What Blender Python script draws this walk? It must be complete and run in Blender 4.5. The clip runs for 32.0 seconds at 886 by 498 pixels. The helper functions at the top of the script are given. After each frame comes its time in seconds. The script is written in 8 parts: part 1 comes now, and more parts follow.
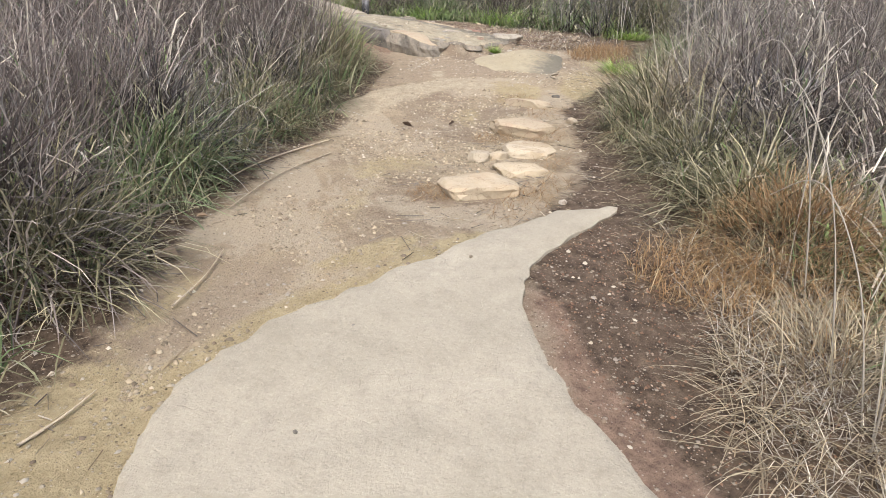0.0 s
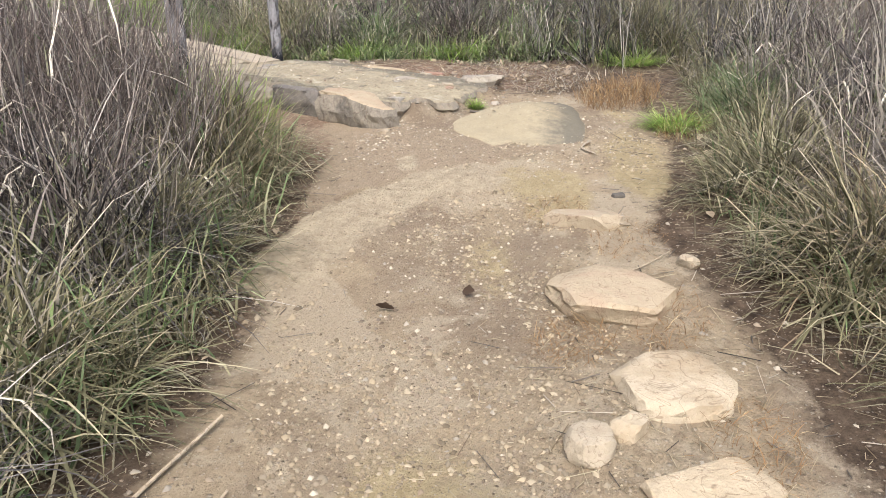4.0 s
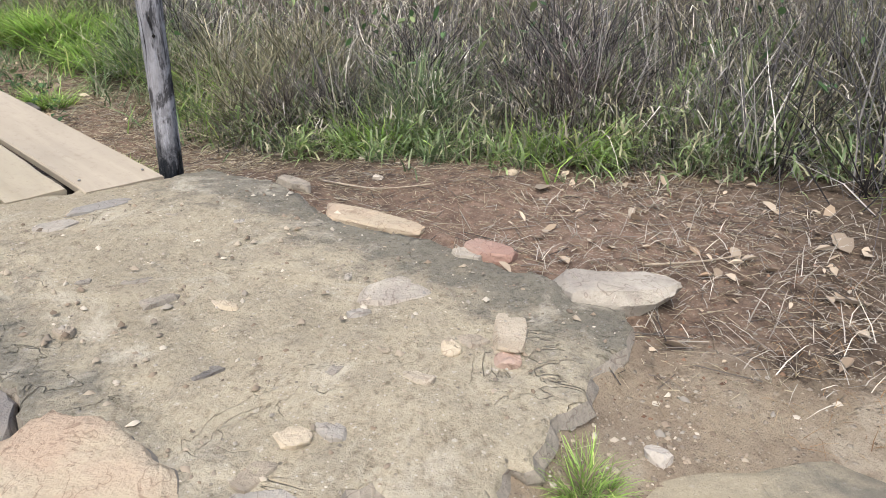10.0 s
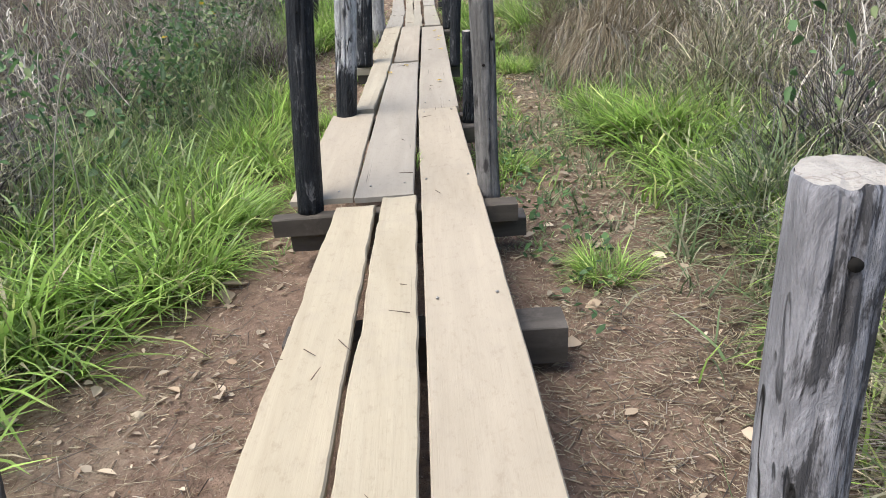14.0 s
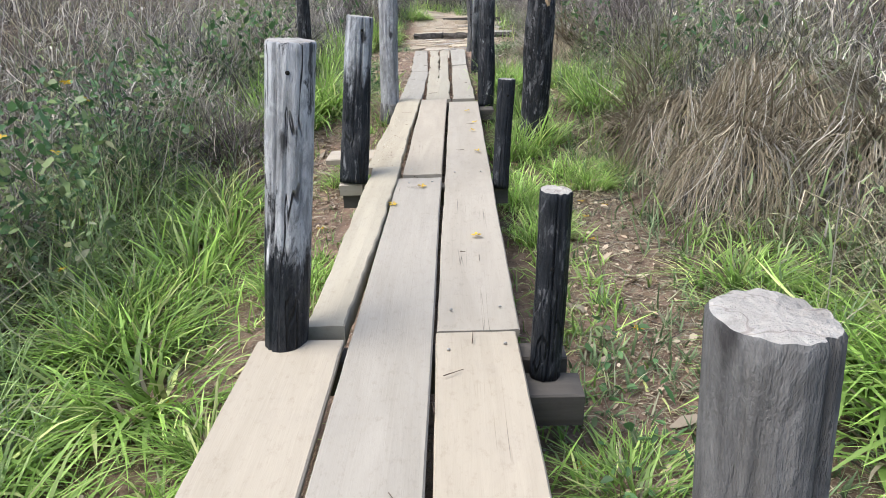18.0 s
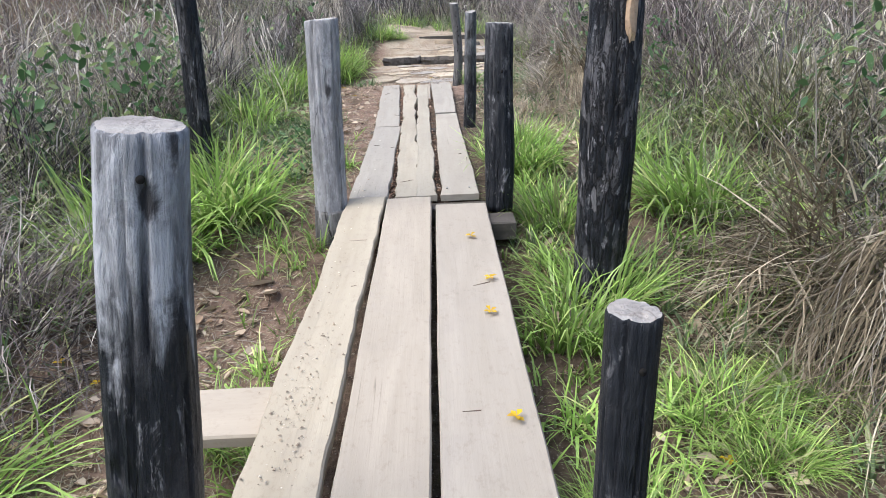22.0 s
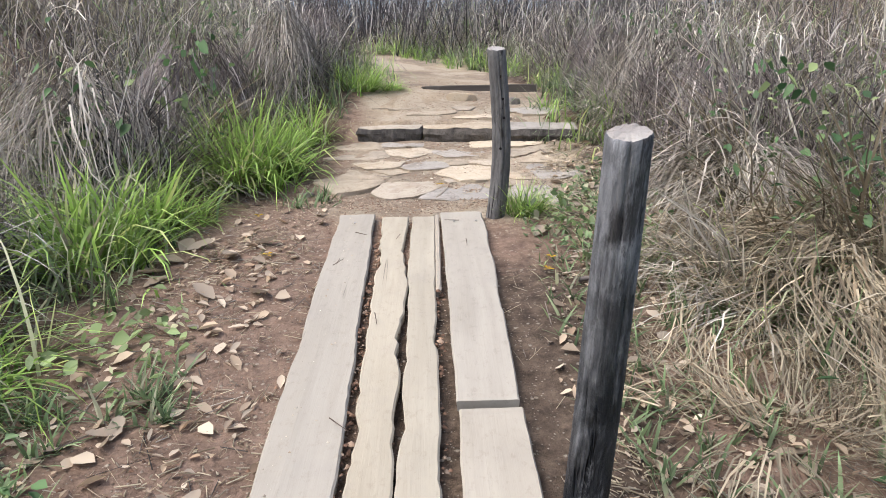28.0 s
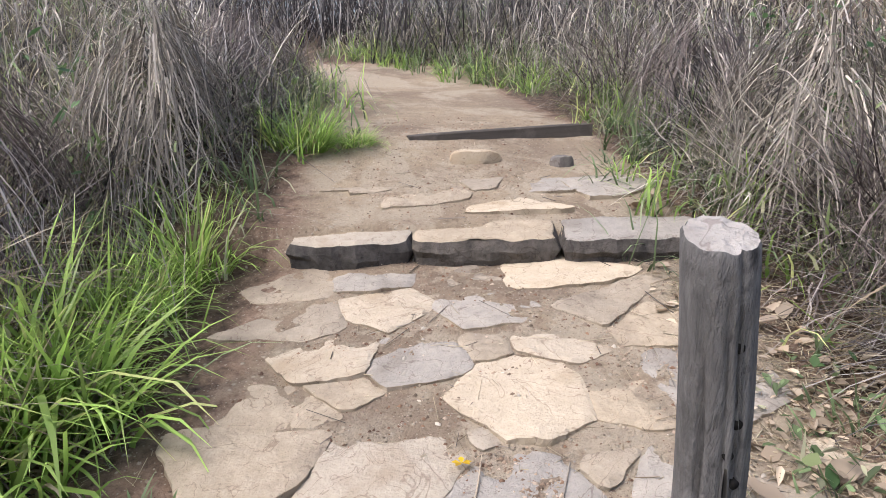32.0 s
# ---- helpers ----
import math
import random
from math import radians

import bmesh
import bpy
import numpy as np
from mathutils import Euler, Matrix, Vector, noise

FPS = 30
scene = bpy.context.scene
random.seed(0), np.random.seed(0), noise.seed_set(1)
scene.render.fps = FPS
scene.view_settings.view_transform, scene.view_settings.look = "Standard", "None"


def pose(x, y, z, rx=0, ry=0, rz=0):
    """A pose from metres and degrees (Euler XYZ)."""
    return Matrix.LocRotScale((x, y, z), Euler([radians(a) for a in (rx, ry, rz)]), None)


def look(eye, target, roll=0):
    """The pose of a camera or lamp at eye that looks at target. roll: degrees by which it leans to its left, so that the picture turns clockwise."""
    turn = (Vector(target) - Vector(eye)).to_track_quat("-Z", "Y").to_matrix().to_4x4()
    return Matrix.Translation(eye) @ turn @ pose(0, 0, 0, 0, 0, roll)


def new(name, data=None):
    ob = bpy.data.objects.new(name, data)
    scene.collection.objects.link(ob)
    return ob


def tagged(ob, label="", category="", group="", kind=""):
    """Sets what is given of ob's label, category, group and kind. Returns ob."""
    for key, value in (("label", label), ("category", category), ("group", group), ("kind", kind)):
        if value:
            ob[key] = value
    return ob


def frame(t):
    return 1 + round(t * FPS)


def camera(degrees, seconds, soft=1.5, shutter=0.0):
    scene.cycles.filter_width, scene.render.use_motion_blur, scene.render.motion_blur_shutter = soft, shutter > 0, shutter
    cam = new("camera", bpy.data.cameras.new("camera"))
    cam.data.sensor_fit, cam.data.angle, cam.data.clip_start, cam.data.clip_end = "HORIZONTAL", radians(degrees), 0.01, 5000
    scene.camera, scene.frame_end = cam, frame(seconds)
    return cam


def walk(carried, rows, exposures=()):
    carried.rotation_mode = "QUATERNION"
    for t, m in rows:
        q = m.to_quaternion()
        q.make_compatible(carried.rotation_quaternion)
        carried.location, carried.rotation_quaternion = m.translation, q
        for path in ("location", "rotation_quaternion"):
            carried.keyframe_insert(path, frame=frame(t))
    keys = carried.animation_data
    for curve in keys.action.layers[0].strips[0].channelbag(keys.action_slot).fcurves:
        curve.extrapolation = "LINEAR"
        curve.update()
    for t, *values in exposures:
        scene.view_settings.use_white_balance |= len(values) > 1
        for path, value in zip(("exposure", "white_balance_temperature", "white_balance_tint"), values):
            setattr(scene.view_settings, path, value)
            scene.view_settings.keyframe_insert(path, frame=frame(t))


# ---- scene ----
cam = camera(67.4, 32.0, soft=0.9)
PATH = [
    (0, (-8.189, -7.767, 0.064), (-6.642, -6.686, -0.596), 3.0),
    (0.5, (-7.858, -7.537, 0.188), (-6.311, -6.393, -0.357), 1.2),
    (1, (-7.537, -7.301, 0.211), (-6.015, -6.15, -0.388), 0.3),
    (1.5, (-7.297, -7.094, 0.268), (-5.76, -5.963, -0.333), 1.0),
    (2, (-6.898, -6.81, 0.324), (-5.36, -5.663, -0.243), 1.0),
    (2.5, (-6.63, -6.502, 0.309), (-5.081, -5.365, -0.244), 1.1),
    (4.5, (-5.338, -5.281, 0.36), (-3.639, -4.439, -0.276), -1.8),
    (5, (-5.007, -5.1, 0.395), (-3.273, -4.322, -0.228), -1.4),
    (5.5, (-4.685, -4.924, 0.431), (-2.939, -4.178, -0.199), -0.8),
    (6, (-4.262, -4.729, 0.432), (-2.511, -4.001, -0.205), 0.1),
    (6.5, (-3.906, -4.568, 0.44), (-2.164, -3.824, -0.202), 0.7),
    (7, (-3.515, -4.35, 0.473), (-1.785, -3.569, -0.156), 0.7),
    (7.5, (-3.056, -4.139, 0.506), (-1.362, -3.19, 0.026), 1.8),
    (8, (-2.626, -3.956, 0.496), (-0.944, -2.984, 0.022), 0.5),
    (8.5, (-2.266, -3.766, 0.549), (-0.544, -2.884, 0.043), 0.4),
    (9, (-1.848, -3.595, 0.653), (-0.177, -2.649, 0.095), 1.3),
    (9.5, (-1.556, -3.454, 0.692), (0.015, -2.381, 0.077), 0.7),
    (10, (-1.178, -3.285, 0.78), (0.281, -2.065, 0.159), -0.4),
    (10.5, (-0.81, -3.157, 0.874), (0.391, -1.637, 0.377), -2.3),
    (11, (-0.561, -2.896, 0.869), (0.481, -1.274, 0.337), -1.5),
    (11.5, (-0.385, -2.571, 1.008), (0.462, -0.871, 0.383), -0.6),
    (12, (-0.134, -2.144, 1.118), (0.398, -0.331, 0.462), -1.8),
    (12.5, (0.038, -1.812, 1.285), (0.305, 0.059, 0.631), -2.8),
    (13, (0.093, -1.363, 1.332), (0.206, 0.535, 0.713), -2.3),
    (13.5, (0.166, -1.018, 1.362), (0.211, 0.896, 0.782), -2.2),
    (14, (0.183, -0.531, 1.449), (0.204, 1.391, 0.896), -1.6),
    (14.5, (0.129, -0.156, 1.563), (0.149, 1.762, 0.994), -1.5),
    (16.5, (0.115, 1.603, 1.867), (0.138, 3.54, 1.368), 0.3),
    (17, (0.113, 2.078, 1.898), (0.121, 4.021, 1.422), 0.6),
    (17.5, (0.091, 2.428, 1.97), (0.083, 4.373, 1.508), 0.8),
    (18, (0.125, 2.904, 2.025), (0.098, 4.852, 1.573), 0.7),
    (18.5, (0.124, 3.326, 2.071), (0.084, 5.272, 1.612), 0.8),
    (19, (0.072, 3.77, 2.145), (0.032, 5.716, 1.685), 0.8),
    (19.5, (0.079, 4.14, 2.253), (0.045, 6.088, 1.799), 0.8),
    (20, (0.024, 4.629, 2.314), (0.008, 6.578, 1.869), 0.5),
    (20.5, (0.002, 5.043, 2.353), (0.003, 6.994, 1.913), 0.2),
    (21, (0.036, 5.55, 2.453), (0.055, 7.501, 2.015), 0.1),
    (21.5, (0.012, 5.978, 2.538), (0.035, 7.929, 2.101), -0.0),
    (22, (0.047, 6.55, 2.622), (0.077, 8.503, 2.19), -0.2),
    (22.5, (0.051, 7.002, 2.661), (0.088, 8.957, 2.238), -0.0),
    (23, (0.052, 7.545, 2.772), (0.093, 9.5, 2.348), 0.2),
    (23.5, (0.037, 7.939, 2.837), (0.093, 9.892, 2.411), 0.7),
    (24, (0.05, 8.447, 2.881), (0.104, 10.398, 2.446), 0.7),
    (24.5, (0.021, 8.88, 3.008), (0.069, 10.829, 2.561), 0.6),
    (25, (0.058, 9.262, 3.143), (0.096, 11.212, 2.701), 0.4),
    (25.5, (0.015, 9.573, 3.209), (0.072, 11.525, 2.777), 1.4),
    (26, (-0.039, 10.178, 3.212), (0.05, 12.136, 2.814), 2.1),
    (26.5, (0.011, 10.63, 3.332), (0.106, 12.589, 2.94), 2.0),
    (28.5, (-0.048, 12.296, 3.618), (-0.031, 14.258, 3.23), 1.4),
    (29, (-0.083, 12.671, 3.762), (-0.061, 14.629, 3.356), 1.6),
    (29.5, (-0.105, 13.131, 3.81), (-0.08, 15.089, 3.406), 1.7),
    (30, (-0.13, 13.565, 3.901), (-0.099, 15.523, 3.495), 1.2),
    (30.5, (-0.122, 14.0, 3.956), (-0.081, 15.959, 3.554), 1.6),
    (31, (-0.098, 14.439, 4.01), (-0.073, 16.396, 3.598), 0.4),
    (31.5, (-0.071, 14.885, 4.031), (-0.063, 16.843, 3.623), -1.1),
    (32, (-0.091, 15.296, 4.15), (-0.03, 17.247, 3.714), -0.1),
]
walk(cam, [(t, look(eye, target, roll)) for t, eye, target, roll in PATH], exposures=[(0, 0.88, 6560, 10), (4, 0.94, 6700, 10), (8, 0.9, 6420, 10), (10, 0.84, 6380, 10), (12, 0.76, 6260, 10), (14, 0.93, 6300, 9), (17, 1.0, 6060, 8.5), (20, 1.02, 6000, 9.5), (22, 1.02, 5920, 11.5), (24, 1.12, 6080, 9.5), (26, 1.06, 6040, 12), (29, 0.95, 6320, 13), (32, 0.91, 6300, 16)])

# ---- light: thin overcast, high soft sun ----
world = bpy.data.worlds.new("sky")
scene.world = world
world.use_nodes = True
wn = world.node_tree
sky = wn.nodes.new("ShaderNodeTexSky")
sky.sky_type = "NISHITA"
sky.sun_disc = False
sky.sun_elevation = radians(57)
sky.sun_rotation = radians(243)
sky.air_density = 1.0
sky.dust_density = 4.0
sky.ozone_density = 1.0
wn.nodes["Background"].inputs["Strength"].default_value = 0.125
wn.links.new(sky.outputs[0], wn.nodes["Background"].inputs["Color"])
sun = new("sun", bpy.data.lights.new("sun", "SUN"))
sun.data.energy = 1.75
sun.data.angle = radians(50)
sun.data.color = (1.0, 0.95, 0.87)
sun.matrix_world = look((-7, -3.5, 12), (0, 0, 0))

# ---- small helpers ----
from mathutils.geometry import delaunay_2d_cdt

SLOPE = (Matrix.Rotation(radians(-2.5), 4, "Y") @ Matrix.Rotation(radians(10), 4, "X"))


def smooth(a, b, x):
    k = min(1.0, max(0.0, (x - a) / (b - a)))
    return k * k * (3 - 2 * k)


def profile(pairs, x):
    """A line through (x, value) pairs, level past its ends."""
    return float(np.interp(x, [p[0] for p in pairs], [p[1] for p in pairs]))


def mesh_of(bm, name, material, smooth_shade=True):
    me = bpy.data.meshes.new(name)
    bm.normal_update()
    bm.to_mesh(me)
    bm.free()
    me.materials.append(material)
    if smooth_shade:
        me.shade_smooth()
    return me


def part(name, bm, material, parent, label="", smooth_shade=True):
    ob = new(name, mesh_of(bm, name, material, smooth_shade))
    ob.parent = parent
    return tagged(ob, label)


def thing(name, matrix, label, category, group="", kind=""):
    ob = new(name)
    ob.matrix_world = matrix
    return tagged(ob, label, category, group, kind)


def raw_mesh(name, verts, faces, material, attributes=None, shade=True):
    """A mesh from numpy arrays; faces all of one size, or a list of such arrays."""
    me = bpy.data.meshes.new(name)
    groups = faces if isinstance(faces, list) else [faces]
    sizes = np.concatenate([np.full(len(g), g.shape[1], np.int32) for g in groups])
    flat = np.concatenate([g.ravel() for g in groups]).astype(np.int32)
    me.vertices.add(len(verts))
    me.vertices.foreach_set("co", np.asarray(verts, np.float32).ravel())
    me.loops.add(len(flat))
    me.loops.foreach_set("vertex_index", flat)
    me.polygons.add(len(sizes))
    me.polygons.foreach_set("loop_start", np.concatenate([[0], np.cumsum(sizes)[:-1]]).astype(np.int32))
    me.polygons.foreach_set("loop_total", sizes)
    for key, values in (attributes or {}).items():
        layer = me.attributes.new(key, "FLOAT", "POINT")
        layer.data.foreach_set("value", np.asarray(values, np.float32))
    me.update(calc_edges=True)
    me.validate()
    me.materials.append(material)
    if shade:
        me.shade_smooth()
    return me


# ---- materials ----
def material(name, rough=0.9):
    m = bpy.data.materials.new(name)
    m.use_nodes = True
    t = m.node_tree
    t.nodes["Principled BSDF"].inputs["Roughness"].default_value = rough
    t.nodes["Principled BSDF"].inputs["Specular IOR Level"].default_value = 0.25
    return m, t, t.nodes["Principled BSDF"]


def node(t, kind, **settings):
    n = t.nodes.new(kind)
    for key, value in settings.items():
        n.inputs[key].default_value = value
    return n


def link(t, a, b):
    t.links.new(a, b)


def coords(t, scale=(1, 1, 1), kind="Object"):
    tc = node(t, "ShaderNodeTexCoord")
    mp = node(t, "ShaderNodeMapping")
    mp.inputs["Scale"].default_value = scale
    link(t, tc.outputs[kind], mp.inputs["Vector"])
    return mp.outputs["Vector"]


def grain(t, vec, scale, detail=4.0, rough=0.6, distortion=0.0):
    n = node(t, "ShaderNodeTexNoise", Scale=scale, Detail=detail, Roughness=rough, Distortion=distortion)
    if vec is not None:
        link(t, vec, n.inputs["Vector"])
    return n.outputs["Fac"]


def ramp(t, fac, stops):
    r = node(t, "ShaderNodeValToRGB")
    e = r.color_ramp.elements
    while len(e) < len(stops):
        e.new(0.5)
    for i, (pos, col) in enumerate(stops):
        e[i].position = pos
        e[i].color = (*col, 1) if len(col) == 3 else col
    link(t, fac, r.inputs["Fac"])
    return r.outputs["Color"]


def grey(v):
    return (v, v, v)


def mix(t, fac, a, b, mode="MIX"):
    n = t.nodes.new("ShaderNodeMix")
    n.data_type = "RGBA"
    n.blend_type = mode
    for slot, value in ((0, fac), (6, a), (7, b)):
        if isinstance(value, (int, float)):
            n.inputs[slot].default_value = value
        elif isinstance(value, tuple):
            n.inputs[slot].default_value = (*value, 1)
        else:
            link(t, value, n.inputs[slot])
    return n.outputs[2]


def math_node(t, op, a, b=0.0, clamp=False):
    n = t.nodes.new("ShaderNodeMath")
    n.operation = op
    n.use_clamp = clamp
    for slot, value in ((0, a), (1, b)):
        if isinstance(value, (int, float)):
            n.inputs[slot].default_value = value
        else:
            link(t, value, n.inputs[slot])
    return n.outputs[0]


def bump(t, bsdf, height, strength=0.5, distance=0.01):
    b = node(t, "ShaderNodeBump", Strength=strength, Distance=distance)
    link(t, height, b.inputs["Height"])
    link(t, b.outputs["Normal"], bsdf.inputs["Normal"])


def attribute(t, key):
    a = t.nodes.new("ShaderNodeAttribute")
    a.attribute_name = key
    return a.outputs["Fac"]


def soil_material():
    """Compacted tan trail, red-brown earth, ochre sand and dark litter soil, each where its share says."""
    m, t, b = material("soil", 0.95)
    v = coords(t)
    wide = grain(t, v, 0.9, 6, 0.65, 0.4)
    coarse = grain(t, v, 2.6, 6, 0.65, 0.3)
    mid = grain(t, v, 11.0, 7, 0.75)
    speck = grain(t, v, 48.0, 5, 0.8)
    fine = grain(t, v, 150.0, 3, 0.7)
    # brown litter soil, its colour lowered to add shade between scrub clumps
    litter = mix(t, ramp(t, mid, [(0.35, grey(0)), (0.65, grey(1))]), (0.05, 0.035, 0.025), (0.19, 0.14, 0.1))
    tan = mix(t, ramp(t, wide, [(0.38, grey(0)), (0.62, grey(1))]), (0.26, 0.205, 0.15), (0.41, 0.335, 0.235))
    tan = mix(t, ramp(t, coarse, [(0.5, grey(0)), (0.6, grey(0.75))]), tan, (0.45, 0.385, 0.29))
    tan = mix(t, ramp(t, mid, [(0.5, grey(0)), (0.68, grey(0.8))]), tan, (0.225, 0.175, 0.122))
    crust = math_node(t, "ADD", grain(t, v, 0.75, 4, 0.6, 0.8), math_node(t, "MULTIPLY", math_node(t, "SUBTRACT", mid, 0.5), 0.22))
    tan = mix(t, ramp(t, crust, [(0.55, grey(0)), (0.575, grey(0.75))]), tan, mix(t, mid, (0.36, 0.3, 0.22), (0.52, 0.45, 0.345)))
    tan = mix(t, ramp(t, crust, [(0.38, grey(0.4)), (0.45, grey(0))]), tan, mix(t, coarse, (0.2, 0.155, 0.115), (0.285, 0.235, 0.18)))
    ochre = mix(t, ramp(t, mid, [(0.3, grey(0)), (0.7, grey(1))]), (0.31, 0.252, 0.145), (0.48, 0.4, 0.255))
    red = mix(t, ramp(t, mid, [(0.35, grey(0)), (0.65, grey(1))]), (0.152, 0.101, 0.074), (0.333, 0.235, 0.173))
    wobble = math_node(t, "SUBTRACT", math_node(t, "ADD", math_node(t, "MULTIPLY", coarse, 0.5), math_node(t, "MULTIPLY", mid, 0.5)), 0.5)

    def share(key, soft=0.12):
        a = math_node(t, "ADD", attribute(t, key), math_node(t, "MULTIPLY", wobble, 1.1))
        return ramp(t, a, [(0.5 - soft, grey(0)), (0.5 + soft, grey(1))])

    col = mix(t, share("red", 0.2), litter, red)
    col = mix(t, share("trail", 0.12), col, tan)
    col = mix(t, share("ochre", 0.08), col, ochre)
    smoothed = mix(t, ramp(t, mid, [(0.35, grey(0)), (0.65, grey(1))]), (0.3, 0.238, 0.172), (0.37, 0.302, 0.222))
    col = mix(t, share("lane", 0.16), col, smoothed)
    caked = mix(t, ramp(t, mid, [(0.36, grey(0)), (0.62, grey(1))]), (0.33, 0.275, 0.2), (0.5, 0.43, 0.32))
    col = mix(t, share("crust", 0.1), col, caked)
    lumps = 0.0
    for scale, pick, tone in ((26.0, 0.62, (0.48, 0.42, 0.335)), (60.0, 0.55, (0.5, 0.44, 0.36)), (44.0, 0.7, (0.13, 0.1, 0.075))):
        cell = node(t, "ShaderNodeTexVoronoi", Scale=scale, Randomness=1.0)
        link(t, v, cell.inputs["Vector"])
        spot = ramp(t, math_node(t, "ADD", cell.outputs["Distance"], math_node(t, "MULTIPLY", math_node(t, "SUBTRACT", speck, 0.5), 0.5)), [(0.16, grey(1)), (0.27, grey(0))])
        some = ramp(t, math_node(t, "ADD", math_node(t, "MULTIPLY", cell.outputs["Color"], 0.7), math_node(t, "MULTIPLY", coarse, 0.35)), [(pick, grey(0)), (pick + 0.05, grey(0.8))])
        on = mix(t, 1.0, spot, some, "MULTIPLY")
        col = mix(t, on, col, tone)
        lumps = math_node(t, "ADD", on, lumps)
    col = mix(t, ramp(t, speck, [(0.33, grey(0.55)), (0.47, grey(0))]), col, mix(t, 1.0, col, (0.42, 0.4, 0.38), "MULTIPLY"))
    col = mix(t, ramp(t, fine, [(0.56, grey(0)), (0.74, grey(0.4))]), col, mix(t, 1.0, col, (1.5, 1.5, 1.48), "MULTIPLY"))
    link(t, col, b.inputs["Base Color"])
    h = math_node(t, "ADD", math_node(t, "ADD", math_node(t, "MULTIPLY", speck, 0.7), mid), math_node(t, "MULTIPLY", lumps, 0.6))
    bump(t, b, h, 1.0, 0.026)
    return m


def stone_material(name, a, c, stain, stain_at=0.6):
    m, t, b = material(name, 0.85)
    v = coords(t)
    info = t.nodes.new("ShaderNodeObjectInfo")
    shift = node(t, "ShaderNodeVectorMath")
    shift.operation = "ADD"
    link(t, v, shift.inputs[0])
    rnd = math_node(t, "MULTIPLY", info.outputs["Random"], 40.0)
    link(t, rnd, shift.inputs[1])
    v = shift.outputs[0]
    big = grain(t, v, 3.0, 4, 0.6, 0.5)
    mid = grain(t, v, 14.0, 6, 0.7)
    fine = grain(t, v, 90.0, 3, 0.7)
    col = mix(t, ramp(t, mid, [(0.3, grey(0)), (0.7, grey(1))]), a, c)
    col = mix(t, ramp(t, big, [(stain_at - 0.08, grey(0)), (stain_at + 0.1, grey(0.85))]), col, stain)
    col = mix(t, ramp(t, fine, [(0.3, grey(0.3)), (0.46, grey(0))]), col, mix(t, 1.0, col, (0.5, 0.47, 0.44), "MULTIPLY"))
    seam = grain(t, v, 5.0, 3, 0.5, 1.5)
    crack = ramp(t, math_node(t, "ABSOLUTE", math_node(t, "SUBTRACT", seam, 0.5)), [(0.003, grey(0.5)), (0.01, grey(0))])
    col = mix(t, crack, col, mix(t, 1.0, col, (0.4, 0.32, 0.3), "MULTIPLY"))
    vary = mix(t, info.outputs["Random"], (0.82, 0.82, 0.84), (1.1, 1.06, 1.0))
    col = mix(t, 1.0, col, vary, "MULTIPLY")
    link(t, col, b.inputs["Base Color"])
    bump(t, b, math_node(t, "ADD", math_node(t, "ADD", mid, math_node(t, "MULTIPLY", grain(t, v, 32.0, 5, 0.7), 0.6)), math_node(t, "MULTIPLY", fine, 0.12)), 0.8, 0.022)
    return m


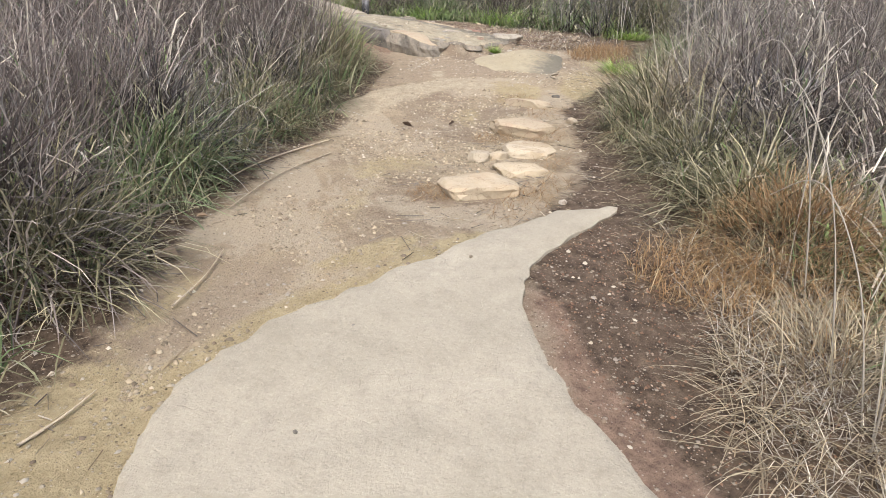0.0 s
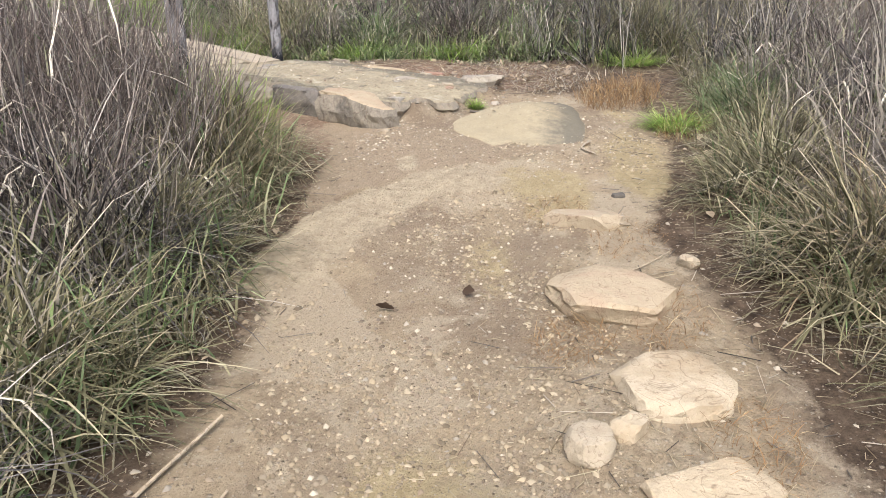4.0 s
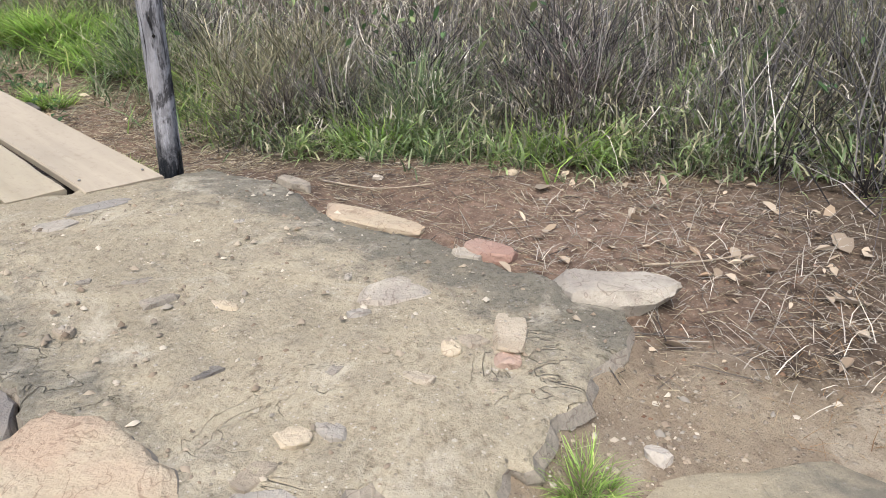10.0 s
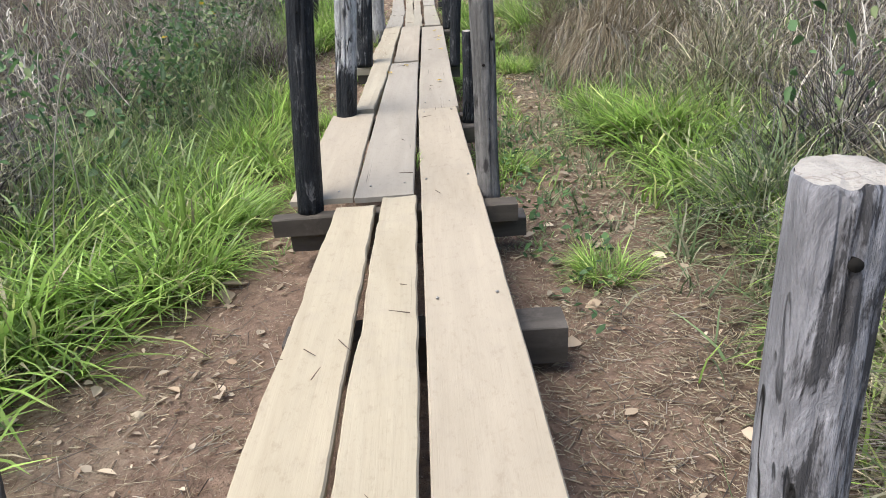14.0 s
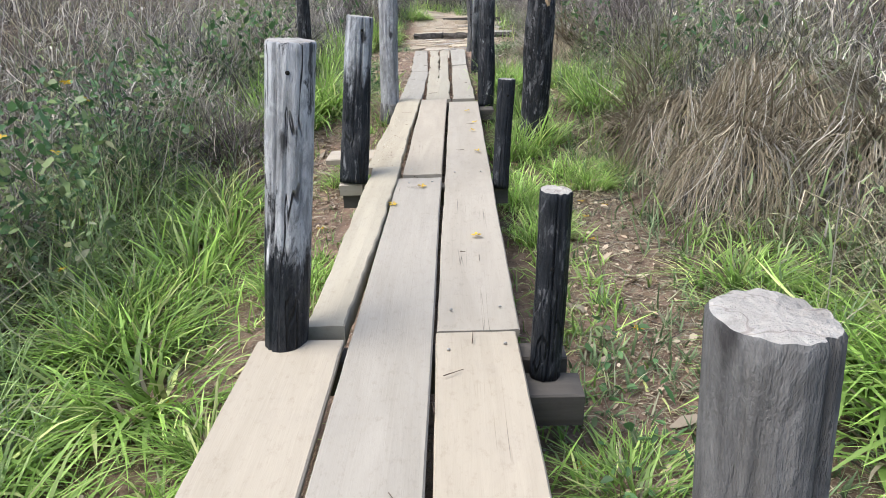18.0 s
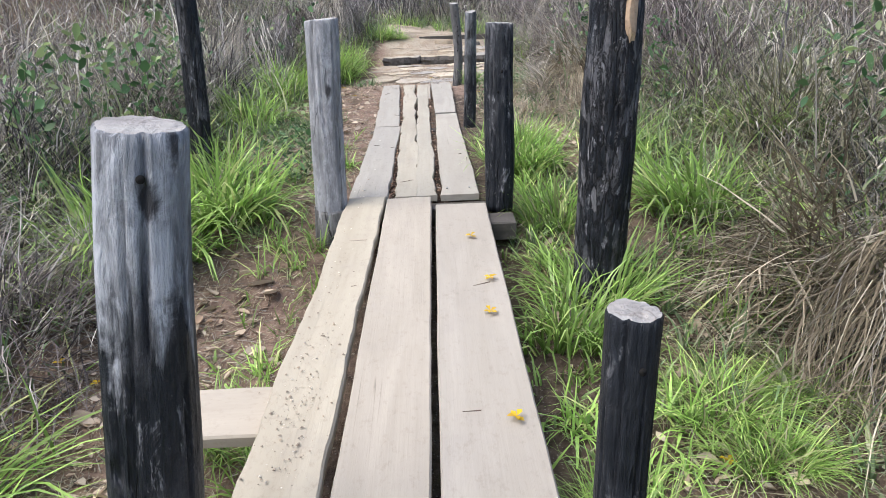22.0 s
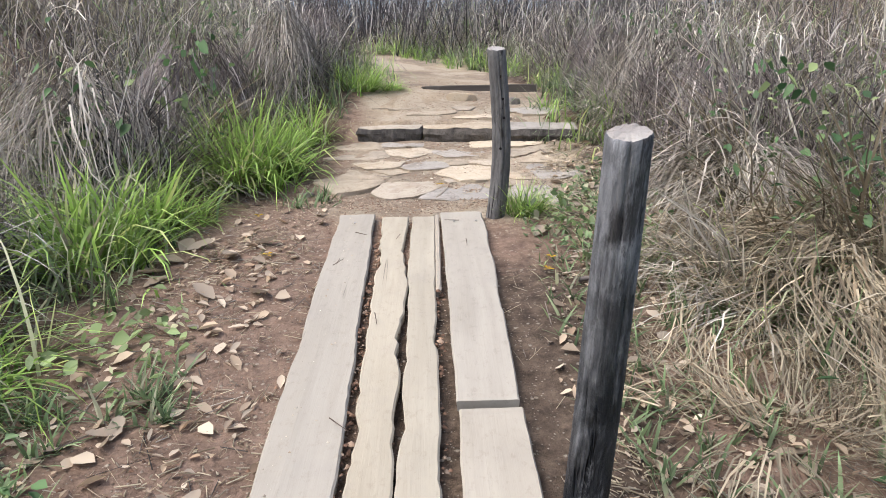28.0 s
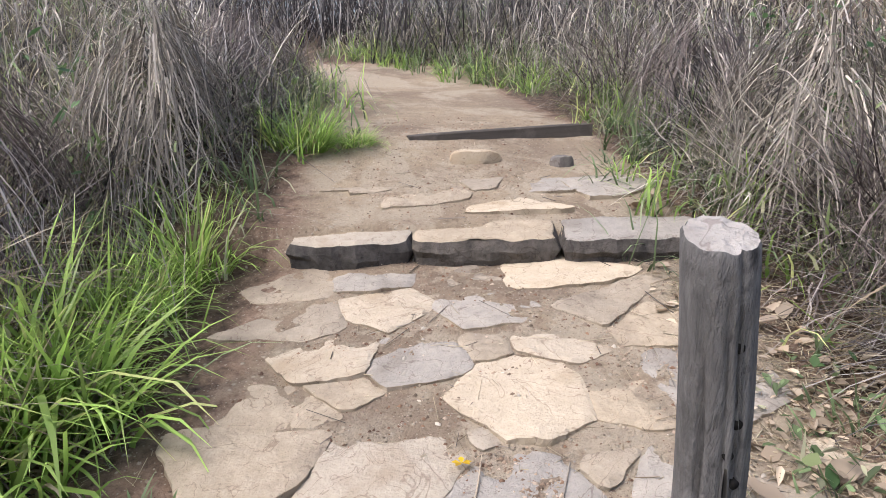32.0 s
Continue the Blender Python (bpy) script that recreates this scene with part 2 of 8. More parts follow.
def cement_material(name, a, c, dark, specks=0.5, stain=None, along=(0, 0, 0), start=0.0, mirror=False):
    """Old cement with grit; multiplied by the stain colour increasingly along one direction, where one is given."""
    m, t, b = material(name, 0.9)
    v = coords(t)
    big = grain(t, v, 1.8, 5, 0.65)
    mid = grain(t, v, 8.0, 6, 0.7)
    fine = grain(t, v, 110.0, 3, 0.7)
    col = mix(t, ramp(t, big, [(0.35, grey(0)), (0.65, grey(1))]), a, c)
    col = mix(t, ramp(t, mid, [(0.45, grey(0)), (0.72, grey(0.6))]), col, dark)
    for scale, pick, tone in ((24.0, 0.66, (0.52, 0.47, 0.39)), (55.0, 0.58, (0.55, 0.5, 0.43)), (36.0, 0.7, (0.13, 0.115, 0.1))):
        cell = node(t, "ShaderNodeTexVoronoi", Scale=scale)
        link(t, v, cell.inputs["Vector"])
        spot = ramp(t, math_node(t, "ADD", cell.outputs["Distance"], math_node(t, "MULTIPLY", math_node(t, "SUBTRACT", fine, 0.5), 0.4)), [(0.14, grey(1)), (0.25, grey(0))])
        some = ramp(t, math_node(t, "ADD", math_node(t, "MULTIPLY", cell.outputs["Color"], 0.7), math_node(t, "MULTIPLY", big, 0.35)), [(pick, grey(0)), (pick + 0.05, grey(specks))])
        col = mix(t, mix(t, 1.0, spot, some, "MULTIPLY"), col, tone)
    speck = grain(t, v, 40.0, 5, 0.8)
    col = mix(t, ramp(t, speck, [(0.36, grey(specks)), (0.5, grey(0))]), col, mix(t, 1.0, col, (0.55, 0.53, 0.5), "MULTIPLY"))
    col = mix(t, ramp(t, fine, [(0.54, grey(0)), (0.72, grey(0.5))]), col, mix(t, 1.0, col, (1.35, 1.35, 1.33), "MULTIPLY"))
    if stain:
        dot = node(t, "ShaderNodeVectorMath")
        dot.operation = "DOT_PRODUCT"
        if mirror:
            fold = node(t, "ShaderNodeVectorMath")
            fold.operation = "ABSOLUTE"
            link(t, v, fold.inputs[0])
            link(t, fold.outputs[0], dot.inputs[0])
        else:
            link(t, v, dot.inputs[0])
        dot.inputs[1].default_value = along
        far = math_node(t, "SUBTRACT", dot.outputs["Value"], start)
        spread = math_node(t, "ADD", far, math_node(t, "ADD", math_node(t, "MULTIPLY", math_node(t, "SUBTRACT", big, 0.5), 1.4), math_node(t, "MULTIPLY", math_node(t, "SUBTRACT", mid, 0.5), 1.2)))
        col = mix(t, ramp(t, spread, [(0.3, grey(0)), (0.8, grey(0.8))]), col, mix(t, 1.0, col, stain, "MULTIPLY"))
    if specks > 0.6:
        pits = ramp(t, grain(t, v, 15.0, 6, 0.8), [(0.34, grey(0.75)), (0.44, grey(0))])
        col = mix(t, pits, col, mix(t, 1.0, col, (0.5, 0.48, 0.46), "MULTIPLY"))
        pale = ramp(t, grain(t, v, 2.7, 6, 0.72, 0.8), [(0.54, grey(0)), (0.66, grey(0.65))])
        col = mix(t, pale, col, mix(t, mid, (0.46, 0.42, 0.33), (0.6, 0.55, 0.45)))
    seam = grain(t, v, 2.3, 4, 0.6, 1.2)
    crack = ramp(t, math_node(t, "ABSOLUTE", math_node(t, "SUBTRACT", seam, 0.5)), [(0.002, grey(0.5 * specks)), (0.007, grey(0))])
    crack = mix(t, 1.0, crack, ramp(t, big, [(0.5, grey(0)), (0.6, grey(1))]), "MULTIPLY")
    col = mix(t, crack, col, mix(t, 1.0, col, (0.4, 0.37, 0.34), "MULTIPLY"))
    link(t, col, b.inputs["Base Color"])
    bump(t, b, math_node(t, "ADD", math_node(t, "ADD", mid, math_node(t, "MULTIPLY", speck, 0.6)), math_node(t, "MULTIPLY", crack, -1.5)), 0.9, 0.01 + 0.022 * specks)
    return m


def plank_material(name, a, c, dark):
    """Sawn boards greyed by weather, grain along local y."""
    m, t, b = material(name, 0.8)
    info = t.nodes.new("ShaderNodeObjectInfo")
    tc = node(t, "ShaderNodeTexCoord")
    shift = node(t, "ShaderNodeVectorMath")
    shift.operation = "ADD"
    link(t, tc.outputs["Object"], shift.inputs[0])
    link(t, math_node(t, "MULTIPLY", info.outputs["Random"], 60.0), shift.inputs[1])

    def stretched(x, y, z):
        mp = node(t, "ShaderNodeMapping")
        mp.inputs["Scale"].default_value = (x, y, z)
        link(t, shift.outputs[0], mp.inputs["Vector"])
        return mp.outputs["Vector"]

    lines = grain(t, stretched(60, 1.6, 60), 1.0, 5, 0.65, 0.6)
    broad = grain(t, stretched(7, 0.9, 7), 1.0, 4, 0.6, 0.8)
    blot = grain(t, stretched(3, 3, 3), 1.2, 5, 0.7)
    fine = grain(t, stretched(220, 12, 220), 1.0, 2)
    col = mix(t, ramp(t, broad, [(0.3, grey(0)), (0.7, grey(1))]), a, c)
    col = mix(t, ramp(t, lines, [(0.28, grey(0.16)), (0.44, grey(0))]), col, dark)
    col = mix(t, ramp(t, blot, [(0.52, grey(0)), (0.8, grey(0.4))]), col, (0.3, 0.27, 0.235))
    seam = grain(t, stretched(10, 0.16, 10), 1.0, 3, 0.5, 0.15)
    crack = ramp(t, math_node(t, "ABSOLUTE", math_node(t, "SUBTRACT", seam, 0.5)), [(0.0012, grey(0.8)), (0.005, grey(0))])
    some = ramp(t, grain(t, stretched(1.5, 1.1, 1.5), 1.0, 2), [(0.6, grey(0)), (0.66, grey(1))])
    col = mix(t, mix(t, 1.0, crack, some, "MULTIPLY"), col, (0.05, 0.04, 0.033))
    dust = grain(t, stretched(30, 18, 30), 1.0, 5, 0.8)
    col = mix(t, ramp(t, dust, [(0.33, grey(0.3)), (0.46, grey(0))]), col, mix(t, 1.0, col, (0.55, 0.52, 0.5), "MULTIPLY"))
    vary = mix(t, info.outputs["Random"], (0.88, 0.9, 0.93), (1.06, 1.03, 0.97))
    col = mix(t, 1.0, col, vary, "MULTIPLY")
    link(t, col, b.inputs["Base Color"])
    bump(t, b, math_node(t, "ADD", lines, math_node(t, "MULTIPLY", fine, 0.3)), 0.3, 0.005)
    return m


def post_material(name, char_from, char_to, bare=(0.30, 0.28, 0.27), wide=0.35, blots=0.5, silver=0.5, ash=0.4, burn_at=0.535, plates=0.0):
    """Weathered pole: grey wood, burnt black from the foot up to between the two heights."""
    m, t, b = material(name, 0.75)
    info = t.nodes.new("ShaderNodeObjectInfo")
    tc = node(t, "ShaderNodeTexCoord")
    shift = node(t, "ShaderNodeVectorMath")
    shift.operation = "ADD"
    link(t, tc.outputs["Object"], shift.inputs[0])
    link(t, math_node(t, "MULTIPLY", info.outputs["Random"], 30.0), shift.inputs[1])

    def stretched(x, y, z):
        mp = node(t, "ShaderNodeMapping")
        mp.inputs["Scale"].default_value = (x, y, z)
        link(t, shift.outputs[0], mp.inputs["Vector"])
        return mp.outputs["Vector"]

    lines = grain(t, stretched(40, 40, 2.6), 1.0, 5, 0.7, 0.8)
    streak = grain(t, stretched(9, 9, 1.3), 1.0, 5, 0.65, 0.9)
    mottle = grain(t, stretched(16, 16, 7), 1.0, 6, 0.75, 0.5)
    fine = grain(t, stretched(120, 120, 18), 1.0, 3)
    sep = node(t, "ShaderNodeSeparateXYZ")
    link(t, tc.outputs["Object"], sep.inputs[0])
    wood = mix(t, ramp(t, streak, [(0.32, grey(0)), (0.66, grey(1))]), tuple(x * 0.6 for x in bare), tuple(x * 1.3 for x in bare))
    wood = mix(t, ramp(t, mottle, [(0.42, grey(0.7)), (0.56, grey(0))]), wood, tuple(x * 0.45 for x in bare))
    wood = mix(t, ramp(t, lines, [(0.3, grey(0.3)), (0.45, grey(0))]), wood, (0.06, 0.054, 0.05))
    knot = node(t, "ShaderNodeTexVoronoi", Scale=1.0)
    link(t, stretched(8, 8, 3.2), knot.inputs["Vector"])
    knots = math_node(t, "ADD", knot.outputs["Distance"], math_node(t, "MULTIPLY", math_node(t, "SUBTRACT", mottle, 0.5), 0.35))
    wood = mix(t, ramp(t, knots, [(0.1, grey(0.9)), (0.2, grey(0))]), wood, (0.03, 0.028, 0.028))
    blot = math_node(t, "ADD", grain(t, stretched(7, 7, 2.4), 1.0, 6, 0.7, 0.9), math_node(t, "ADD", math_node(t, "MULTIPLY", math_node(t, "SUBTRACT", mottle, 0.5), 0.4), math_node(t, "MULTIPLY", math_node(t, "SUBTRACT", lines, 0.5), 0.4)))
    wood = mix(t, ramp(t, blot, [(burn_at - 0.005, grey(0)), (burn_at + 0.07, grey(blots))]), wood, (0.022, 0.021, 0.022))
    check = grain(t, stretched(6, 6, 0.7), 1.0, 3, 0.55, 0.6)
    open_here = ramp(t, grain(t, stretched(5, 5, 1.1), 1.0, 3), [(0.5, grey(0)), (0.58, grey(1))])
    split = mix(t, 1.0, ramp(t, math_node(t, "ABSOLUTE", math_node(t, "SUBTRACT", check, 0.5)), [(0.003, grey(1)), (0.012, grey(0))]), open_here, "MULTIPLY")
    wood = mix(t, split, wood, (0.015, 0.014, 0.014))
    black = mix(t, ramp(t, fine, [(0.35, grey(0)), (0.75, grey(1))]), (0.005, 0.0065, 0.009), (0.022, 0.025, 0.031))
    black = mix(t, ramp(t, blot, [(0.5, grey(0)), (0.62, grey(ash))]), black, (0.085, 0.084, 0.088))
    flecks = mix(t, 1.0, ramp(t, mottle, [(0.56, grey(0)), (0.64, grey(1))]), ramp(t, lines, [(0.44, grey(0)), (0.54, grey(silver))]), "MULTIPLY")
    black = mix(t, flecks, black, (0.3, 0.3, 0.31))
    rift = 0.0
    if plates:
        cell = node(t, "ShaderNodeTexVoronoi", Scale=1.0)
        edge_cell = node(t, "ShaderNodeTexVoronoi", Scale=1.0)
        edge_cell.feature = "DISTANCE_TO_EDGE"
        bent = node(t, "ShaderNodeVectorMath")
        bent.operation = "ADD"
        link(t, stretched(30, 30, 6), bent.inputs[0])
        link(t, math_node(t, "MULTIPLY", mottle, 3.2), bent.inputs[1])
        for c in (cell, edge_cell):
            link(t, bent.outputs[0], c.inputs["Vector"])
        pick = ramp(t, math_node(t, "ADD", math_node(t, "MULTIPLY", cell.outputs["Color"], 0.6), math_node(t, "MULTIPLY", streak, 0.5)), [(0.52, grey(0)), (0.7, grey(plates))])
        black = mix(t, mix(t, 1.0, pick, ramp(t, mottle, [(0.38, grey(0)), (0.56, grey(1))]), "MULTIPLY"), black, (0.19, 0.185, 0.19))
        rift = ramp(t, edge_cell.outputs["Distance"], [(0.02, grey(0.9)), (0.09, grey(0))])
        black = mix(t, rift, black, (0.004, 0.004, 0.005))
    level = math_node(t, "DIVIDE", math_node(t, "SUBTRACT", sep.outputs["Z"], char_from), max(0.05, char_to - char_from))
    edge = math_node(t, "ADD", level, math_node(t, "ADD", math_node(t, "MULTIPLY", math_node(t, "SUBTRACT", streak, 0.5), 2.6), math_node(t, "MULTIPLY", math_node(t, "SUBTRACT", mottle, 0.5), 1.2)))
    burnt = ramp(t, edge, [(0.5 - wide * 0.5, grey(1)), (0.5 + wide * 0.5, grey(0))])
    col = mix(t, burnt, wood, black)
    link(t, col, b.inputs["Base Color"])
    link(t, mix(t, burnt, grey(0.8), grey(0.5)), b.inputs["Roughness"])
    bump(t, b, math_node(t, "SUBTRACT", math_node(t, "ADD", math_node(t, "ADD", math_node(t, "MULTIPLY", lines, 0.55), math_node(t, "MULTIPLY", mottle, 0.9)), math_node(t, "MULTIPLY", fine, 0.3)), math_node(t, "ADD", math_node(t, "MULTIPLY", split, 1.8), math_node(t, "MULTIPLY", rift, 0.9))), 1.0, 0.014)
    return m


def blade_material(name, base, tip, other, other_share, rough=0.6, shine=0.25, through_share=0.25):
    """Grass: one colour at the foot, another at the tip, some blades of a third; light passes through."""
    m, t, b = material(name, rough)
    b.inputs["Specular IOR Level"].default_value = shine
    geo = t.nodes.new("ShaderNodeNewGeometry")
    rnd = geo.outputs["Random Per Island"]
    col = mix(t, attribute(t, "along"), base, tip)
    col = mix(t, ramp(t, rnd, [(1 - other_share - 0.05, grey(0)), (1 - other_share + 0.05, grey(1))]), col, other)
    scatter = math_node(t, "FRACT", math_node(t, "MULTIPLY", rnd, 17.3))
    col = mix(t, 1.0, col, mix(t, scatter, (0.6, 0.6, 0.6), (1.3, 1.3, 1.25)), "MULTIPLY")
    clump = math_node(t, "ADD", attribute(t, "tint"), 1.0)
    col = mix(t, 1.0, col, clump, "MULTIPLY")
    link(t, col, b.inputs["Base Color"])
    tl = node(t, "ShaderNodeBsdfTranslucent")
    link(t, col, tl.inputs["Color"])
    ms = node(t, "ShaderNodeMixShader", Fac=through_share)
    link(t, b.outputs[0], ms.inputs[1])
    link(t, tl.outputs[0], ms.inputs[2])
    link(t, ms.outputs[0], t.nodes["Material Output"].inputs["Surface"])
    return m


SOIL = soil_material()
CEMENT = cement_material("cement_wash", (0.33, 0.3, 0.24), (0.41, 0.375, 0.305), (0.28, 0.255, 0.205), 0.22)
# greyer and darker towards its near right flank
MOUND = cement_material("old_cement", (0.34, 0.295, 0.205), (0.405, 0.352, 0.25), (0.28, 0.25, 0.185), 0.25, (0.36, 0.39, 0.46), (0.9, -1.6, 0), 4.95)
SLAB = cement_material("rubble_cement", (0.34, 0.297, 0.215), (0.46, 0.405, 0.295), (0.25, 0.225, 0.18), 0.75, (0.38, 0.41, 0.46), (1.7, -0.1, 0), 0.34, True)
SANDSTONE = stone_material("sandstone", (0.44, 0.375, 0.275), (0.55, 0.48, 0.37), (0.48, 0.38, 0.26), 0.58)
PINKSTONE = stone_material("pink_sandstone", (0.45, 0.38, 0.275), (0.53, 0.455, 0.34), (0.46, 0.355, 0.262), 0.54)
REDSTONE = stone_material("red_sandstone", (0.41, 0.29, 0.23), (0.48, 0.39, 0.32), (0.4, 0.25, 0.2), 0.5)
QUARTZ = stone_material("cream_quartz", (0.41, 0.375, 0.31), (0.55, 0.51, 0.435), (0.33, 0.3, 0.26), 0.56)
# the shade on the step risers, put into a near-black stone colour
SHADED_RISER = stone_material("dark_riser_stone", (0.05, 0.046, 0.042), (0.13, 0.12, 0.108), (0.035, 0.033, 0.031))
GREYSTONE = stone_material("grey_stone", (0.17, 0.16, 0.15), (0.31, 0.285, 0.25), (0.11, 0.105, 0.1), 0.52)
BLUESTONE = stone_material("blue_grey_stone", (0.31, 0.295, 0.265), (0.42, 0.395, 0.35), (0.25, 0.23, 0.2))
PALESTONE = stone_material("pale_stone", (0.44, 0.385, 0.295), (0.55, 0.49, 0.39), (0.38, 0.31, 0.22))
COBBLE = stone_material("trodden_stone", (0.33, 0.285, 0.215), (0.46, 0.40, 0.31), (0.27, 0.23, 0.18), 0.58)
PLANK = plank_material("weathered_plank", (0.335, 0.297, 0.24), (0.405, 0.36, 0.296), (0.24, 0.208, 0.17))
PLANK_WARM = plank_material("pale_warm_plank", (0.36, 0.317, 0.24), (0.435, 0.388, 0.3), (0.24, 0.2, 0.155))
PLANK_GREY = plank_material("greyed_plank", (0.335, 0.302, 0.246), (0.405, 0.368, 0.304), (0.225, 0.198, 0.165))
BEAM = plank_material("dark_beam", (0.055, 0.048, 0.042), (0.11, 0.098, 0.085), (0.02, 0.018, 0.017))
POST_GREY = post_material("grey_post", 0.3, 0.75, (0.325, 0.325, 0.35), 0.5, 0.85, 0.5, 0.4, 0.54)
POST_PLAIN = post_material("plain_post", -0.4, -0.1, (0.19, 0.185, 0.18), 0.35, 0.3)
POST_HALF = post_material("half_burnt_post", 0.24, 0.67, (0.47, 0.475, 0.49), 0.3, 0.9, 0.5, 0.4, 0.575)
POST_BLACK = post_material("burnt_post", 0.8, 1.95, (0.2, 0.2, 0.21), 0.8, 0.9, 0.8)
POST_GREYING = post_material("greying_burnt_post", 0.62, 1.02, (0.37, 0.38, 0.4), 0.5, 0.6, 0.7, 0.4, 0.55)
POST_DUSK = post_material("dark_grey_post", 0.3, 1.2, (0.215, 0.22, 0.232), 0.8, 0.8)
POST_SMOOTH = post_material("smooth_post", -0.4, 0.1, (0.38, 0.38, 0.39), 0.5, 0.25)
POST_CHAR = post_material("charred_post", 3.0, 3.6, (0.17, 0.17, 0.18), 0.35, 0.9, 0.35, 0.12)
TRUNK = post_material("burnt_trunk", 6.0, 9.0, (0.2, 0.18, 0.165), 0.35, 0.9, 1.0, 0.12, plates=0.6)
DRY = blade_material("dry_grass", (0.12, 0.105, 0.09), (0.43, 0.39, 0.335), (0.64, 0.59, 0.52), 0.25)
# dark foot colours here and in PURPLE imitate shade low in the scrub
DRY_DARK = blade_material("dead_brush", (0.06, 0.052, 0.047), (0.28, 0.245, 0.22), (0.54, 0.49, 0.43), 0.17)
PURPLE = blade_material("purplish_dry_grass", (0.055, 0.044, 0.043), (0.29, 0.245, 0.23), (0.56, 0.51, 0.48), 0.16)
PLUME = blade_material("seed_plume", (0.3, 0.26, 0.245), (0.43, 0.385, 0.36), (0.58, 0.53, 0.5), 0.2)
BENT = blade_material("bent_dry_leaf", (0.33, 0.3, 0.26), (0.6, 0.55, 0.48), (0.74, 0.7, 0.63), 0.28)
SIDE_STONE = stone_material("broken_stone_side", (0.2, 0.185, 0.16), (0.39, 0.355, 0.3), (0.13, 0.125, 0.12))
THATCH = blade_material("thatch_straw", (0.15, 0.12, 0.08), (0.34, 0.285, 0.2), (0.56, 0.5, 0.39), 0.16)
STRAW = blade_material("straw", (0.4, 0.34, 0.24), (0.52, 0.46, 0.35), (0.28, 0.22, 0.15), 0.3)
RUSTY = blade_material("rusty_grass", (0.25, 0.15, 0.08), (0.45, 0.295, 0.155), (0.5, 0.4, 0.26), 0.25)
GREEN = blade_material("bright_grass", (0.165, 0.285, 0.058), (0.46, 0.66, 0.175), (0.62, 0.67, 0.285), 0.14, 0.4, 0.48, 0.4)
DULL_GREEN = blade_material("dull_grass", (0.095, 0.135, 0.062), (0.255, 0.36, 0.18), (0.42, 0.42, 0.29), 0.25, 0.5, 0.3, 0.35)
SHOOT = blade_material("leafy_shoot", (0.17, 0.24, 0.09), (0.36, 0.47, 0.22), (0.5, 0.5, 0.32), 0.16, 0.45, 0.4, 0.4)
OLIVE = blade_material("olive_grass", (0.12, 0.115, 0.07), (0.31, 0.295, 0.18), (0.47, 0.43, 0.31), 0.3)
# near-black feet carry the shade of gaps deep in the brush
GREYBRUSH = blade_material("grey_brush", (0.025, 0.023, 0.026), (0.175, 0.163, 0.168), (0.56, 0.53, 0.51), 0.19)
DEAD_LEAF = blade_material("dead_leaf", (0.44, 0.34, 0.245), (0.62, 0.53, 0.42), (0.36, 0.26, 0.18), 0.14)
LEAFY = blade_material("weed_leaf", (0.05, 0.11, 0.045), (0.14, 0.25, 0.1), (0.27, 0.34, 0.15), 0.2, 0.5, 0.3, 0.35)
GRIT = blade_material("grit", (0.26, 0.2, 0.15), (0.42, 0.36, 0.29), (0.55, 0.5, 0.43), 0.25, 0.9)
CLOD = blade_material("dry_clod", (0.3, 0.245, 0.18), (0.42, 0.35, 0.26), (0.5, 0.43, 0.33), 0.3, 0.95)
GRIT_BROWN = blade_material("brown_grit", (0.24, 0.175, 0.13), (0.36, 0.275, 0.205), (0.48, 0.39, 0.31), 0.2, 0.9)
RED_GRIT = blade_material("red_grit", (0.17, 0.1, 0.07), (0.3, 0.19, 0.13), (0.42, 0.33, 0.26), 0.2, 0.9)


# ---- ground ----
DROP = ((-1.0, 0.0), (0.2, 0.2), (1.5, 0.42), (5.0, 0.45), (8.5, 0.42), (10.3, 0.33), (11.4, 0.14), (12.5, 0.07), (16.4, 0.045), (17.0, 0.08), (18.5, 0.03))
TRAIL_LEFT = ((-9.5, -6.6), (-7.4, -5.3), (-5.9, -4.25), (-3.6, -3.15), (-2.5, -2.55), (-1.4, -1.95))
TRAIL_RIGHT = ((-8.6, -9.4), (-6.5, -7.6), (-4.5, -6.35), (-3.0, -5.75), (-1.9, -5.0), (-0.3, -4.75), (0.9, -4.3), (3.2, -3.6))


def side_of(line, x, y):
    """Signed distance to a polyline, positive on its left."""
    best = None
    for (ax, ay), (bx, by) in zip(line, line[1:]):
        dx, dy = bx - ax, by - ay
        k = min(1.0, max(0.0, ((x - ax) * dx + (y - ay) * dy) / (dx * dx + dy * dy)))
        d = math.hypot(x - ax - k * dx, y - ay - k * dy)
        s = 1 if dx * (y - ay) - dy * (x - ax) > 0 else -1
        if best is None or d < abs(best):
            best = s * d
    return best


# the broken front of the landing, then its right-hand side
LANDING_EDGE = ((-0.66, -2.2), (-0.3, -2.38), (-0.2, -2.52), (0.1, -2.47), (0.9, -2.42), (1.2, -2.4), (1.0, -1.8), (1.02, -1.4), (0.82, -0.9), (0.95, -0.3), (0.87, 0.15))


def landing_top(x, y):
    return 0.045 + 0.118 * y + 0.03 * x - 0.02 * smooth(-1.6, -2.6, y) - 0.045 * smooth(-0.5, 0.15, y)


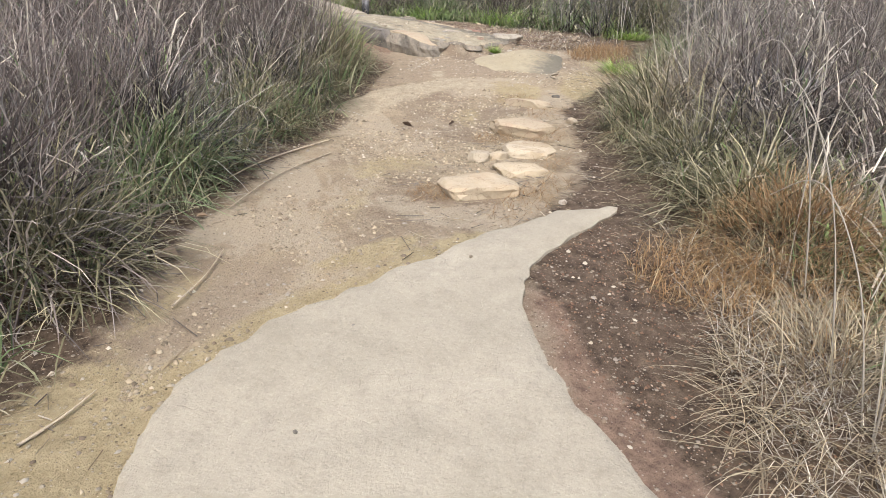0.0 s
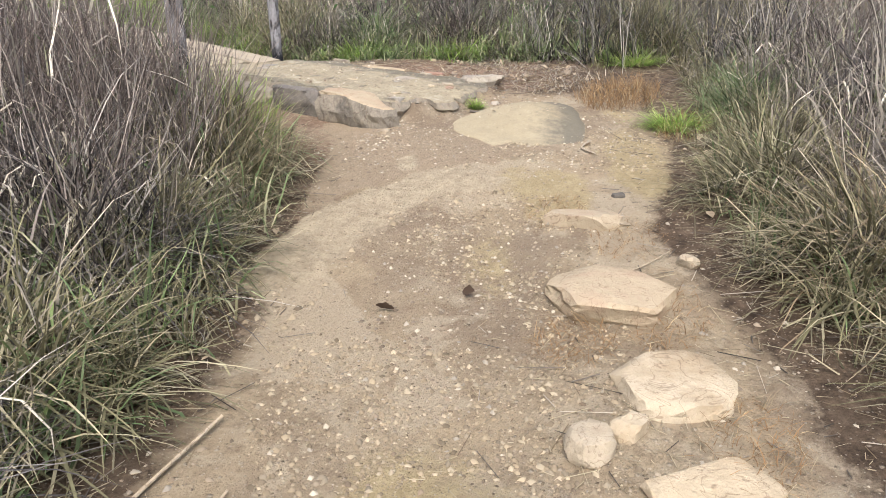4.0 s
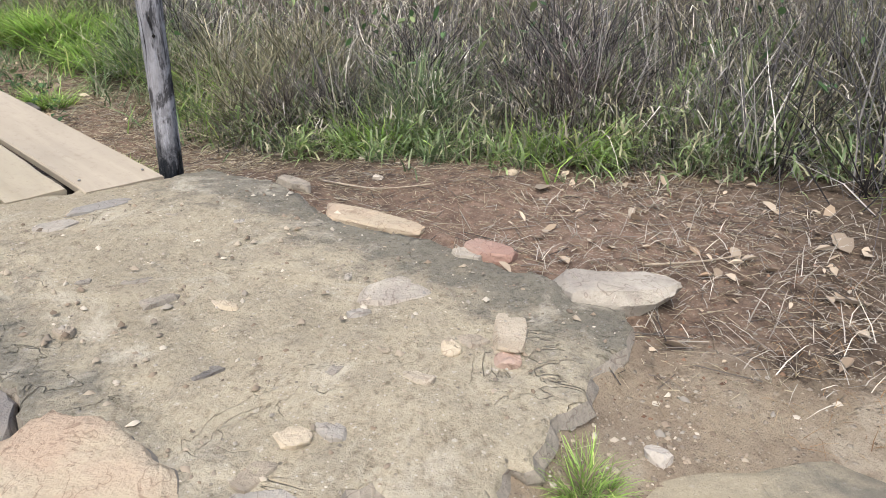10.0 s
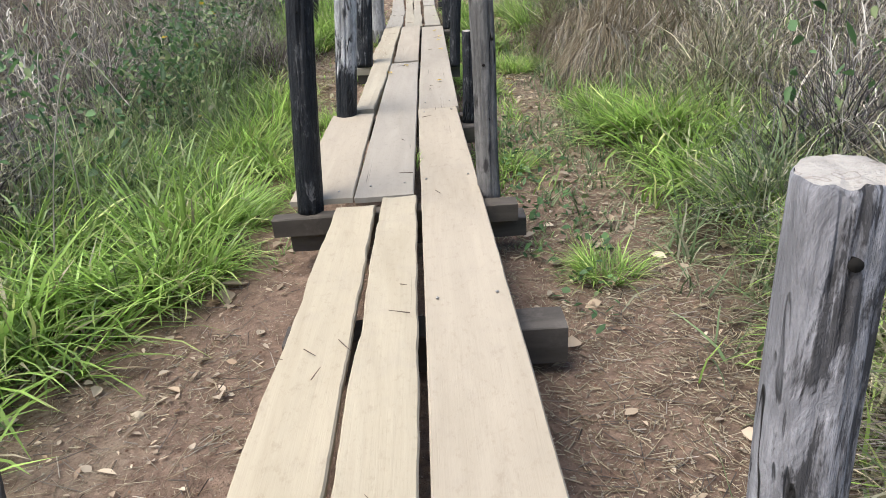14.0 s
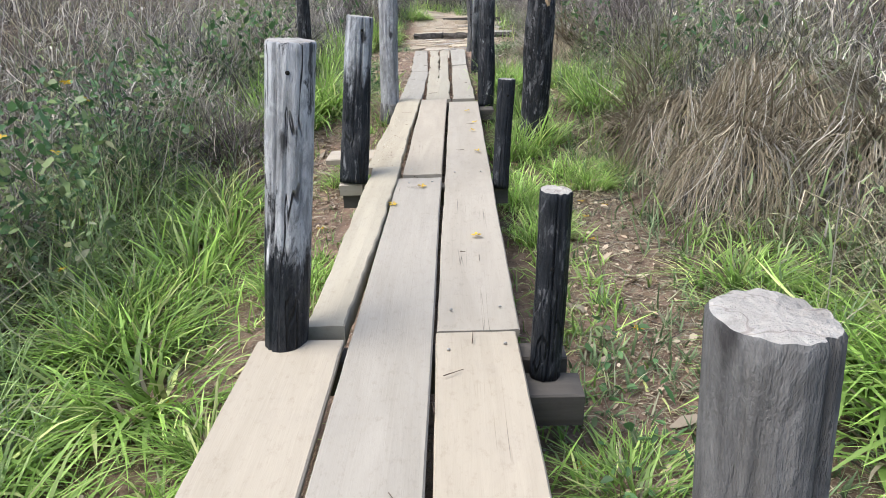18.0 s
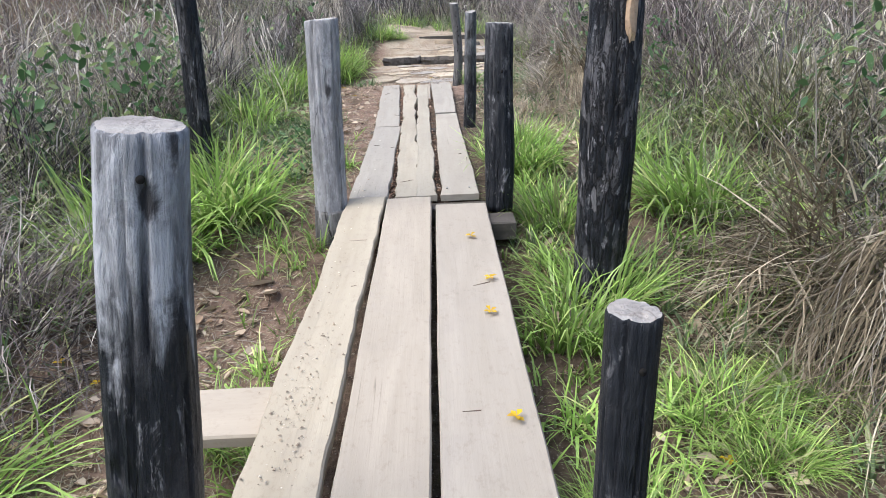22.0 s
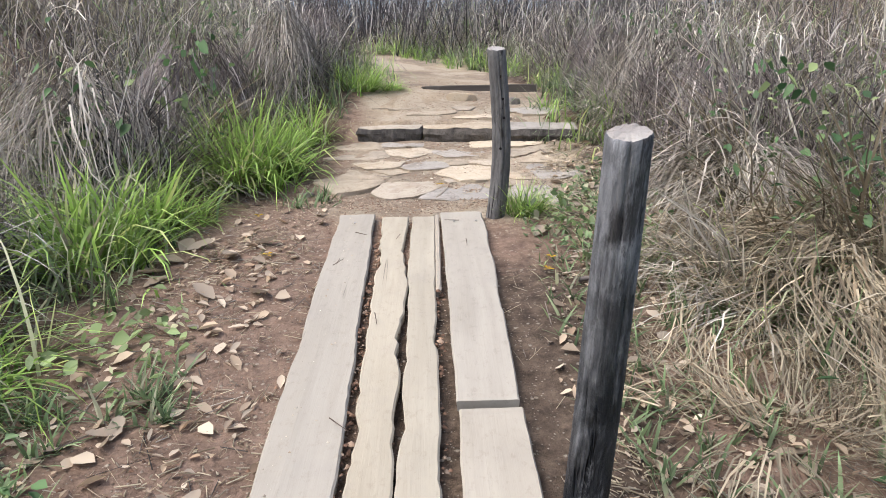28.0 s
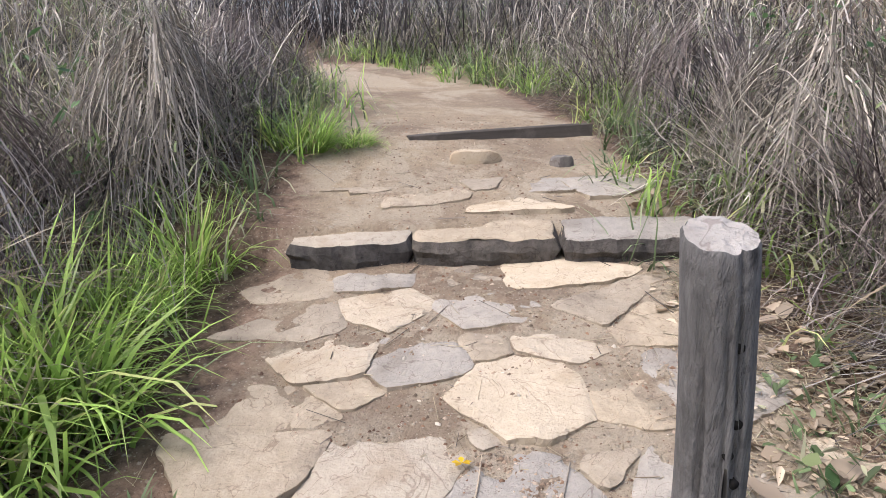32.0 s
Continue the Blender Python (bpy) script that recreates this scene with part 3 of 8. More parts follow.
def ground_height(x, y):
    """The lie of the land: a hillside rising ahead, the trail cut into it."""
    trail = -0.21 + 0.0895 * x + 0.0748 * y
    trail -= 0.14 * math.exp(-((x + 3.3) ** 2 + (y + 3.7) ** 2) / 2.2)
    hill = 0.176 * y + 0.043 * x - profile(DROP, y)
    if y > 18.93:
        hill = profile(((18.93, 3.45), (20.4, 3.855), (20.52, 3.88), (24.0, 4.35), (34.0, 6.2)), y - 0.17 * min(2.0, max(-1.0, x)) * smooth(19.4, 20.2, y))
    z = trail + (hill - trail) * smooth(-2.4, 0.5, y)
    side = max(0.0, abs(x) - 2.2) if y > 0 else 0.0
    z += 0.10 * min(side, 4.0) * smooth(0, 3, y)
    z -= 0.22 * math.exp(-((x + 1.7) ** 2) / 0.7 - ((y - 6.8) ** 2) / 5.0)
    z += 0.075 * math.exp(-((x - 1.75) / 0.75) ** 2 - ((y + 1.0) / 1.2) ** 2)
    if -1.1 < x < 2.6 and -3.3 < y < 0.3:
        away = -side_of(LANDING_EDGE, x, y)
        under = 0.05 * smooth(0.02, -0.12, away)
        away = max(0.0, away)
        k = smooth(-2.5, -1.9, y)
        away += 3.0 * max(0.0, -0.45 - x) + 1.5 * max(0.0, y + 0.35)
        z = max(z, landing_top(x, y) - 0.03 - under + 0.014 * k - (0.6 - 0.45 * k) * away)
    right = 0.55 * (x + 8) - 0.84 * (y + 8)
    z += min(2.2, 0.17 * max(0.0, x - 4.2, -4.6 - x if y > 0 else 0.0, right - 4.0 if y < -4 else 0.0, -right - 4.5 if y < 0 and x < -2 else 0.0))
    far = math.hypot(x + 1, y - 6)
    if far > 30:
        z = z + (3.0 - z) * smooth(30, 90, far)
    return z


def rough_ground(x, y):
    p = Vector((x, y, 0))
    return ground_height(x, y) + 0.018 * noise.noise(p * 1.9) + 0.008 * noise.noise(p * 6.1)


def blob(x, y, cx, cy, rx, ry, turn=0.0):
    c, s = math.cos(radians(turn)), math.sin(radians(turn))
    a, b = (x - cx) * c + (y - cy) * s, -(x - cx) * s + (y - cy) * c
    return math.exp(-((a / rx) ** 2 + (b / ry) ** 2))


def axis(fine_from, fine_to, step, reach):
    core = list(np.arange(fine_from, fine_to + 1e-6, step))
    up, down, s, a, b = [], [], step, core[-1], core[0]
    while a < reach:
        s *= 1.28
        a, b = a + s, b - s
        up.append(a)
        down.append(b)
    return down[::-1] + core + up


WASH_EDGE = ((-9.2, -7.2), (-7.9, -6.55), (-7.42, -6.1), (-7.0, -5.78), (-6.48, -5.72), (-5.95, -5.8), (-5.2, -5.9))

WASH_SIDE = ((-5.68, -6.45), (-6.0, -6.75), (-6.3, -7.2), (-6.7, -7.9), (-7.6, -9.0))


# where a pale caked ridge runs along the trail
CRUST = ((-4.2, -3.3), (-3.4, -3.0), (-2.7, -2.88), (-2.2, -2.95), (-1.75, -3.16), (-1.4, -3.4))


def build_ground():
    xs, ys = axis(-9.0, 4.5, 0.085, 900), axis(-9.0, 23.0, 0.085, 900)
    verts, shares = [], {"trail": [], "red": [], "ochre": [], "lane": [], "crust": []}
    for y in ys:
        for x in xs:
            near = -12 < x < 7 and -12 < y < 26
            trail = red = ochre = lane = crust = 0.0
            if near:
                inside = min(-side_of(TRAIL_LEFT, x, y), side_of(TRAIL_RIGHT, x, y)) if y < 0.5 else -1
                trail = smooth(-0.1, 0.5, inside) * smooth(0.2, -0.8, y - 0.35 * max(0, x + 0.5)) * smooth(2.0, 0.2, x + 0.3 * (y + 3))
                trail *= 1 - blob(x, y, -5.45, -7.0, 0.6, 1.5, -47)
                red = max(0.72 * blob(x, y, 1.3, -1.6, 2.0, 1.6), 1.1 * smooth(0.32, 0.1, abs(side_of(WASH_SIDE, x, y))), blob(x, y, 0, 3, 1.8, 5), 0.9 * blob(x, y, -1.2, 8, 1.2, 4), blob(x, y, -1.1, 13.5, 0.9, 4), blob(x, y, -1.3, 16.7, 0.6, 0.8), 0.9 * blob(x, y, 1.2, 5, 0.8, 4), 0.8 * blob(x, y, 1.3, 13.5, 0.7, 4), 0.45 * blob(x, y, -2.5, -2.9, 3, 0.35, 28))
                up = smooth(15.8, 16.6, y) * smooth(1.5, 0.9, abs(x - 0.25 + 0.16 * max(0, y - 20)))
                trail, red = max(trail, (0.62 + 0.12 * smooth(19.0, 20.0, y)) * up), max(red, up)
                near_steps = smooth(15.0, 16.2, y) * smooth(17.7, 17.0, y) * smooth(2.0, 1.3, abs(x + 0.2))
                trail, red = max(trail, 0.38 * near_steps), max(red, near_steps, 1.2 * blob(x, y, -1.3, 1.9, 0.9, 1.5), 1.1 * blob(x, y, -1.35, -1.7, 0.8, 0.9))
                ochre = max(0.85 * blob(x, y, -7.5, -5.75, 0.8, 0.3, 38), 0.8 * blob(x, y, -5.7, -5.55, 0.5, 0.14, -12), 0.72 * smooth(0.36, 0.03, abs(side_of(WASH_EDGE, x, y))), 0.55 * blob(x, y, -6.6, -5.2, 0.9, 0.3, 30), 0.5 * blob(x, y, -5.2, -5.0, 0.9, 0.25, 25), 0.6 * blob(x, y, -4.4, -4.6, 0.7, 0.5), 0.6 * blob(x, y, -2.6, -4.1, 0.7, 0.3, 30), 0.9 * blob(x, y, -1.6, -4.08, 0.6, 0.3, 20), 0.6 * blob(x, y, -2.35, -2.94, 0.6, 0.12, 8), 0.75 * blob(x, y, -1.5, -2.9, 0.35, 0.15), 0.8 * blob(x, y, -1.0, -4.5, 0.7, 0.25, 25), 0.6 * blob(x, y, -1.5, -3.75, 0.5, 0.25, 10), 0.75 * blob(x, y, -0.6, -4.35, 1.0, 0.35, 15), 0.55 * blob(x, y, 0.6, -3.9, 0.5, 0.3, 30))
                off = side_of(CRUST, x, y)
                crust = smooth(0.12, -0.06, off) * smooth(-0.75, -0.1, off) * smooth(-3.9, -3.1, x) * smooth(-1.35, -1.6, x)
                crust = max(crust, 0.7 * blob(x, y, -1.55, -2.93, 0.26, 0.14, 20))
                lane = smooth(0.02, 0.16, off) * smooth(0.05, 0.25, -side_of(TRAIL_LEFT, x, y)) * smooth(-4.2, -3.4, x) * smooth(-0.5, -0.9, x)
                lane = max(lane, 0.46 * blob(x, y, -1.4, 1.9, 0.9, 1.2), 0.5 * blob(x, y, -1.4, -1.8, 0.7, 0.8), 0.9 * blob(x, y, -6.5, -5.42, 0.6, 0.2, 12))
            verts.append((x, y, (rough_ground(x, y) if near else ground_height(x, y)) + 0.018 * crust))
            shares["lane"].append(lane)
            shares["crust"].append(crust)
            shares["trail"].append(trail)
            shares["red"].append(red)
            shares["ochre"].append(ochre)
    nx = len(xs)
    i = np.arange((len(ys) - 1) * nx).reshape(-1, nx)[:, :-1].ravel()
    me = raw_mesh("ground", verts, np.stack([i, i + 1, i + nx + 1, i + nx], 1), SOIL, shares)
    tagged(new("ground", me), "tan and red-brown earth trail on a hillside with litter and grit", "ground", kind="structure")


build_ground()


# ---- stones and slabs ----
def outline_round(rx, ry, seed, corners=7, jag=0.16, pieces=0.035):
    """A rough angular outline about the origin, broken into short pieces."""
    rng = random.Random(seed)
    angles = sorted(6.2832 * (i + rng.uniform(-0.32, 0.32)) / corners for i in range(corners))
    pts = [(rx * (1 + rng.uniform(-jag, jag)) * math.cos(a), ry * (1 + rng.uniform(-jag, jag)) * math.sin(a)) for a in angles]
    return finer(pts, pieces, 0.22 * pieces, seed)


def finer(points, length, wobble, seed):
    """A closed outline in pieces of about that length, with small breaks in it and its corners slightly rounded."""
    out, rng = [], random.Random(seed)
    for (ax, ay), (bx, by) in zip(points, points[1:] + points[:1]):
        n = max(1, round(math.hypot(bx - ax, by - ay) / length))
        for k in range(n):
            f = k / n
            out.append((ax + (bx - ax) * f + rng.uniform(-wobble, wobble), ay + (by - ay) * f + rng.uniform(-wobble, wobble)))
    m = len(out)
    return [(0.7 * out[i][0] + 0.15 * (out[i - 1][0] + out[(i + 1) % m][0]), 0.7 * out[i][1] + 0.15 * (out[i - 1][1] + out[(i + 1) % m][1])) for i in range(m)]


def inset(outline, d):
    """The outline moved inward by d; it runs anticlockwise."""
    m, out = len(outline), []
    for i, (x, y) in enumerate(outline):
        (ax, ay), (bx, by) = outline[i - 1], outline[(i + 1) % m]
        tx, ty = bx - ax, by - ay
        k = d / (math.hypot(tx, ty) or 1)
        out.append((x - ty * k, y + tx * k))
    return out


def within(outline, x, y):
    hit = False
    for (ax, ay), (bx, by) in zip(outline, outline[1:] + outline[:1]):
        if (ay > y) != (by > y) and x < ax + (y - ay) * (bx - ax) / (by - ay):
            hit = not hit
    return hit


def slab_bm(outline, top, foot, relief=0.01, seed=0, bevel=0.02, step=0.06, undercut=0.0, rough=0.015):
    """A stone with an uneven top: a triangulated face, a broken edge and rough sides down to its foot."""
    area = sum(ax * by - bx * ay for (ax, ay), (bx, by) in zip(outline, outline[1:] + outline[:1]))
    outline = outline if area > 0 else outline[::-1]
    bm = bmesh.new()
    o = Vector((seed * 3.7, seed * 1.3, 0))

    def high(x, y):
        p = Vector((x, y, 0))
        return (top(x, y) if callable(top) else top) + relief * (noise.noise(p * 3 + o) + 0.6 * noise.noise(p * 9 + o) + 0.35 * noise.noise(p * 25 + o))

    def down(x, y):
        return foot(x, y) if callable(foot) else foot

    rim = inset(outline, bevel)
    guard = inset(rim, step * 0.55)
    pts = [Vector(p) for p in rim]
    xs, ys = [p[0] for p in rim], [p[1] for p in rim]
    rng = random.Random(seed)
    y = min(ys) + step / 2
    while y < max(ys):
        x = min(xs) + step / 2
        while x < max(xs):
            q = (x + rng.uniform(-0.3, 0.3) * step, y + rng.uniform(-0.3, 0.3) * step)
            if within(guard, *q) and within(rim, *q):
                pts.append(Vector(q))
            x += step
        y += step
    m = len(rim)
    vs, _, faces, source, _, _ = delaunay_2d_cdt(pts, [(i, (i + 1) % m) for i in range(m)], [], 1, 1e-6)
    made = [bm.verts.new((v.x, v.y, high(v.x, v.y))) for v in vs]
    for f in faces:
        bm.faces.new([made[i] for i in f]).smooth = True
    where = {i: made[k] for k, some in enumerate(source) for i in some}
    loops = [[where.get(i) for i in range(m)]]
    depth = max(high(x, y) - down(x, y) for x, y in outline)
    shares = (0.1, 0.3, 0.5, 0.75, 1.0) if depth > 0.15 else (0.12, 0.5, 1.0)
    for share in shares:
        ring = []
        bulge = rough * (1.2 if 0.1 < share < 1 else 0.0) - (undercut * share if share > 0.4 else 0.0)
        for x, y in inset(outline, -bulge):
            p = Vector((x * 4, y * 4, share * depth * 16)) + o
            k = rough * (1.3 * noise.noise(p) + 0.8 * noise.noise(p * 2.7))
            q = rough * (1.3 * noise.noise(p + Vector((40, 0, 0))) + 0.8 * noise.noise(p * 2.7 + Vector((40, 0, 0))))
            h = high(x, y)
            drop = bevel * 0.6 if share <= 0.12 else (h - down(x, y)) * share
            ring.append(bm.verts.new((x + k, y + q, h - drop + (0.5 * q if share < 1 else 0))))
        loops.append(ring)
    for a, b in zip(loops, loops[1:]):
        for i in range(m):
            j = (i + 1) % m
            if a[i] is not None and a[j] is not None and a[i] != a[j]:
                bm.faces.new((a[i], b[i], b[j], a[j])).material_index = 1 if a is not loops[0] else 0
    return bm


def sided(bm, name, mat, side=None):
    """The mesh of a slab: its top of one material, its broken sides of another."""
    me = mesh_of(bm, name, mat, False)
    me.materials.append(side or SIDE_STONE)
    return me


def rock_mesh(name, rx, ry, high, deep, seed, mat, side=None, square=3.2, cuts=9, wear=0.05, fine=3):
    """A broken stone: a squared ball with random faces struck off it and a flat worn top."""
    rng = random.Random(seed)
    bm = bmesh.new()
    bmesh.ops.create_icosphere(bm, subdivisions=fine, radius=1.0)
    o = Vector((seed * 1.7, seed * 0.9, seed * 2.1))
    faces = []
    for k in range(cuts * 2):
        n = Vector((rng.gauss(0, 1), rng.gauss(0, 1), rng.gauss(0, 0.22))).normalized()
        reach = (abs(n.x) ** 1.4 + abs(n.y) ** 1.4 + abs(n.z) ** 1.4) ** (1 / 1.4)
        faces.append((n, rng.uniform(0.7, 0.97) * reach * (0.94 if k % 3 else 0.88)))
    for v in bm.verts:
        c = v.co
        c = c / (abs(c.x) ** square + abs(c.y) ** square + abs(c.z) ** square) ** (1 / square)
        for n, d in faces:
            over = c.dot(n) - d
            if over > 0:
                c = c - n * over
        c = c * (1 + wear * noise.noise(c * 1.7 + o) + 0.7 * wear * noise.noise(c * 4.5 + o) + 0.5 * wear * noise.noise(c * 11 + o))
        top = high * (1 + 0.12 * noise.noise(c * 2.2 + o)) + 0.01 * noise.noise(c * 3.5 + o)
        z = c.z * (high + deep) * 0.62 + (high - deep) * 0.5
        v.co = (c.x * rx, c.y * ry, top + 0.08 * (z - top) if z > top else z)
    bm.normal_update()
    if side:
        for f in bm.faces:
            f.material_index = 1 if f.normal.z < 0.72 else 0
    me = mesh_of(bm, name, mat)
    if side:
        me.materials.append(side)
    me.set_sharp_from_angle(angle=radians(24))
    return me


def rock(name, x, y, z, rx, ry, turn, high, deep, mat, label, seed, group="", side=None, square=3.2, cuts=9, tip=0.0, wear=0.05, fine=3):
    ob = new(name, rock_mesh(name, rx, ry, high, deep, seed, mat, side, square, cuts, wear, fine))
    ob.matrix_world = pose(x, y, z, tip, 0, turn)
    return tagged(ob, label, "stone", group)


# thin cement wash over the trail at its start
wash = [(-9.2, -7.2), (-7.9, -6.55), (-7.42, -6.1), (-7.0, -5.78), (-6.48, -5.72), (-5.95, -5.8), (-5.2, -5.9), (-4.5, -6.05), (-4.15, -6.3), (-4.7, -6.27), (-5.3, -6.27), (-5.68, -6.45), (-6.0, -6.75), (-6.3, -7.2), (-6.7, -7.9), (-7.6, -9.0), (-9.2, -9.2)]
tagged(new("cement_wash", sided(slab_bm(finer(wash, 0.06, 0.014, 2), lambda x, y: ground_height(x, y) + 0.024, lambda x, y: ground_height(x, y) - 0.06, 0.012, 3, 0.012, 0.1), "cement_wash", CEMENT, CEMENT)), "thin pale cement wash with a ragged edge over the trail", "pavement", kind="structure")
mound = [(-0.66, -2.86), (-0.38, -2.68), (0.36, -2.8), (0.72, -3.1), (0.66, -3.42), (0.0, -3.78), (-0.55, -3.96), (-1.03, -4.04), (-1.16, -3.72), (-0.84, -3.56), (-0.72, -3.4), (-0.86, -3.32), (-0.72, -3.1)]


def mound_top(x, y):
    return ground_height(x, y) - 0.014 + 0.036 * blob(x, y, -0.2, -3.35, 0.95, 0.55, 22) + 0.115 * blob(x, y, 0.08, -3.22, 0.52, 0.36, -20)


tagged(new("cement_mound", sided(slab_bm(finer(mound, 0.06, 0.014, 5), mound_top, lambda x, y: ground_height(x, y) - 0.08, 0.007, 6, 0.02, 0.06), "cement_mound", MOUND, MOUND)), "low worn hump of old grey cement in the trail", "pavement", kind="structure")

# stepping stones
steps = "flat stones along the trail"
for n, (x, y, rx, ry, turn, high, mat, label) in enumerate((
        (-4.45, -5.4, 0.33, 0.3, -30, 0.07, SANDSTONE, "large flat cream sandstone slab set in the trail"),
        (-3.88, -5.43, 0.27, 0.18, -35, 0.04, SANDSTONE, "flat cream sandstone beside a larger slab"),
        (-3.37, -5.2, 0.28, 0.25, -50, 0.05, PALESTONE, "pale yellow flat stone half under dry grass"),
        (-2.77, -4.79, 0.32, 0.39, 10, 0.08, PINKSTONE, "cream and pink flat stone raised on earth"),
        (-1.97, -4.4, 0.27, 0.15, 102, 0.06, PINKSTONE, "small pinkish flake of stone lying flat"))):
    rock("stepping_stone", x, y, ground_height(x, y), rx, ry, turn, high, 0.06, mat, label, 3 + 5 * n, steps, None, 2.5, 12, 4, 0.07)
rock("rock", -3.84, -5.02, ground_height(-3.84, -5.02), 0.11, 0.1, 20, 0.07, 0.03, PALESTONE, "small split grey-brown rock", 25, steps, None, 2.6, 12)
rock("rock", -3.68, -5.12, ground_height(-3.68, -5.12), 0.07, 0.09, 70, 0.05, 0.03, PALESTONE, "small split grey-brown rock", 26, steps, None, 2.6, 12)

# the rubble-and-cement landing before the boardwalk
landing = [(-0.78, 0.26), (-0.45, 0.3), (-0.15, 0.28), (0.1, 0.24), (0.6, 0.15), (0.87, 0.18), (0.95, -0.29), (0.91, -0.58), (0.84, -0.73), (0.78, -1.1), (0.96, -1.4), (0.97, -1.6), (0.95, -1.85), (1.04, -1.98), (1.0, -2.36), (0.82, -2.46), (0.6, -2.42), (0.42, -2.5), (0.24, -2.47), (0.1, -2.53), (0.0, -2.48), (-0.12, -2.6), (-0.22, -2.6), (-0.33, -2.5), (-0.28, -2.4), (-0.26, -2.28), (-0.42, -2.27), (-0.62, -2.25), (-0.74, -2.0), (-0.72, -1.6), (-0.7, -1.2), (-0.74, -0.9), (-0.68, -0.6), (-0.64, -0.31), (-0.76, 0.03)]


bm = slab_bm(finer(landing, 0.035, 0.02, 9), landing_top, lambda x, y: ground_height(x, y) - 0.1, 0.016, 4, 0.016, 0.04, 0.06, 0.02)
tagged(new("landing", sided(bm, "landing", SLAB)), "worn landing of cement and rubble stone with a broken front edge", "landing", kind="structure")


def edge_stone(x, y, rx, ry, turn, rise, deep, mat, label, seed, side=None, cuts=9, square=3.2, tip=6, wear=0.05):
    return rock("edge_stone", x, y, landing_top(x, y), rx, ry, turn, rise, deep, mat, label, seed, "stones set in the landing", side, square, cuts, tip, wear, 4 if rx * ry > 0.05 else 3)


block = [(-0.93, -1.6), (-0.68, -1.52), (-0.57, -1.7), (-0.57, -1.93), (-0.72, -2.2), (-0.76, -2.34), (-0.86, -2.27), (-0.95, -2.1), (-0.9, -1.86)]
bm = slab_bm(finer(block, 0.03, 0.012, 31), lambda x, y: landing_top(x, y) + 0.022 - 0.05 * smooth(-1.95, -2.3, y), lambda x, y: ground_height(x, y) - 0.08, 0.012, 31, 0.02, 0.04, 0.03, 0.022)
tagged(new("edge_stone", sided(bm, "edge_stone", PINKSTONE)), "big broken block with a pink flat top at the landing's corner", "stone", "stones set in the landing")
edge_stone(-0.83, -1.27, 0.17, 0.31, 8, -0.005, 0.26, GREYSTONE, "dark grey boulder beside the landing", 32, None, 10, 3.5, 6, 0.1)
ledge = [(-0.64, -0.38), (-0.79, -0.42), (-0.9, -0.72), (-0.87, -1.0), (-0.68, -0.98), (-0.62, -0.7)]
bm = slab_bm(finer(ledge, 0.03, 0.012, 33), lambda x, y: landing_top(x, y) - 0.06 + 0.1 * (x + 0.75), lambda x, y: ground_height(x, y) - 0.08, 0.014, 33, 0.02, 0.04, 0.02, 0.022)
tagged(new("edge_stone", sided(bm, "edge_stone", SIDE_STONE)), "pale broken ledge of stone beside the landing", "stone", "stones set in the landing")
edge_stone(-0.5, -2.17, 0.125, 0.095, 25, 0.009, 0.08, BLUESTONE, "blue-grey flat stone set in cement", 34)
edge_stone(1.12, -2.22, 0.3, 0.16, -58, 0.05, 0.06, QUARTZ, "cream quartz-like stone at the landing's edge", 35, None, 12, 3.5, 3)
edge_stone(1.07, -1.66, 0.13, 0.15, 40, 0.009, 0.05, REDSTONE, "red sandstone flake at the landing's edge", 36)
edge_stone(0.95, -1.64, 0.07, 0.1, 20, 0.009, 0.05, QUARTZ, "cream stone bedded at the landing's edge", 44)
edge_stone(0.94, -1.07, 0.125, 0.35, 15, 0.004, 0.06, PINKSTONE, "long pinkish stone bedded along the landing", 37)
edge_stone(0.99, -0.42, 0.06, 0.16, 4, 0.012, 0.06, SIDE_STONE, "pale grey stone bedded along the landing", 45)
edge_stone(0.49, -1.68, 0.19, 0.12, -15, 0.009, 0.04, QUARTZ, "cream and blue-grey stone flush in the cement", 38)
edge_stone(0.57, -2.12, 0.2, 0.08, 32, 0.009, 0.04, PALESTONE, "narrow cream stone flush in the cement", 39)
edge_stone(0.34, -2.05, 0.065, 0.04, 40, 0.009, 0.04, PALESTONE, "narrow cream stone flush in the cement", 40)
edge_stone(0.42, -2.22, 0.06, 0.05, 10, 0.009, 0.04, REDSTONE, "red stone flush in the cement", 41)
edge_stone(0.13, -0.09, 0.22, 0.075, 8, 0.009, 0.04, BLUESTONE, "blue-grey flat stone flush in the cement", 46)
edge_stone(-0.14, -0.24, 0.105, 0.06, 5, 0.009, 0.04, BLUESTONE, "blue-grey flat stone flush in the cement", 47)
edge_stone(-0.72, 0.04, 0.1, 0.06, 20, 0.012, 0.14, BLUESTONE, "grey stone at the landing's corner", 49)

for n in range(22):
    rng = random.Random(700 + n)
    x, y = rng.uniform(-0.5, 0.75), -2.2 + 2.1 * rng.random() ** 1.5
    r = rng.uniform(0.025, 0.085)
    edge_stone(x, y, r, r * rng.uniform(0.5, 0.9), rng.uniform(0, 180), 0.004, 0.03, rng.choice((COBBLE, BLUESTONE, PALESTONE, SIDE_STONE)), "small rubble stone flush in the cement", 700 + n)


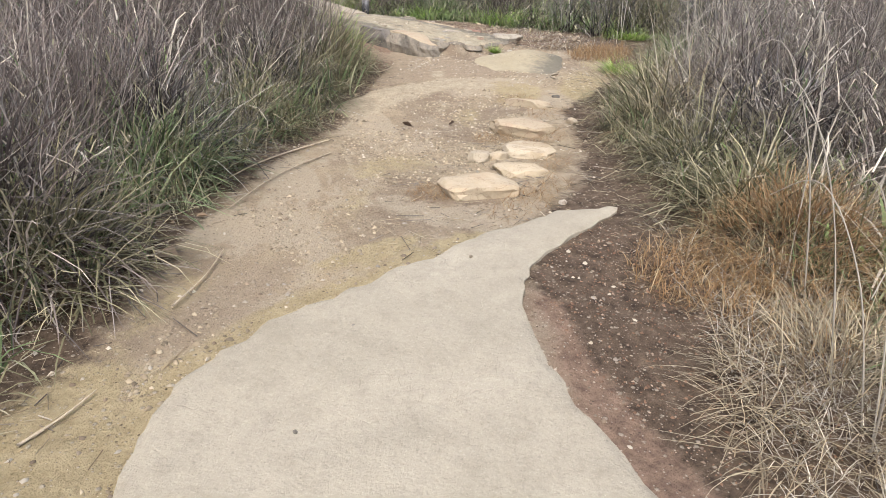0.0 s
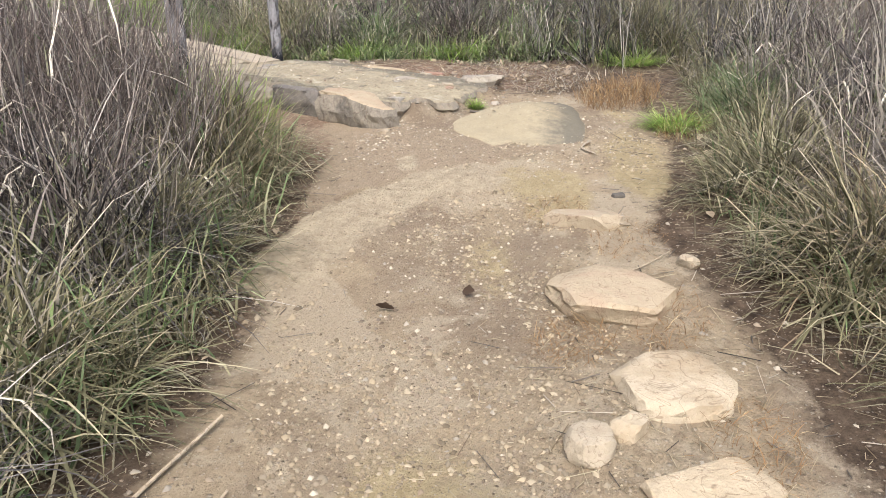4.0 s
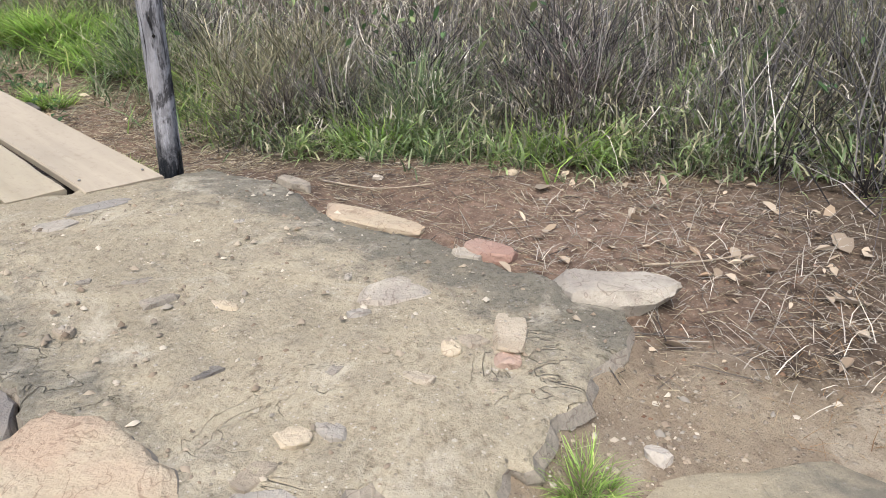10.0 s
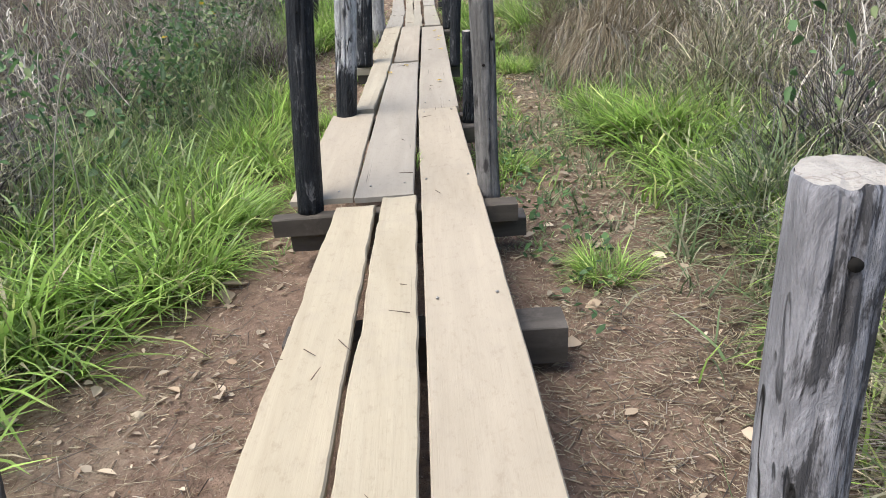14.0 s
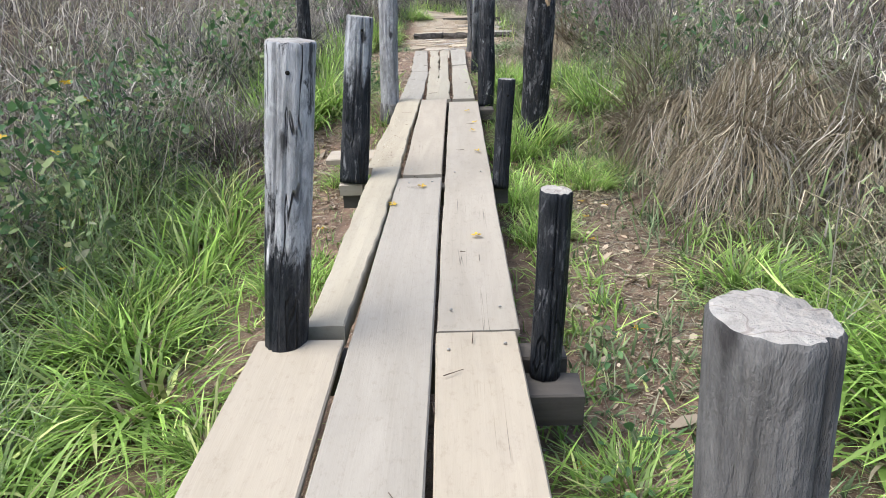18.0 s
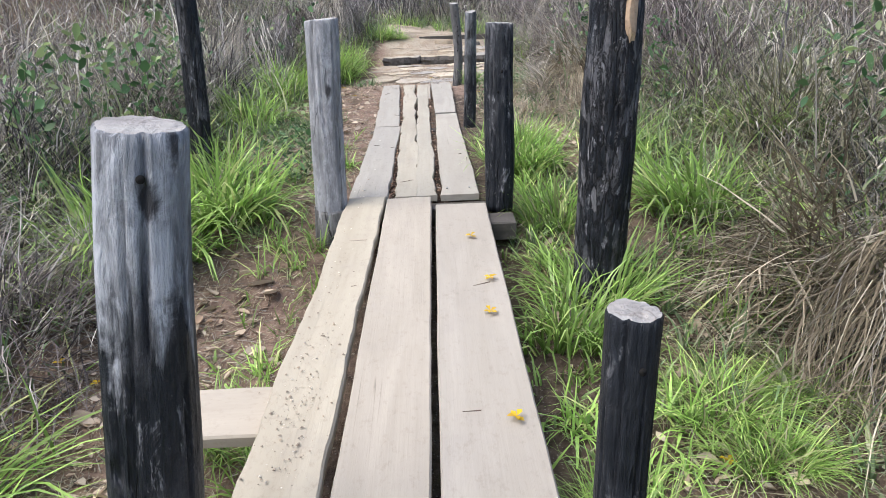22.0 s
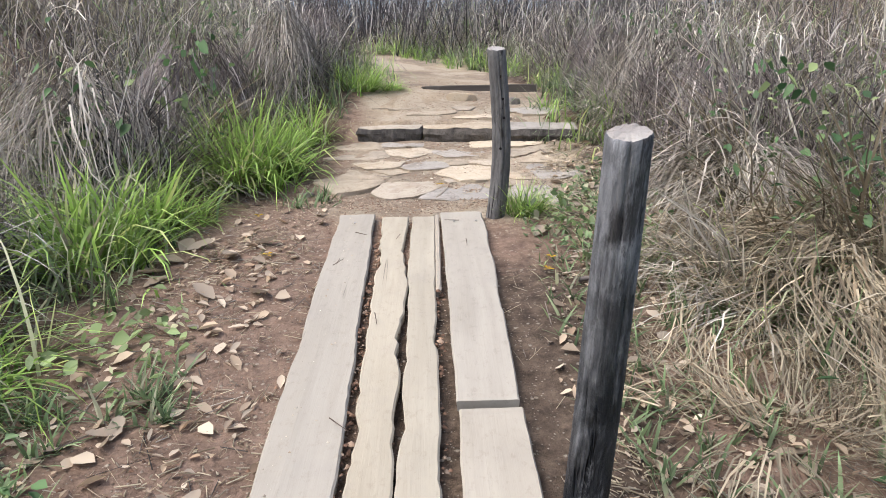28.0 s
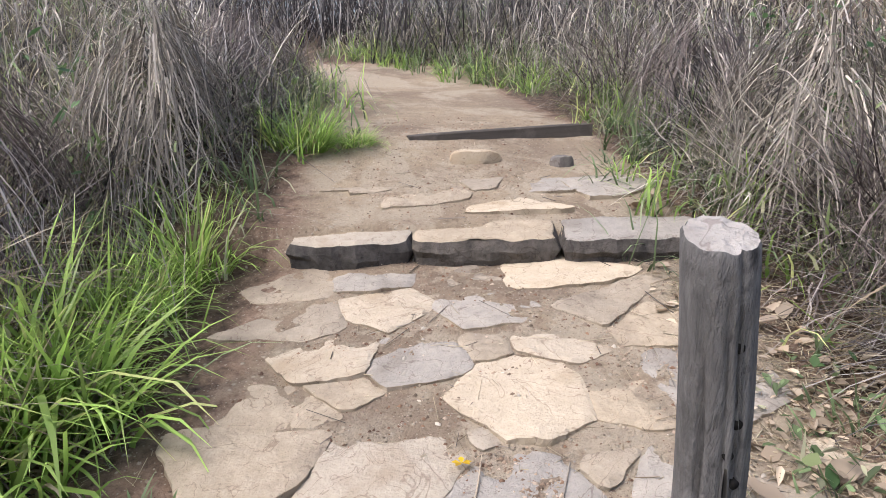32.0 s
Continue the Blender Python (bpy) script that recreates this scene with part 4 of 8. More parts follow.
# ---- boardwalk ----
def plank_bm(length, a0, a1, b0, b1, thick, seed, wander=0.006, warp=0.006, bite=0.0):
    """A board along local y, from a0..a1 wide at its start to b0..b1 at its end, with worn wandering edges."""
    bm = bmesh.new()
    n = max(8, int(length / (0.045 if bite else 0.12)))
    o = Vector((seed * 5.1, 0, seed * 2.3))
    loops = []
    for i in range(n + 1):
        f = i / n
        y = f * length
        l = a0 + (b0 - a0) * f + wander * (noise.noise(o + Vector((0, y * 1.1, 0))) + 0.6 * noise.noise(o + Vector((0, y * 5, 0))))
        r = a1 + (b1 - a1) * f + wander * (noise.noise(o + Vector((9, y * 1.1, 0))) + 0.6 * noise.noise(o + Vector((9, y * 5, 0))))
        for k, sign in ((0, 1), (9, -1)):
            deep = bite * (max(0.0, noise.noise(o + Vector((k + 2, y * 2.3, 1))) - 0.12) * 1.6 + 0.45 * noise.noise(o + Vector((k + 3, y * 15, 1))))
            if sign > 0:
                l += max(0.0, deep)
            else:
                r -= max(0.0, deep)
        e = 0.007
        end = 0.012 if i in (0, n) else 0.0
        lift = [warp * noise.noise(o + Vector((k * 0.8, y * 0.9, 4))) - end * 0.4 for k in range(4)]
        xs = [l, l + e, l + (r - l) * 0.33, l + (r - l) * 0.67, r - e, r, r - 0.004, l + 0.004]
        zs = [-e * 1.3, lift[0], lift[1], lift[2], lift[3], -e * 1.3, -thick, -thick]
        shift = (0.006 * noise.noise(o + Vector((5, i, 5)))) if i in (0, n) else 0
        loops.append([bm.verts.new((x, y + shift, z)) for x, z in zip(xs, zs)])
    for a, b in zip(loops, loops[1:]):
        for k in range(8):
            bm.faces.new((a[k], a[(k + 1) % 8], b[(k + 1) % 8], b[k]))
    bm.faces.new(loops[0])
    bm.faces.new(loops[-1][::-1])
    bmesh.ops.recalc_face_normals(bm, faces=bm.faces)
    return bm


boardwalk = thing("boardwalk", SLOPE.copy(), "narrow rising boardwalk of three weathered planks on beams", "boardwalk", kind="structure")


def plank(v0, v1, a0, a1, b0, b1, w=0.0, thick=0.045, mat=PLANK, seed=1, wander=0.006, roll=0.0, label="", bite=0.0):
    ob = part("plank", plank_bm(v1 - v0, a0, a1, b0, b1, thick, seed, wander, 0.006, bite), mat, boardwalk, label, False)
    ob.matrix_local = pose(0, v0, w, 0, roll, 0)
    return ob


plank(0.31, 3.50, -0.495, -0.175, -0.40, -0.155, 0.0, 0.05, PLANK_WARM, 1, 0.014, bite=0.012)
plank(0.25, 3.61, -0.165, 0.125, -0.115, 0.10, 0.002, 0.05, PLANK_WARM, 2, 0.012, bite=0.016)
plank(0.15, 5.76, 0.165, 0.58, 0.105, 0.455, 0.004, 0.045, PLANK, 3, 0.005)
plank(3.63, 5.71, -0.70, -0.30, -0.675, -0.295, 0.01, 0.04, PLANK, 4, 0.004)
plank(3.62, 8.09, -0.295, 0.085, -0.235, 0.10, 0.008, 0.04, PLANK, 5, 0.004)
plank(5.79, 8.35, -0.475, -0.295, -0.46, -0.225, 0.03, 0.11, PLANK_WARM, 6, 0.014, 0, "thick split board with a bark edge", 0.02)
plank(5.78, 11.18, 0.105, 0.475, 0.15, 0.49, 0.0, 0.045, PLANK, 7, 0.005)
plank(8.37, 11.36, -0.50, -0.235, -0.455, -0.20, 0.02, 0.06, PLANK_WARM, 8, 0.014, bite=0.014)
plank(8.17, 11.33, -0.205, 0.10, -0.185, 0.125, 0.012, 0.05, PLANK, 9, 0.005)
plank(11.43, 13.80, -0.465, -0.185, -0.445, -0.175, -0.005, 0.05, PLANK_GREY, 10, 0.012, bite=0.016)
plank(13.83, 16.63, -0.455, -0.185, -0.525, -0.285, -0.006, 0.05, PLANK_GREY, 11, 0.010, bite=0.012)
plank(11.41, 16.56, -0.135, 0.04, -0.225, -0.058, -0.002, 0.05, PLANK_WARM, 12, 0.02, bite=0.034)
plank(11.41, 16.56, 0.018, 0.165, -0.04, 0.11, -0.004, 0.05, PLANK_WARM, 13, 0.016, bite=0.022)
plank(11.40, 14.36, 0.185, 0.475, 0.19, 0.425, -0.004, 0.05, PLANK_GREY, 14, 0.014, bite=0.014)
plank(14.40, 16.62, 0.19, 0.43, 0.16, 0.445, 0.004, 0.05, PLANK_GREY, 15, 0.010, bite=0.012)
plank(15.4, 16.60, 0.118, 0.15, 0.115, 0.148, -0.006, 0.05, PLANK, 16, 0.006)


def nail_bm():
    bm = bmesh.new()
    bmesh.ops.create_cone(bm, cap_ends=True, segments=10, radius1=0.008, radius2=0.006, depth=0.006)
    return bm


steel, st, sb = material("dull_nail", 0.5)
sb.inputs["Base Color"].default_value = (0.35, 0.34, 0.32, 1)
sb.inputs["Metallic"].default_value = 0.7
nail_mesh = mesh_of(nail_bm(), "nail", steel)
for u, v in ((0.2, 0.3), (0.52, 0.27), (0.2, 2.3), (0.47, 2.32), (0.16, 3.86), (0.44, 3.9), (-0.62, 3.75), (-0.4, 3.74), (-0.2, 3.8), (0.02, 3.82), (0.16, 5.6), (0.4, 5.64), (0.17, 5.95), (0.4, 5.97), (-0.14, 8.3), (0.04, 8.3), (-0.14, 7.95), (0.03, 7.97), (0.2, 8.2), (0.4, 8.2), (-0.36, 11.55), (0.24, 11.5), (0.4, 11.5), (-0.4, 16.4), (0.24, 16.4), (0.38, 16.4)):
    ob = new("nail", nail_mesh)
    ob.parent = boardwalk
    ob.matrix_local = pose(u, v, 0.012)


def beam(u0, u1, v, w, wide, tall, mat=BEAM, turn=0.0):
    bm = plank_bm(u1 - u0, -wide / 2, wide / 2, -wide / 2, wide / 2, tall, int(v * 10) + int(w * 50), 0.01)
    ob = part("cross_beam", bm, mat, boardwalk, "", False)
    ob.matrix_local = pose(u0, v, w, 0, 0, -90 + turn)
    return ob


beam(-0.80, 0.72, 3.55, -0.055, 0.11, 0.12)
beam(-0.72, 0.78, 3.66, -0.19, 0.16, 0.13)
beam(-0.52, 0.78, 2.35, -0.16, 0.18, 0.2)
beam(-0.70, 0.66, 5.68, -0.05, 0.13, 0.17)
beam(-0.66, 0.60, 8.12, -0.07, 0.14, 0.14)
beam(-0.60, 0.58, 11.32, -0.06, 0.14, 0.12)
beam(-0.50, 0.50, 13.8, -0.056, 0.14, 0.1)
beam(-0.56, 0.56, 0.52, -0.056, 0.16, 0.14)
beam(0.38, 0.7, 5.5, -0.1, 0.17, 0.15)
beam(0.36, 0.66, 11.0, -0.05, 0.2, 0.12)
beam(-0.675, -0.5, 8.1, -0.006, 0.19, 0.09, PLANK)
beam(-0.92, -0.44, 8.98, -0.03, 0.3, 0.05, PLANK)


def post_bm(height, r0, r1, seed, bend=0.0, knots=0.05, flake=0.0):
    """A pole that swells and narrows, with shallow grooves, small dents and a worn uneven top."""
    sides, rings = 80, max(24, int(height / 0.04))
    bm = bmesh.new()
    o = Vector((seed * 4.3, seed * 1.7, 0))
    slant = 0.012 * noise.noise(o * 3.1)
    loops = []
    rng = random.Random(seed * 7 + 1)
    checks = [(rng.uniform(-2.9, -0.25), height - rng.uniform(0.0, 0.75) ** 2, rng.uniform(0.25, 0.9), rng.uniform(0.1, 0.22)) for _ in range(6)]
    checks += [(-1.57 + rng.uniform(-0.7, 0.7), height + 0.1, rng.uniform(0.3, 0.8), 0.24)]
    for i in range(rings + 1):
        f = i / rings
        z = f * height
        r = r0 + (r1 - r0) * f
        ox = bend * math.sin(3.14 * f) + 0.007 * noise.noise(o + Vector((0, 0, z * 1.6)))
        oy = 0.012 * noise.noise(o + Vector((7, 0, z * 1.6)))
        ring = []
        for k in range(sides):
            a = 6.2832 * k / sides
            c, s = math.cos(a), math.sin(a)
            d = 1 + knots * (1.8 * noise.noise(Vector((c * 0.8, s * 0.8, z * 1.1)) + o) + 1.1 * noise.noise(Vector((c * 2.6, s * 2.6, z * 1.5)) + o))
            d -= 0.6 * knots * max(0.0, 0.22 - abs(noise.noise(Vector((c * 4, s * 4, z * 0.7)) + o))) / 0.22
            d += 0.16 * knots * noise.noise(Vector((c * 9, s * 9, z * 9)) + o)
            if flake:
                d += flake * (noise.noise(Vector((c * 4, s * 4, z * 6)) + o) + 0.7 * noise.noise(Vector((c * 9, s * 9, z * 14)) + o))
            for at, upper, long, deep in checks:
                if upper - long < z < upper:
                    gap = a - 6.2832 - at - 0.12 * noise.noise(o + Vector((at * 9, 0, z * 3)))
                    if abs(gap) < 0.07:
                        d -= deep * (1 - abs(gap) / 0.07) * min(1.0, 6 * (upper - z) / long, 6 * (z - upper + long) / long)
            d *= r
            lift = (slant * c + 0.17 * d * s + 0.006 * noise.noise(Vector((c * 3, s * 3, 2)) + o)) if i == rings else 0.0
            ring.append(bm.verts.new((ox + d * c, oy + d * s, z + lift)))
        loops.append(ring)
    mid = sum((v.co for v in loops[-1]), Vector()) / sides
    top = [bm.verts.new(mid + (v.co - mid) * 0.94 + Vector((0, 0, 0.007))) for v in loops[-1]]
    loops.append(top)
    for a, b in zip(loops, loops[1:]):
        for k in range(sides):
            bm.faces.new((a[k], a[(k + 1) % sides], b[(k + 1) % sides], b[k]))
    bm.faces.new(loops[0][::-1])
    return bm, top


END_GRAIN = stone_material("sawn_end", (0.33, 0.32, 0.3), (0.46, 0.445, 0.42), (0.24, 0.225, 0.21), 0.55)


def post(base, top, r0, r1, mat, label, seed, holes=(), sink=0.25, bend=0.0, cap=True, knots=0.055, flake=0.0):
    """A round pole from its foot in the earth to its top, with its sawn end and bolt holes."""
    b, t = Vector(base), Vector(top)
    up = (t - b).normalized()
    b = b - up * sink
    back = up.cross(Vector((1, 0, 0))).normalized()
    turn = Matrix((back.cross(up), back, up)).transposed().to_4x4()
    ob = thing("post", Matrix.Translation(b) @ turn, label, "post", "posts along the boardwalk")
    h = (t - b).length
    bm, rim = post_bm(h, r0, r1, seed, bend, knots, flake)
    cap_bm = bmesh.new()
    ring = [cap_bm.verts.new(v.co) for v in rim]
    middle = sum((v.co for v in ring), Vector()) / len(ring)
    inner = [cap_bm.verts.new(middle + (v.co - middle) * 0.55 + Vector((0, 0, 0.003 + 0.004 * noise.noise(v.co * 30)))) for v in ring]
    hub = cap_bm.verts.new(middle)
    for k in range(len(ring)):
        j = (k + 1) % len(ring)
        cap_bm.faces.new((ring[k], ring[j], inner[j], inner[k]))
        cap_bm.faces.new((inner[k], inner[j], hub))
    part("pole", bm, mat, ob)
    part("sawn_end", cap_bm, END_GRAIN if cap else mat, ob, "pale sawn end" if cap else "")
    for z, angle in holes:
        hb = bmesh.new()
        bmesh.ops.create_cone(hb, cap_ends=True, segments=12, radius1=0.009, radius2=0.009, depth=0.014)
        hole = part("bolt_hole", hb, HOLE_SHADE, ob, "dark plug coloured as the shade inside a bolt hole")
        a = radians(angle)
        f = (h - z) / h
        r = r0 + (r1 - r0) * f - 0.007
        hole.matrix_local = pose(math.cos(a) * r + bend * math.sin(3.14 * f), math.sin(a) * r, h - z, 0, 90, angle)
    return ob


# near-black plug colour imitating the shade inside a bolt hole
HOLE_SHADE, ht, hb_ = material("hole_dark", 1.0)
hb_.inputs["Base Color"].default_value = (0.012, 0.011, 0.01, 1)

GREY_LABEL = "weathered grey wooden post with long cracks, darker at its foot"
post((-0.67, 0.42, -0.05), (-0.62, 0.42, 1.30), 0.09, 0.085, POST_GREY, GREY_LABEL, 1, ((0.13, -95),))
post((0.70, 0.30, -0.05), (0.71, 0.30, 1.29), 0.066, 0.064, POST_GREY, "weathered grey wooden post with charred patches", 2, ((0.1, -100), (0.52, -120)))
post((0.535, 3.63, 0.6), (0.49, 3.63, 1.78), 0.07, 0.072, POST_PLAIN, "plain grey-brown wooden post on a beam", 3, ((0.38, -95), (0.7, -80)), 0.02)
post((-0.595, 3.56, 0.555), (-0.56, 3.56, 1.85), 0.08, 0.08, POST_CHAR, "charred black wooden post with grey streaks", 4, ((0.13, -95),), 0.02)
post((-0.59, 5.63, 0.965), (-0.52, 5.63, 2.22), 0.095, 0.098, POST_HALF, "silver-grey post burnt black over its lower half", 5, ((0.12, -85),), 0.03)
post((0.52, 5.50, 0.915), (0.53, 5.50, 1.66), 0.062, 0.066, POST_CHAR, "short charred post with a pale sawn top", 6, ((0.3, -95),), 0.03)
post((-0.635, 7.98, 1.375), (-0.575, 8.0, 2.57), 0.108, 0.1, POST_GREYING, "thick charred post greying towards its top", 7, ((0.1, -70),), 0.01)
post((0.489, 7.965, 1.365), (0.512, 8.02, 2.14), 0.062, 0.068, POST_CHAR, "short black burnt post", 8, ((0.12, -80),), 0.03)
sleeved = post((-0.63, 11.06, 1.55), (-0.67, 11.08, 3.14), 0.106, 0.112, POST_SMOOTH, "smooth grey wooden post in a sleeve of cut wood", 9)
post((0.5, 11.055, 1.925), (0.49, 11.1, 3.12), 0.09, 0.097, POST_BLACK, "dark charred post with a pale sawn top", 10, ((0.18, -110), (0.31, -84), (0.34, -118), (0.44, -100)), 0.03, knots=0.09, flake=0.012)
post((0.43, 13.68, 2.3), (0.43, 13.47, 3.49), 0.064, 0.056, POST_DUSK, "leaning dark grey post", 11, (), 0.2, 0.01)
post((0.375, 16.44, 2.85), (0.355, 16.26, 3.95), 0.064, 0.06, POST_PLAIN, "bent grey-brown post full of bolt holes", 12, ((0.1, -95), (0.16, -82), (0.3, -80), (0.36, -92), (0.42, -78), (0.62, -100)), 0.2, 0.055)
trunk = post((0.97, 10.2, 1.4), (1.03, 10.2, 4.6), 0.142, 0.145, TRUNK, "tall burnt tree trunk with flaking black bark standing in grass", 13, (), 0.3, 0.01, False, 0.07, 0.045)
post((-1.86, 12.15, 1.9), (-2.02, 12.15, 4.9), 0.09, 0.075, TRUNK, "thin burnt tree trunk standing in scrub", 14, (), 0.3, 0.03, False, 0.08, 0.045)
TORN = stone_material("torn_wood", (0.42, 0.29, 0.19), (0.52, 0.4, 0.28), (0.2, 0.14, 0.1))
torn = new("torn_wood", rock_mesh("torn_wood", 0.045, 0.03, 0.16, 0.16, 71, TORN, None, 2.4, 10, 0.12))
torn.parent = trunk
torn.matrix_local = pose(0.06, -0.122, 2.02, 0, 0, 25)
tagged(torn, "torn orange-brown wood where the bark is gone")
collar = post_bm(0.42, 0.128, 0.12, 91, 0.0, 0.07)[0]
sleeve = part("sleeve", collar, POST_PLAIN, sleeved, "plain sleeve of cut wood round the foot")
sleeve.matrix_local = pose(0, 0, 0.2)

# ---- stone path and steps past the boardwalk ----
rng = random.Random(5)
paving = thing("stone_paving", pose(0, 0, 0), "uneven paving of flat trodden stones in earth", "paving", kind="structure")


# flat stones: place, half width, half depth and kind (p pale, c tan, b blue-grey)
FLAGS = ((-0.64, 18.24, 0.17, 0.14, "c"), (-0.29, 18.32, 0.23, 0.1, "p"), (0.2, 18.25, 0.27, 0.1, "b"), (-0.48, 17.96, 0.17, 0.14, "p"), (-0.1, 17.9, 0.2, 0.17, "b"),
         (0.3, 17.62, 0.24, 0.27, "p"), (-0.19, 17.38, 0.22, 0.3, "p"), (0.2, 17.14, 0.26, 0.16, "b"), (-0.58, 17.5, 0.17, 0.22, "c"), (0.62, 18.58, 0.32, 0.15, "p"),
         (-0.38, 18.66, 0.2, 0.1, "b"), (0.47, 18.0, 0.2, 0.11, "p"), (-0.72, 18.6, 0.13, 0.11, "c"), (0.66, 17.62, 0.13, 0.22, "c"))
SMALL_FLAGS = ((0.97, 17.68, 0.2, 0.2, "b"), (0.74, 17.1, 0.2, 0.2, "b"), (1.0, 18.1, 0.24, 0.18, "c"), (1.03, 17.1, 0.11, 0.12, "c"), (1.2, 17.22, 0.07, 0.07, "p"),
               (0.08, 17.42, 0.06, 0.07, "p"), (-0.42, 17.66, 0.07, 0.08, "c"), (0.1, 18.6, 0.14, 0.09, "c"), (0.78, 18.3, 0.2, 0.12, "c"), (-0.06, 18.1, 0.1, 0.06, "c"), (0.5, 17.32, 0.08, 0.1, "c"), (0.16, 17.98, 0.06, 0.09, "c"))
UPPER_FLAGS = ((-0.05, 19.42, 0.34, 0.13, "c"), (0.62, 19.5, 0.3, 0.16, "b"), (1.0, 19.62, 0.2, 0.14, "b"), (0.3, 19.62, 0.14, 0.1, "c"), (-0.45, 19.5, 0.14, 0.1, "c"), (0.45, 19.28, 0.28, 0.1, "p"))
FLAGS = FLAGS + SMALL_FLAGS + UPPER_FLAGS


def flag_outline(n):
    """The flat stone's outline: an uneven round, cut back where the next stones begin."""
    x, y, rx, ry, kind = FLAGS[n]
    ring = [(x + 2.05 * a, y + 2.05 * b) for a, b in outline_round(rx, ry, 100 + n, 7, 0.12, 0.5)]
    for k, (ox, oy, ux, uy, _) in enumerate(FLAGS):
        gap = math.hypot(ox - x, oy - y)
        if k == n or gap > 0.9:
            continue
        limit = (gap * gap + rx * ry - ux * uy) / (2 * gap) - 0.007
        nx, ny = (ox - x) / gap, (oy - y) / gap
        cut = []
        for (ax, ay), (bx, by) in zip(ring, ring[1:] + ring[:1]):
            da, db = (ax - x) * nx + (ay - y) * ny - limit, (bx - x) * nx + (by - y) * ny - limit
            if da <= 0:
                cut.append((ax, ay))
            if da * db < 0:
                f = da / (da - db)
                cut.append((ax + (bx - ax) * f, ay + (by - ay) * f))
        ring = cut
    return [(a - x, b - y) for a, b in ring]


for n, (x, y, rx, ry, kind) in enumerate(FLAGS):
    ring = flag_outline(n)
    if len(ring) < 4:
        continue
    bm = slab_bm(finer(ring, 0.03, 0.009, n), 0.002 + 0.01 * rng.random(), -0.06, 0.014, n, 0.008, 0.04, 0.0, 0.008)
    ob = new("stone", sided(bm, "stone", {"p": PALESTONE, "c": COBBLE, "b": BLUESTONE}[kind], COBBLE))
    ob.parent = paving
    ob.matrix_local = pose(x, y, ground_height(x, y), 9, -2, 0)
# sides coloured darker than the tops so the risers read as shaded
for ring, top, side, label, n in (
        ([(-0.82, 18.84), (-0.5, 18.79), (-0.17, 18.83), (-0.15, 19.1), (-0.5, 19.2), (-0.84, 19.12)], PALESTONE, SHADED_RISER, "pale stone forming the front edge of a step", 1),
        ([(-0.13, 18.82), (0.2, 18.77), (0.62, 18.76), (0.66, 19.0), (0.3, 19.12), (-0.12, 19.08)], COBBLE, SHADED_RISER, "long grey stone forming the front edge of a step", 2),
        ([(0.67, 18.75), (1.05, 18.72), (1.42, 18.7), (1.45, 19.0), (1.0, 19.06), (0.7, 19.02)], BLUESTONE, SHADED_RISER, "long stone with a shade-coloured riser forming the front edge of a step", 3)):
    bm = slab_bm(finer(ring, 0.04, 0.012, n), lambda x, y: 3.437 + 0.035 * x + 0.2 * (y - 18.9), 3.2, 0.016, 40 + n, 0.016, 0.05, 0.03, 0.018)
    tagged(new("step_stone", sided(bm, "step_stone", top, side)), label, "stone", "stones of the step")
rock("rock", 0.28, 20.0, ground_height(0.28, 20.0), 0.19, 0.1, 10, 0.075, 0.05, SANDSTONE, "rounded tan stone on the step", 320, "", None, 2.4, 6)
rock("rock", 0.9, 20.0, ground_height(0.9, 20.0), 0.09, 0.07, 30, 0.06, 0.04, GREYSTONE, "small grey stone on the step", 321, "", None, 2.4, 8)
bm = plank_bm(1.5, -0.06, 0.06, -0.06, 0.06, 0.2, 77, 0.014)
ob = new("timber_step", mesh_of(bm, "timber_step", BEAM, False))
ob.matrix_world = pose(-0.2, 20.42, 3.895, 3, 0, -78)
tagged(ob, "dark timber riser holding back a step of earth", "step")


# ---- grass, scrub and litter ----
NR = np.random.default_rng(11)


def heights_at(xy):
    return np.array([rough_ground(x, y) for x, y in xy])


def blade_mesh(name, roots, tall, wide, lean, droop, mat, heading=None, spread=1.0, segs=3, tint=None):
    """Strips from each root: leaning outward, bent over at the tip."""
    n = len(roots)
    head = NR.uniform(0, 6.283, n) if heading is None else heading + NR.normal(0, spread, n)
    face = head + NR.normal(0, 0.6, n)
    dirs = np.stack([np.cos(head), np.sin(head), 0 * head], 1)
    across = np.stack([-np.sin(face), np.cos(face), 0 * face], 1)
    rows, along = [], []
    c, bow = roots, np.zeros(n)
    for k in range(segs + 1):
        f = k / segs
        if k:
            bow = lean + droop * 1.7 * (f - 0.5 / segs)
            c = c + (dirs * np.sin(bow)[:, None] + np.array([0, 0, 1.0]) * np.cos(bow)[:, None]) * (tall / segs)[:, None]
            c = c + NR.normal(0, 0.018, (n, 3)) * tall[:, None]
        if k < segs:
            w = (wide * (1.0 if k == 0 else 1.0 - 0.75 * (f ** 1.5)))[:, None]
            rows += [c - across * w / 2, c + across * w / 2]
            along += [np.full(n, f), np.full(n, f)]
        else:
            rows.append(c)
            along.append(np.full(n, f))
    verts = np.stack(rows, 1).reshape(-1, 3)
    per = 2 * segs + 1
    base = (np.arange(n) * per)[:, None]
    quads = np.concatenate([base + np.array([[2 * k, 2 * k + 1, 2 * k + 3, 2 * k + 2]]) for k in range(segs - 1)]) if segs > 1 else np.zeros((0, 4), int)
    tris = base + np.array([[2 * segs - 2, 2 * segs - 1, 2 * segs]])
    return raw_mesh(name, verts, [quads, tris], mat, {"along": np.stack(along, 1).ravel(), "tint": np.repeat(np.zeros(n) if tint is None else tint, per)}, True)


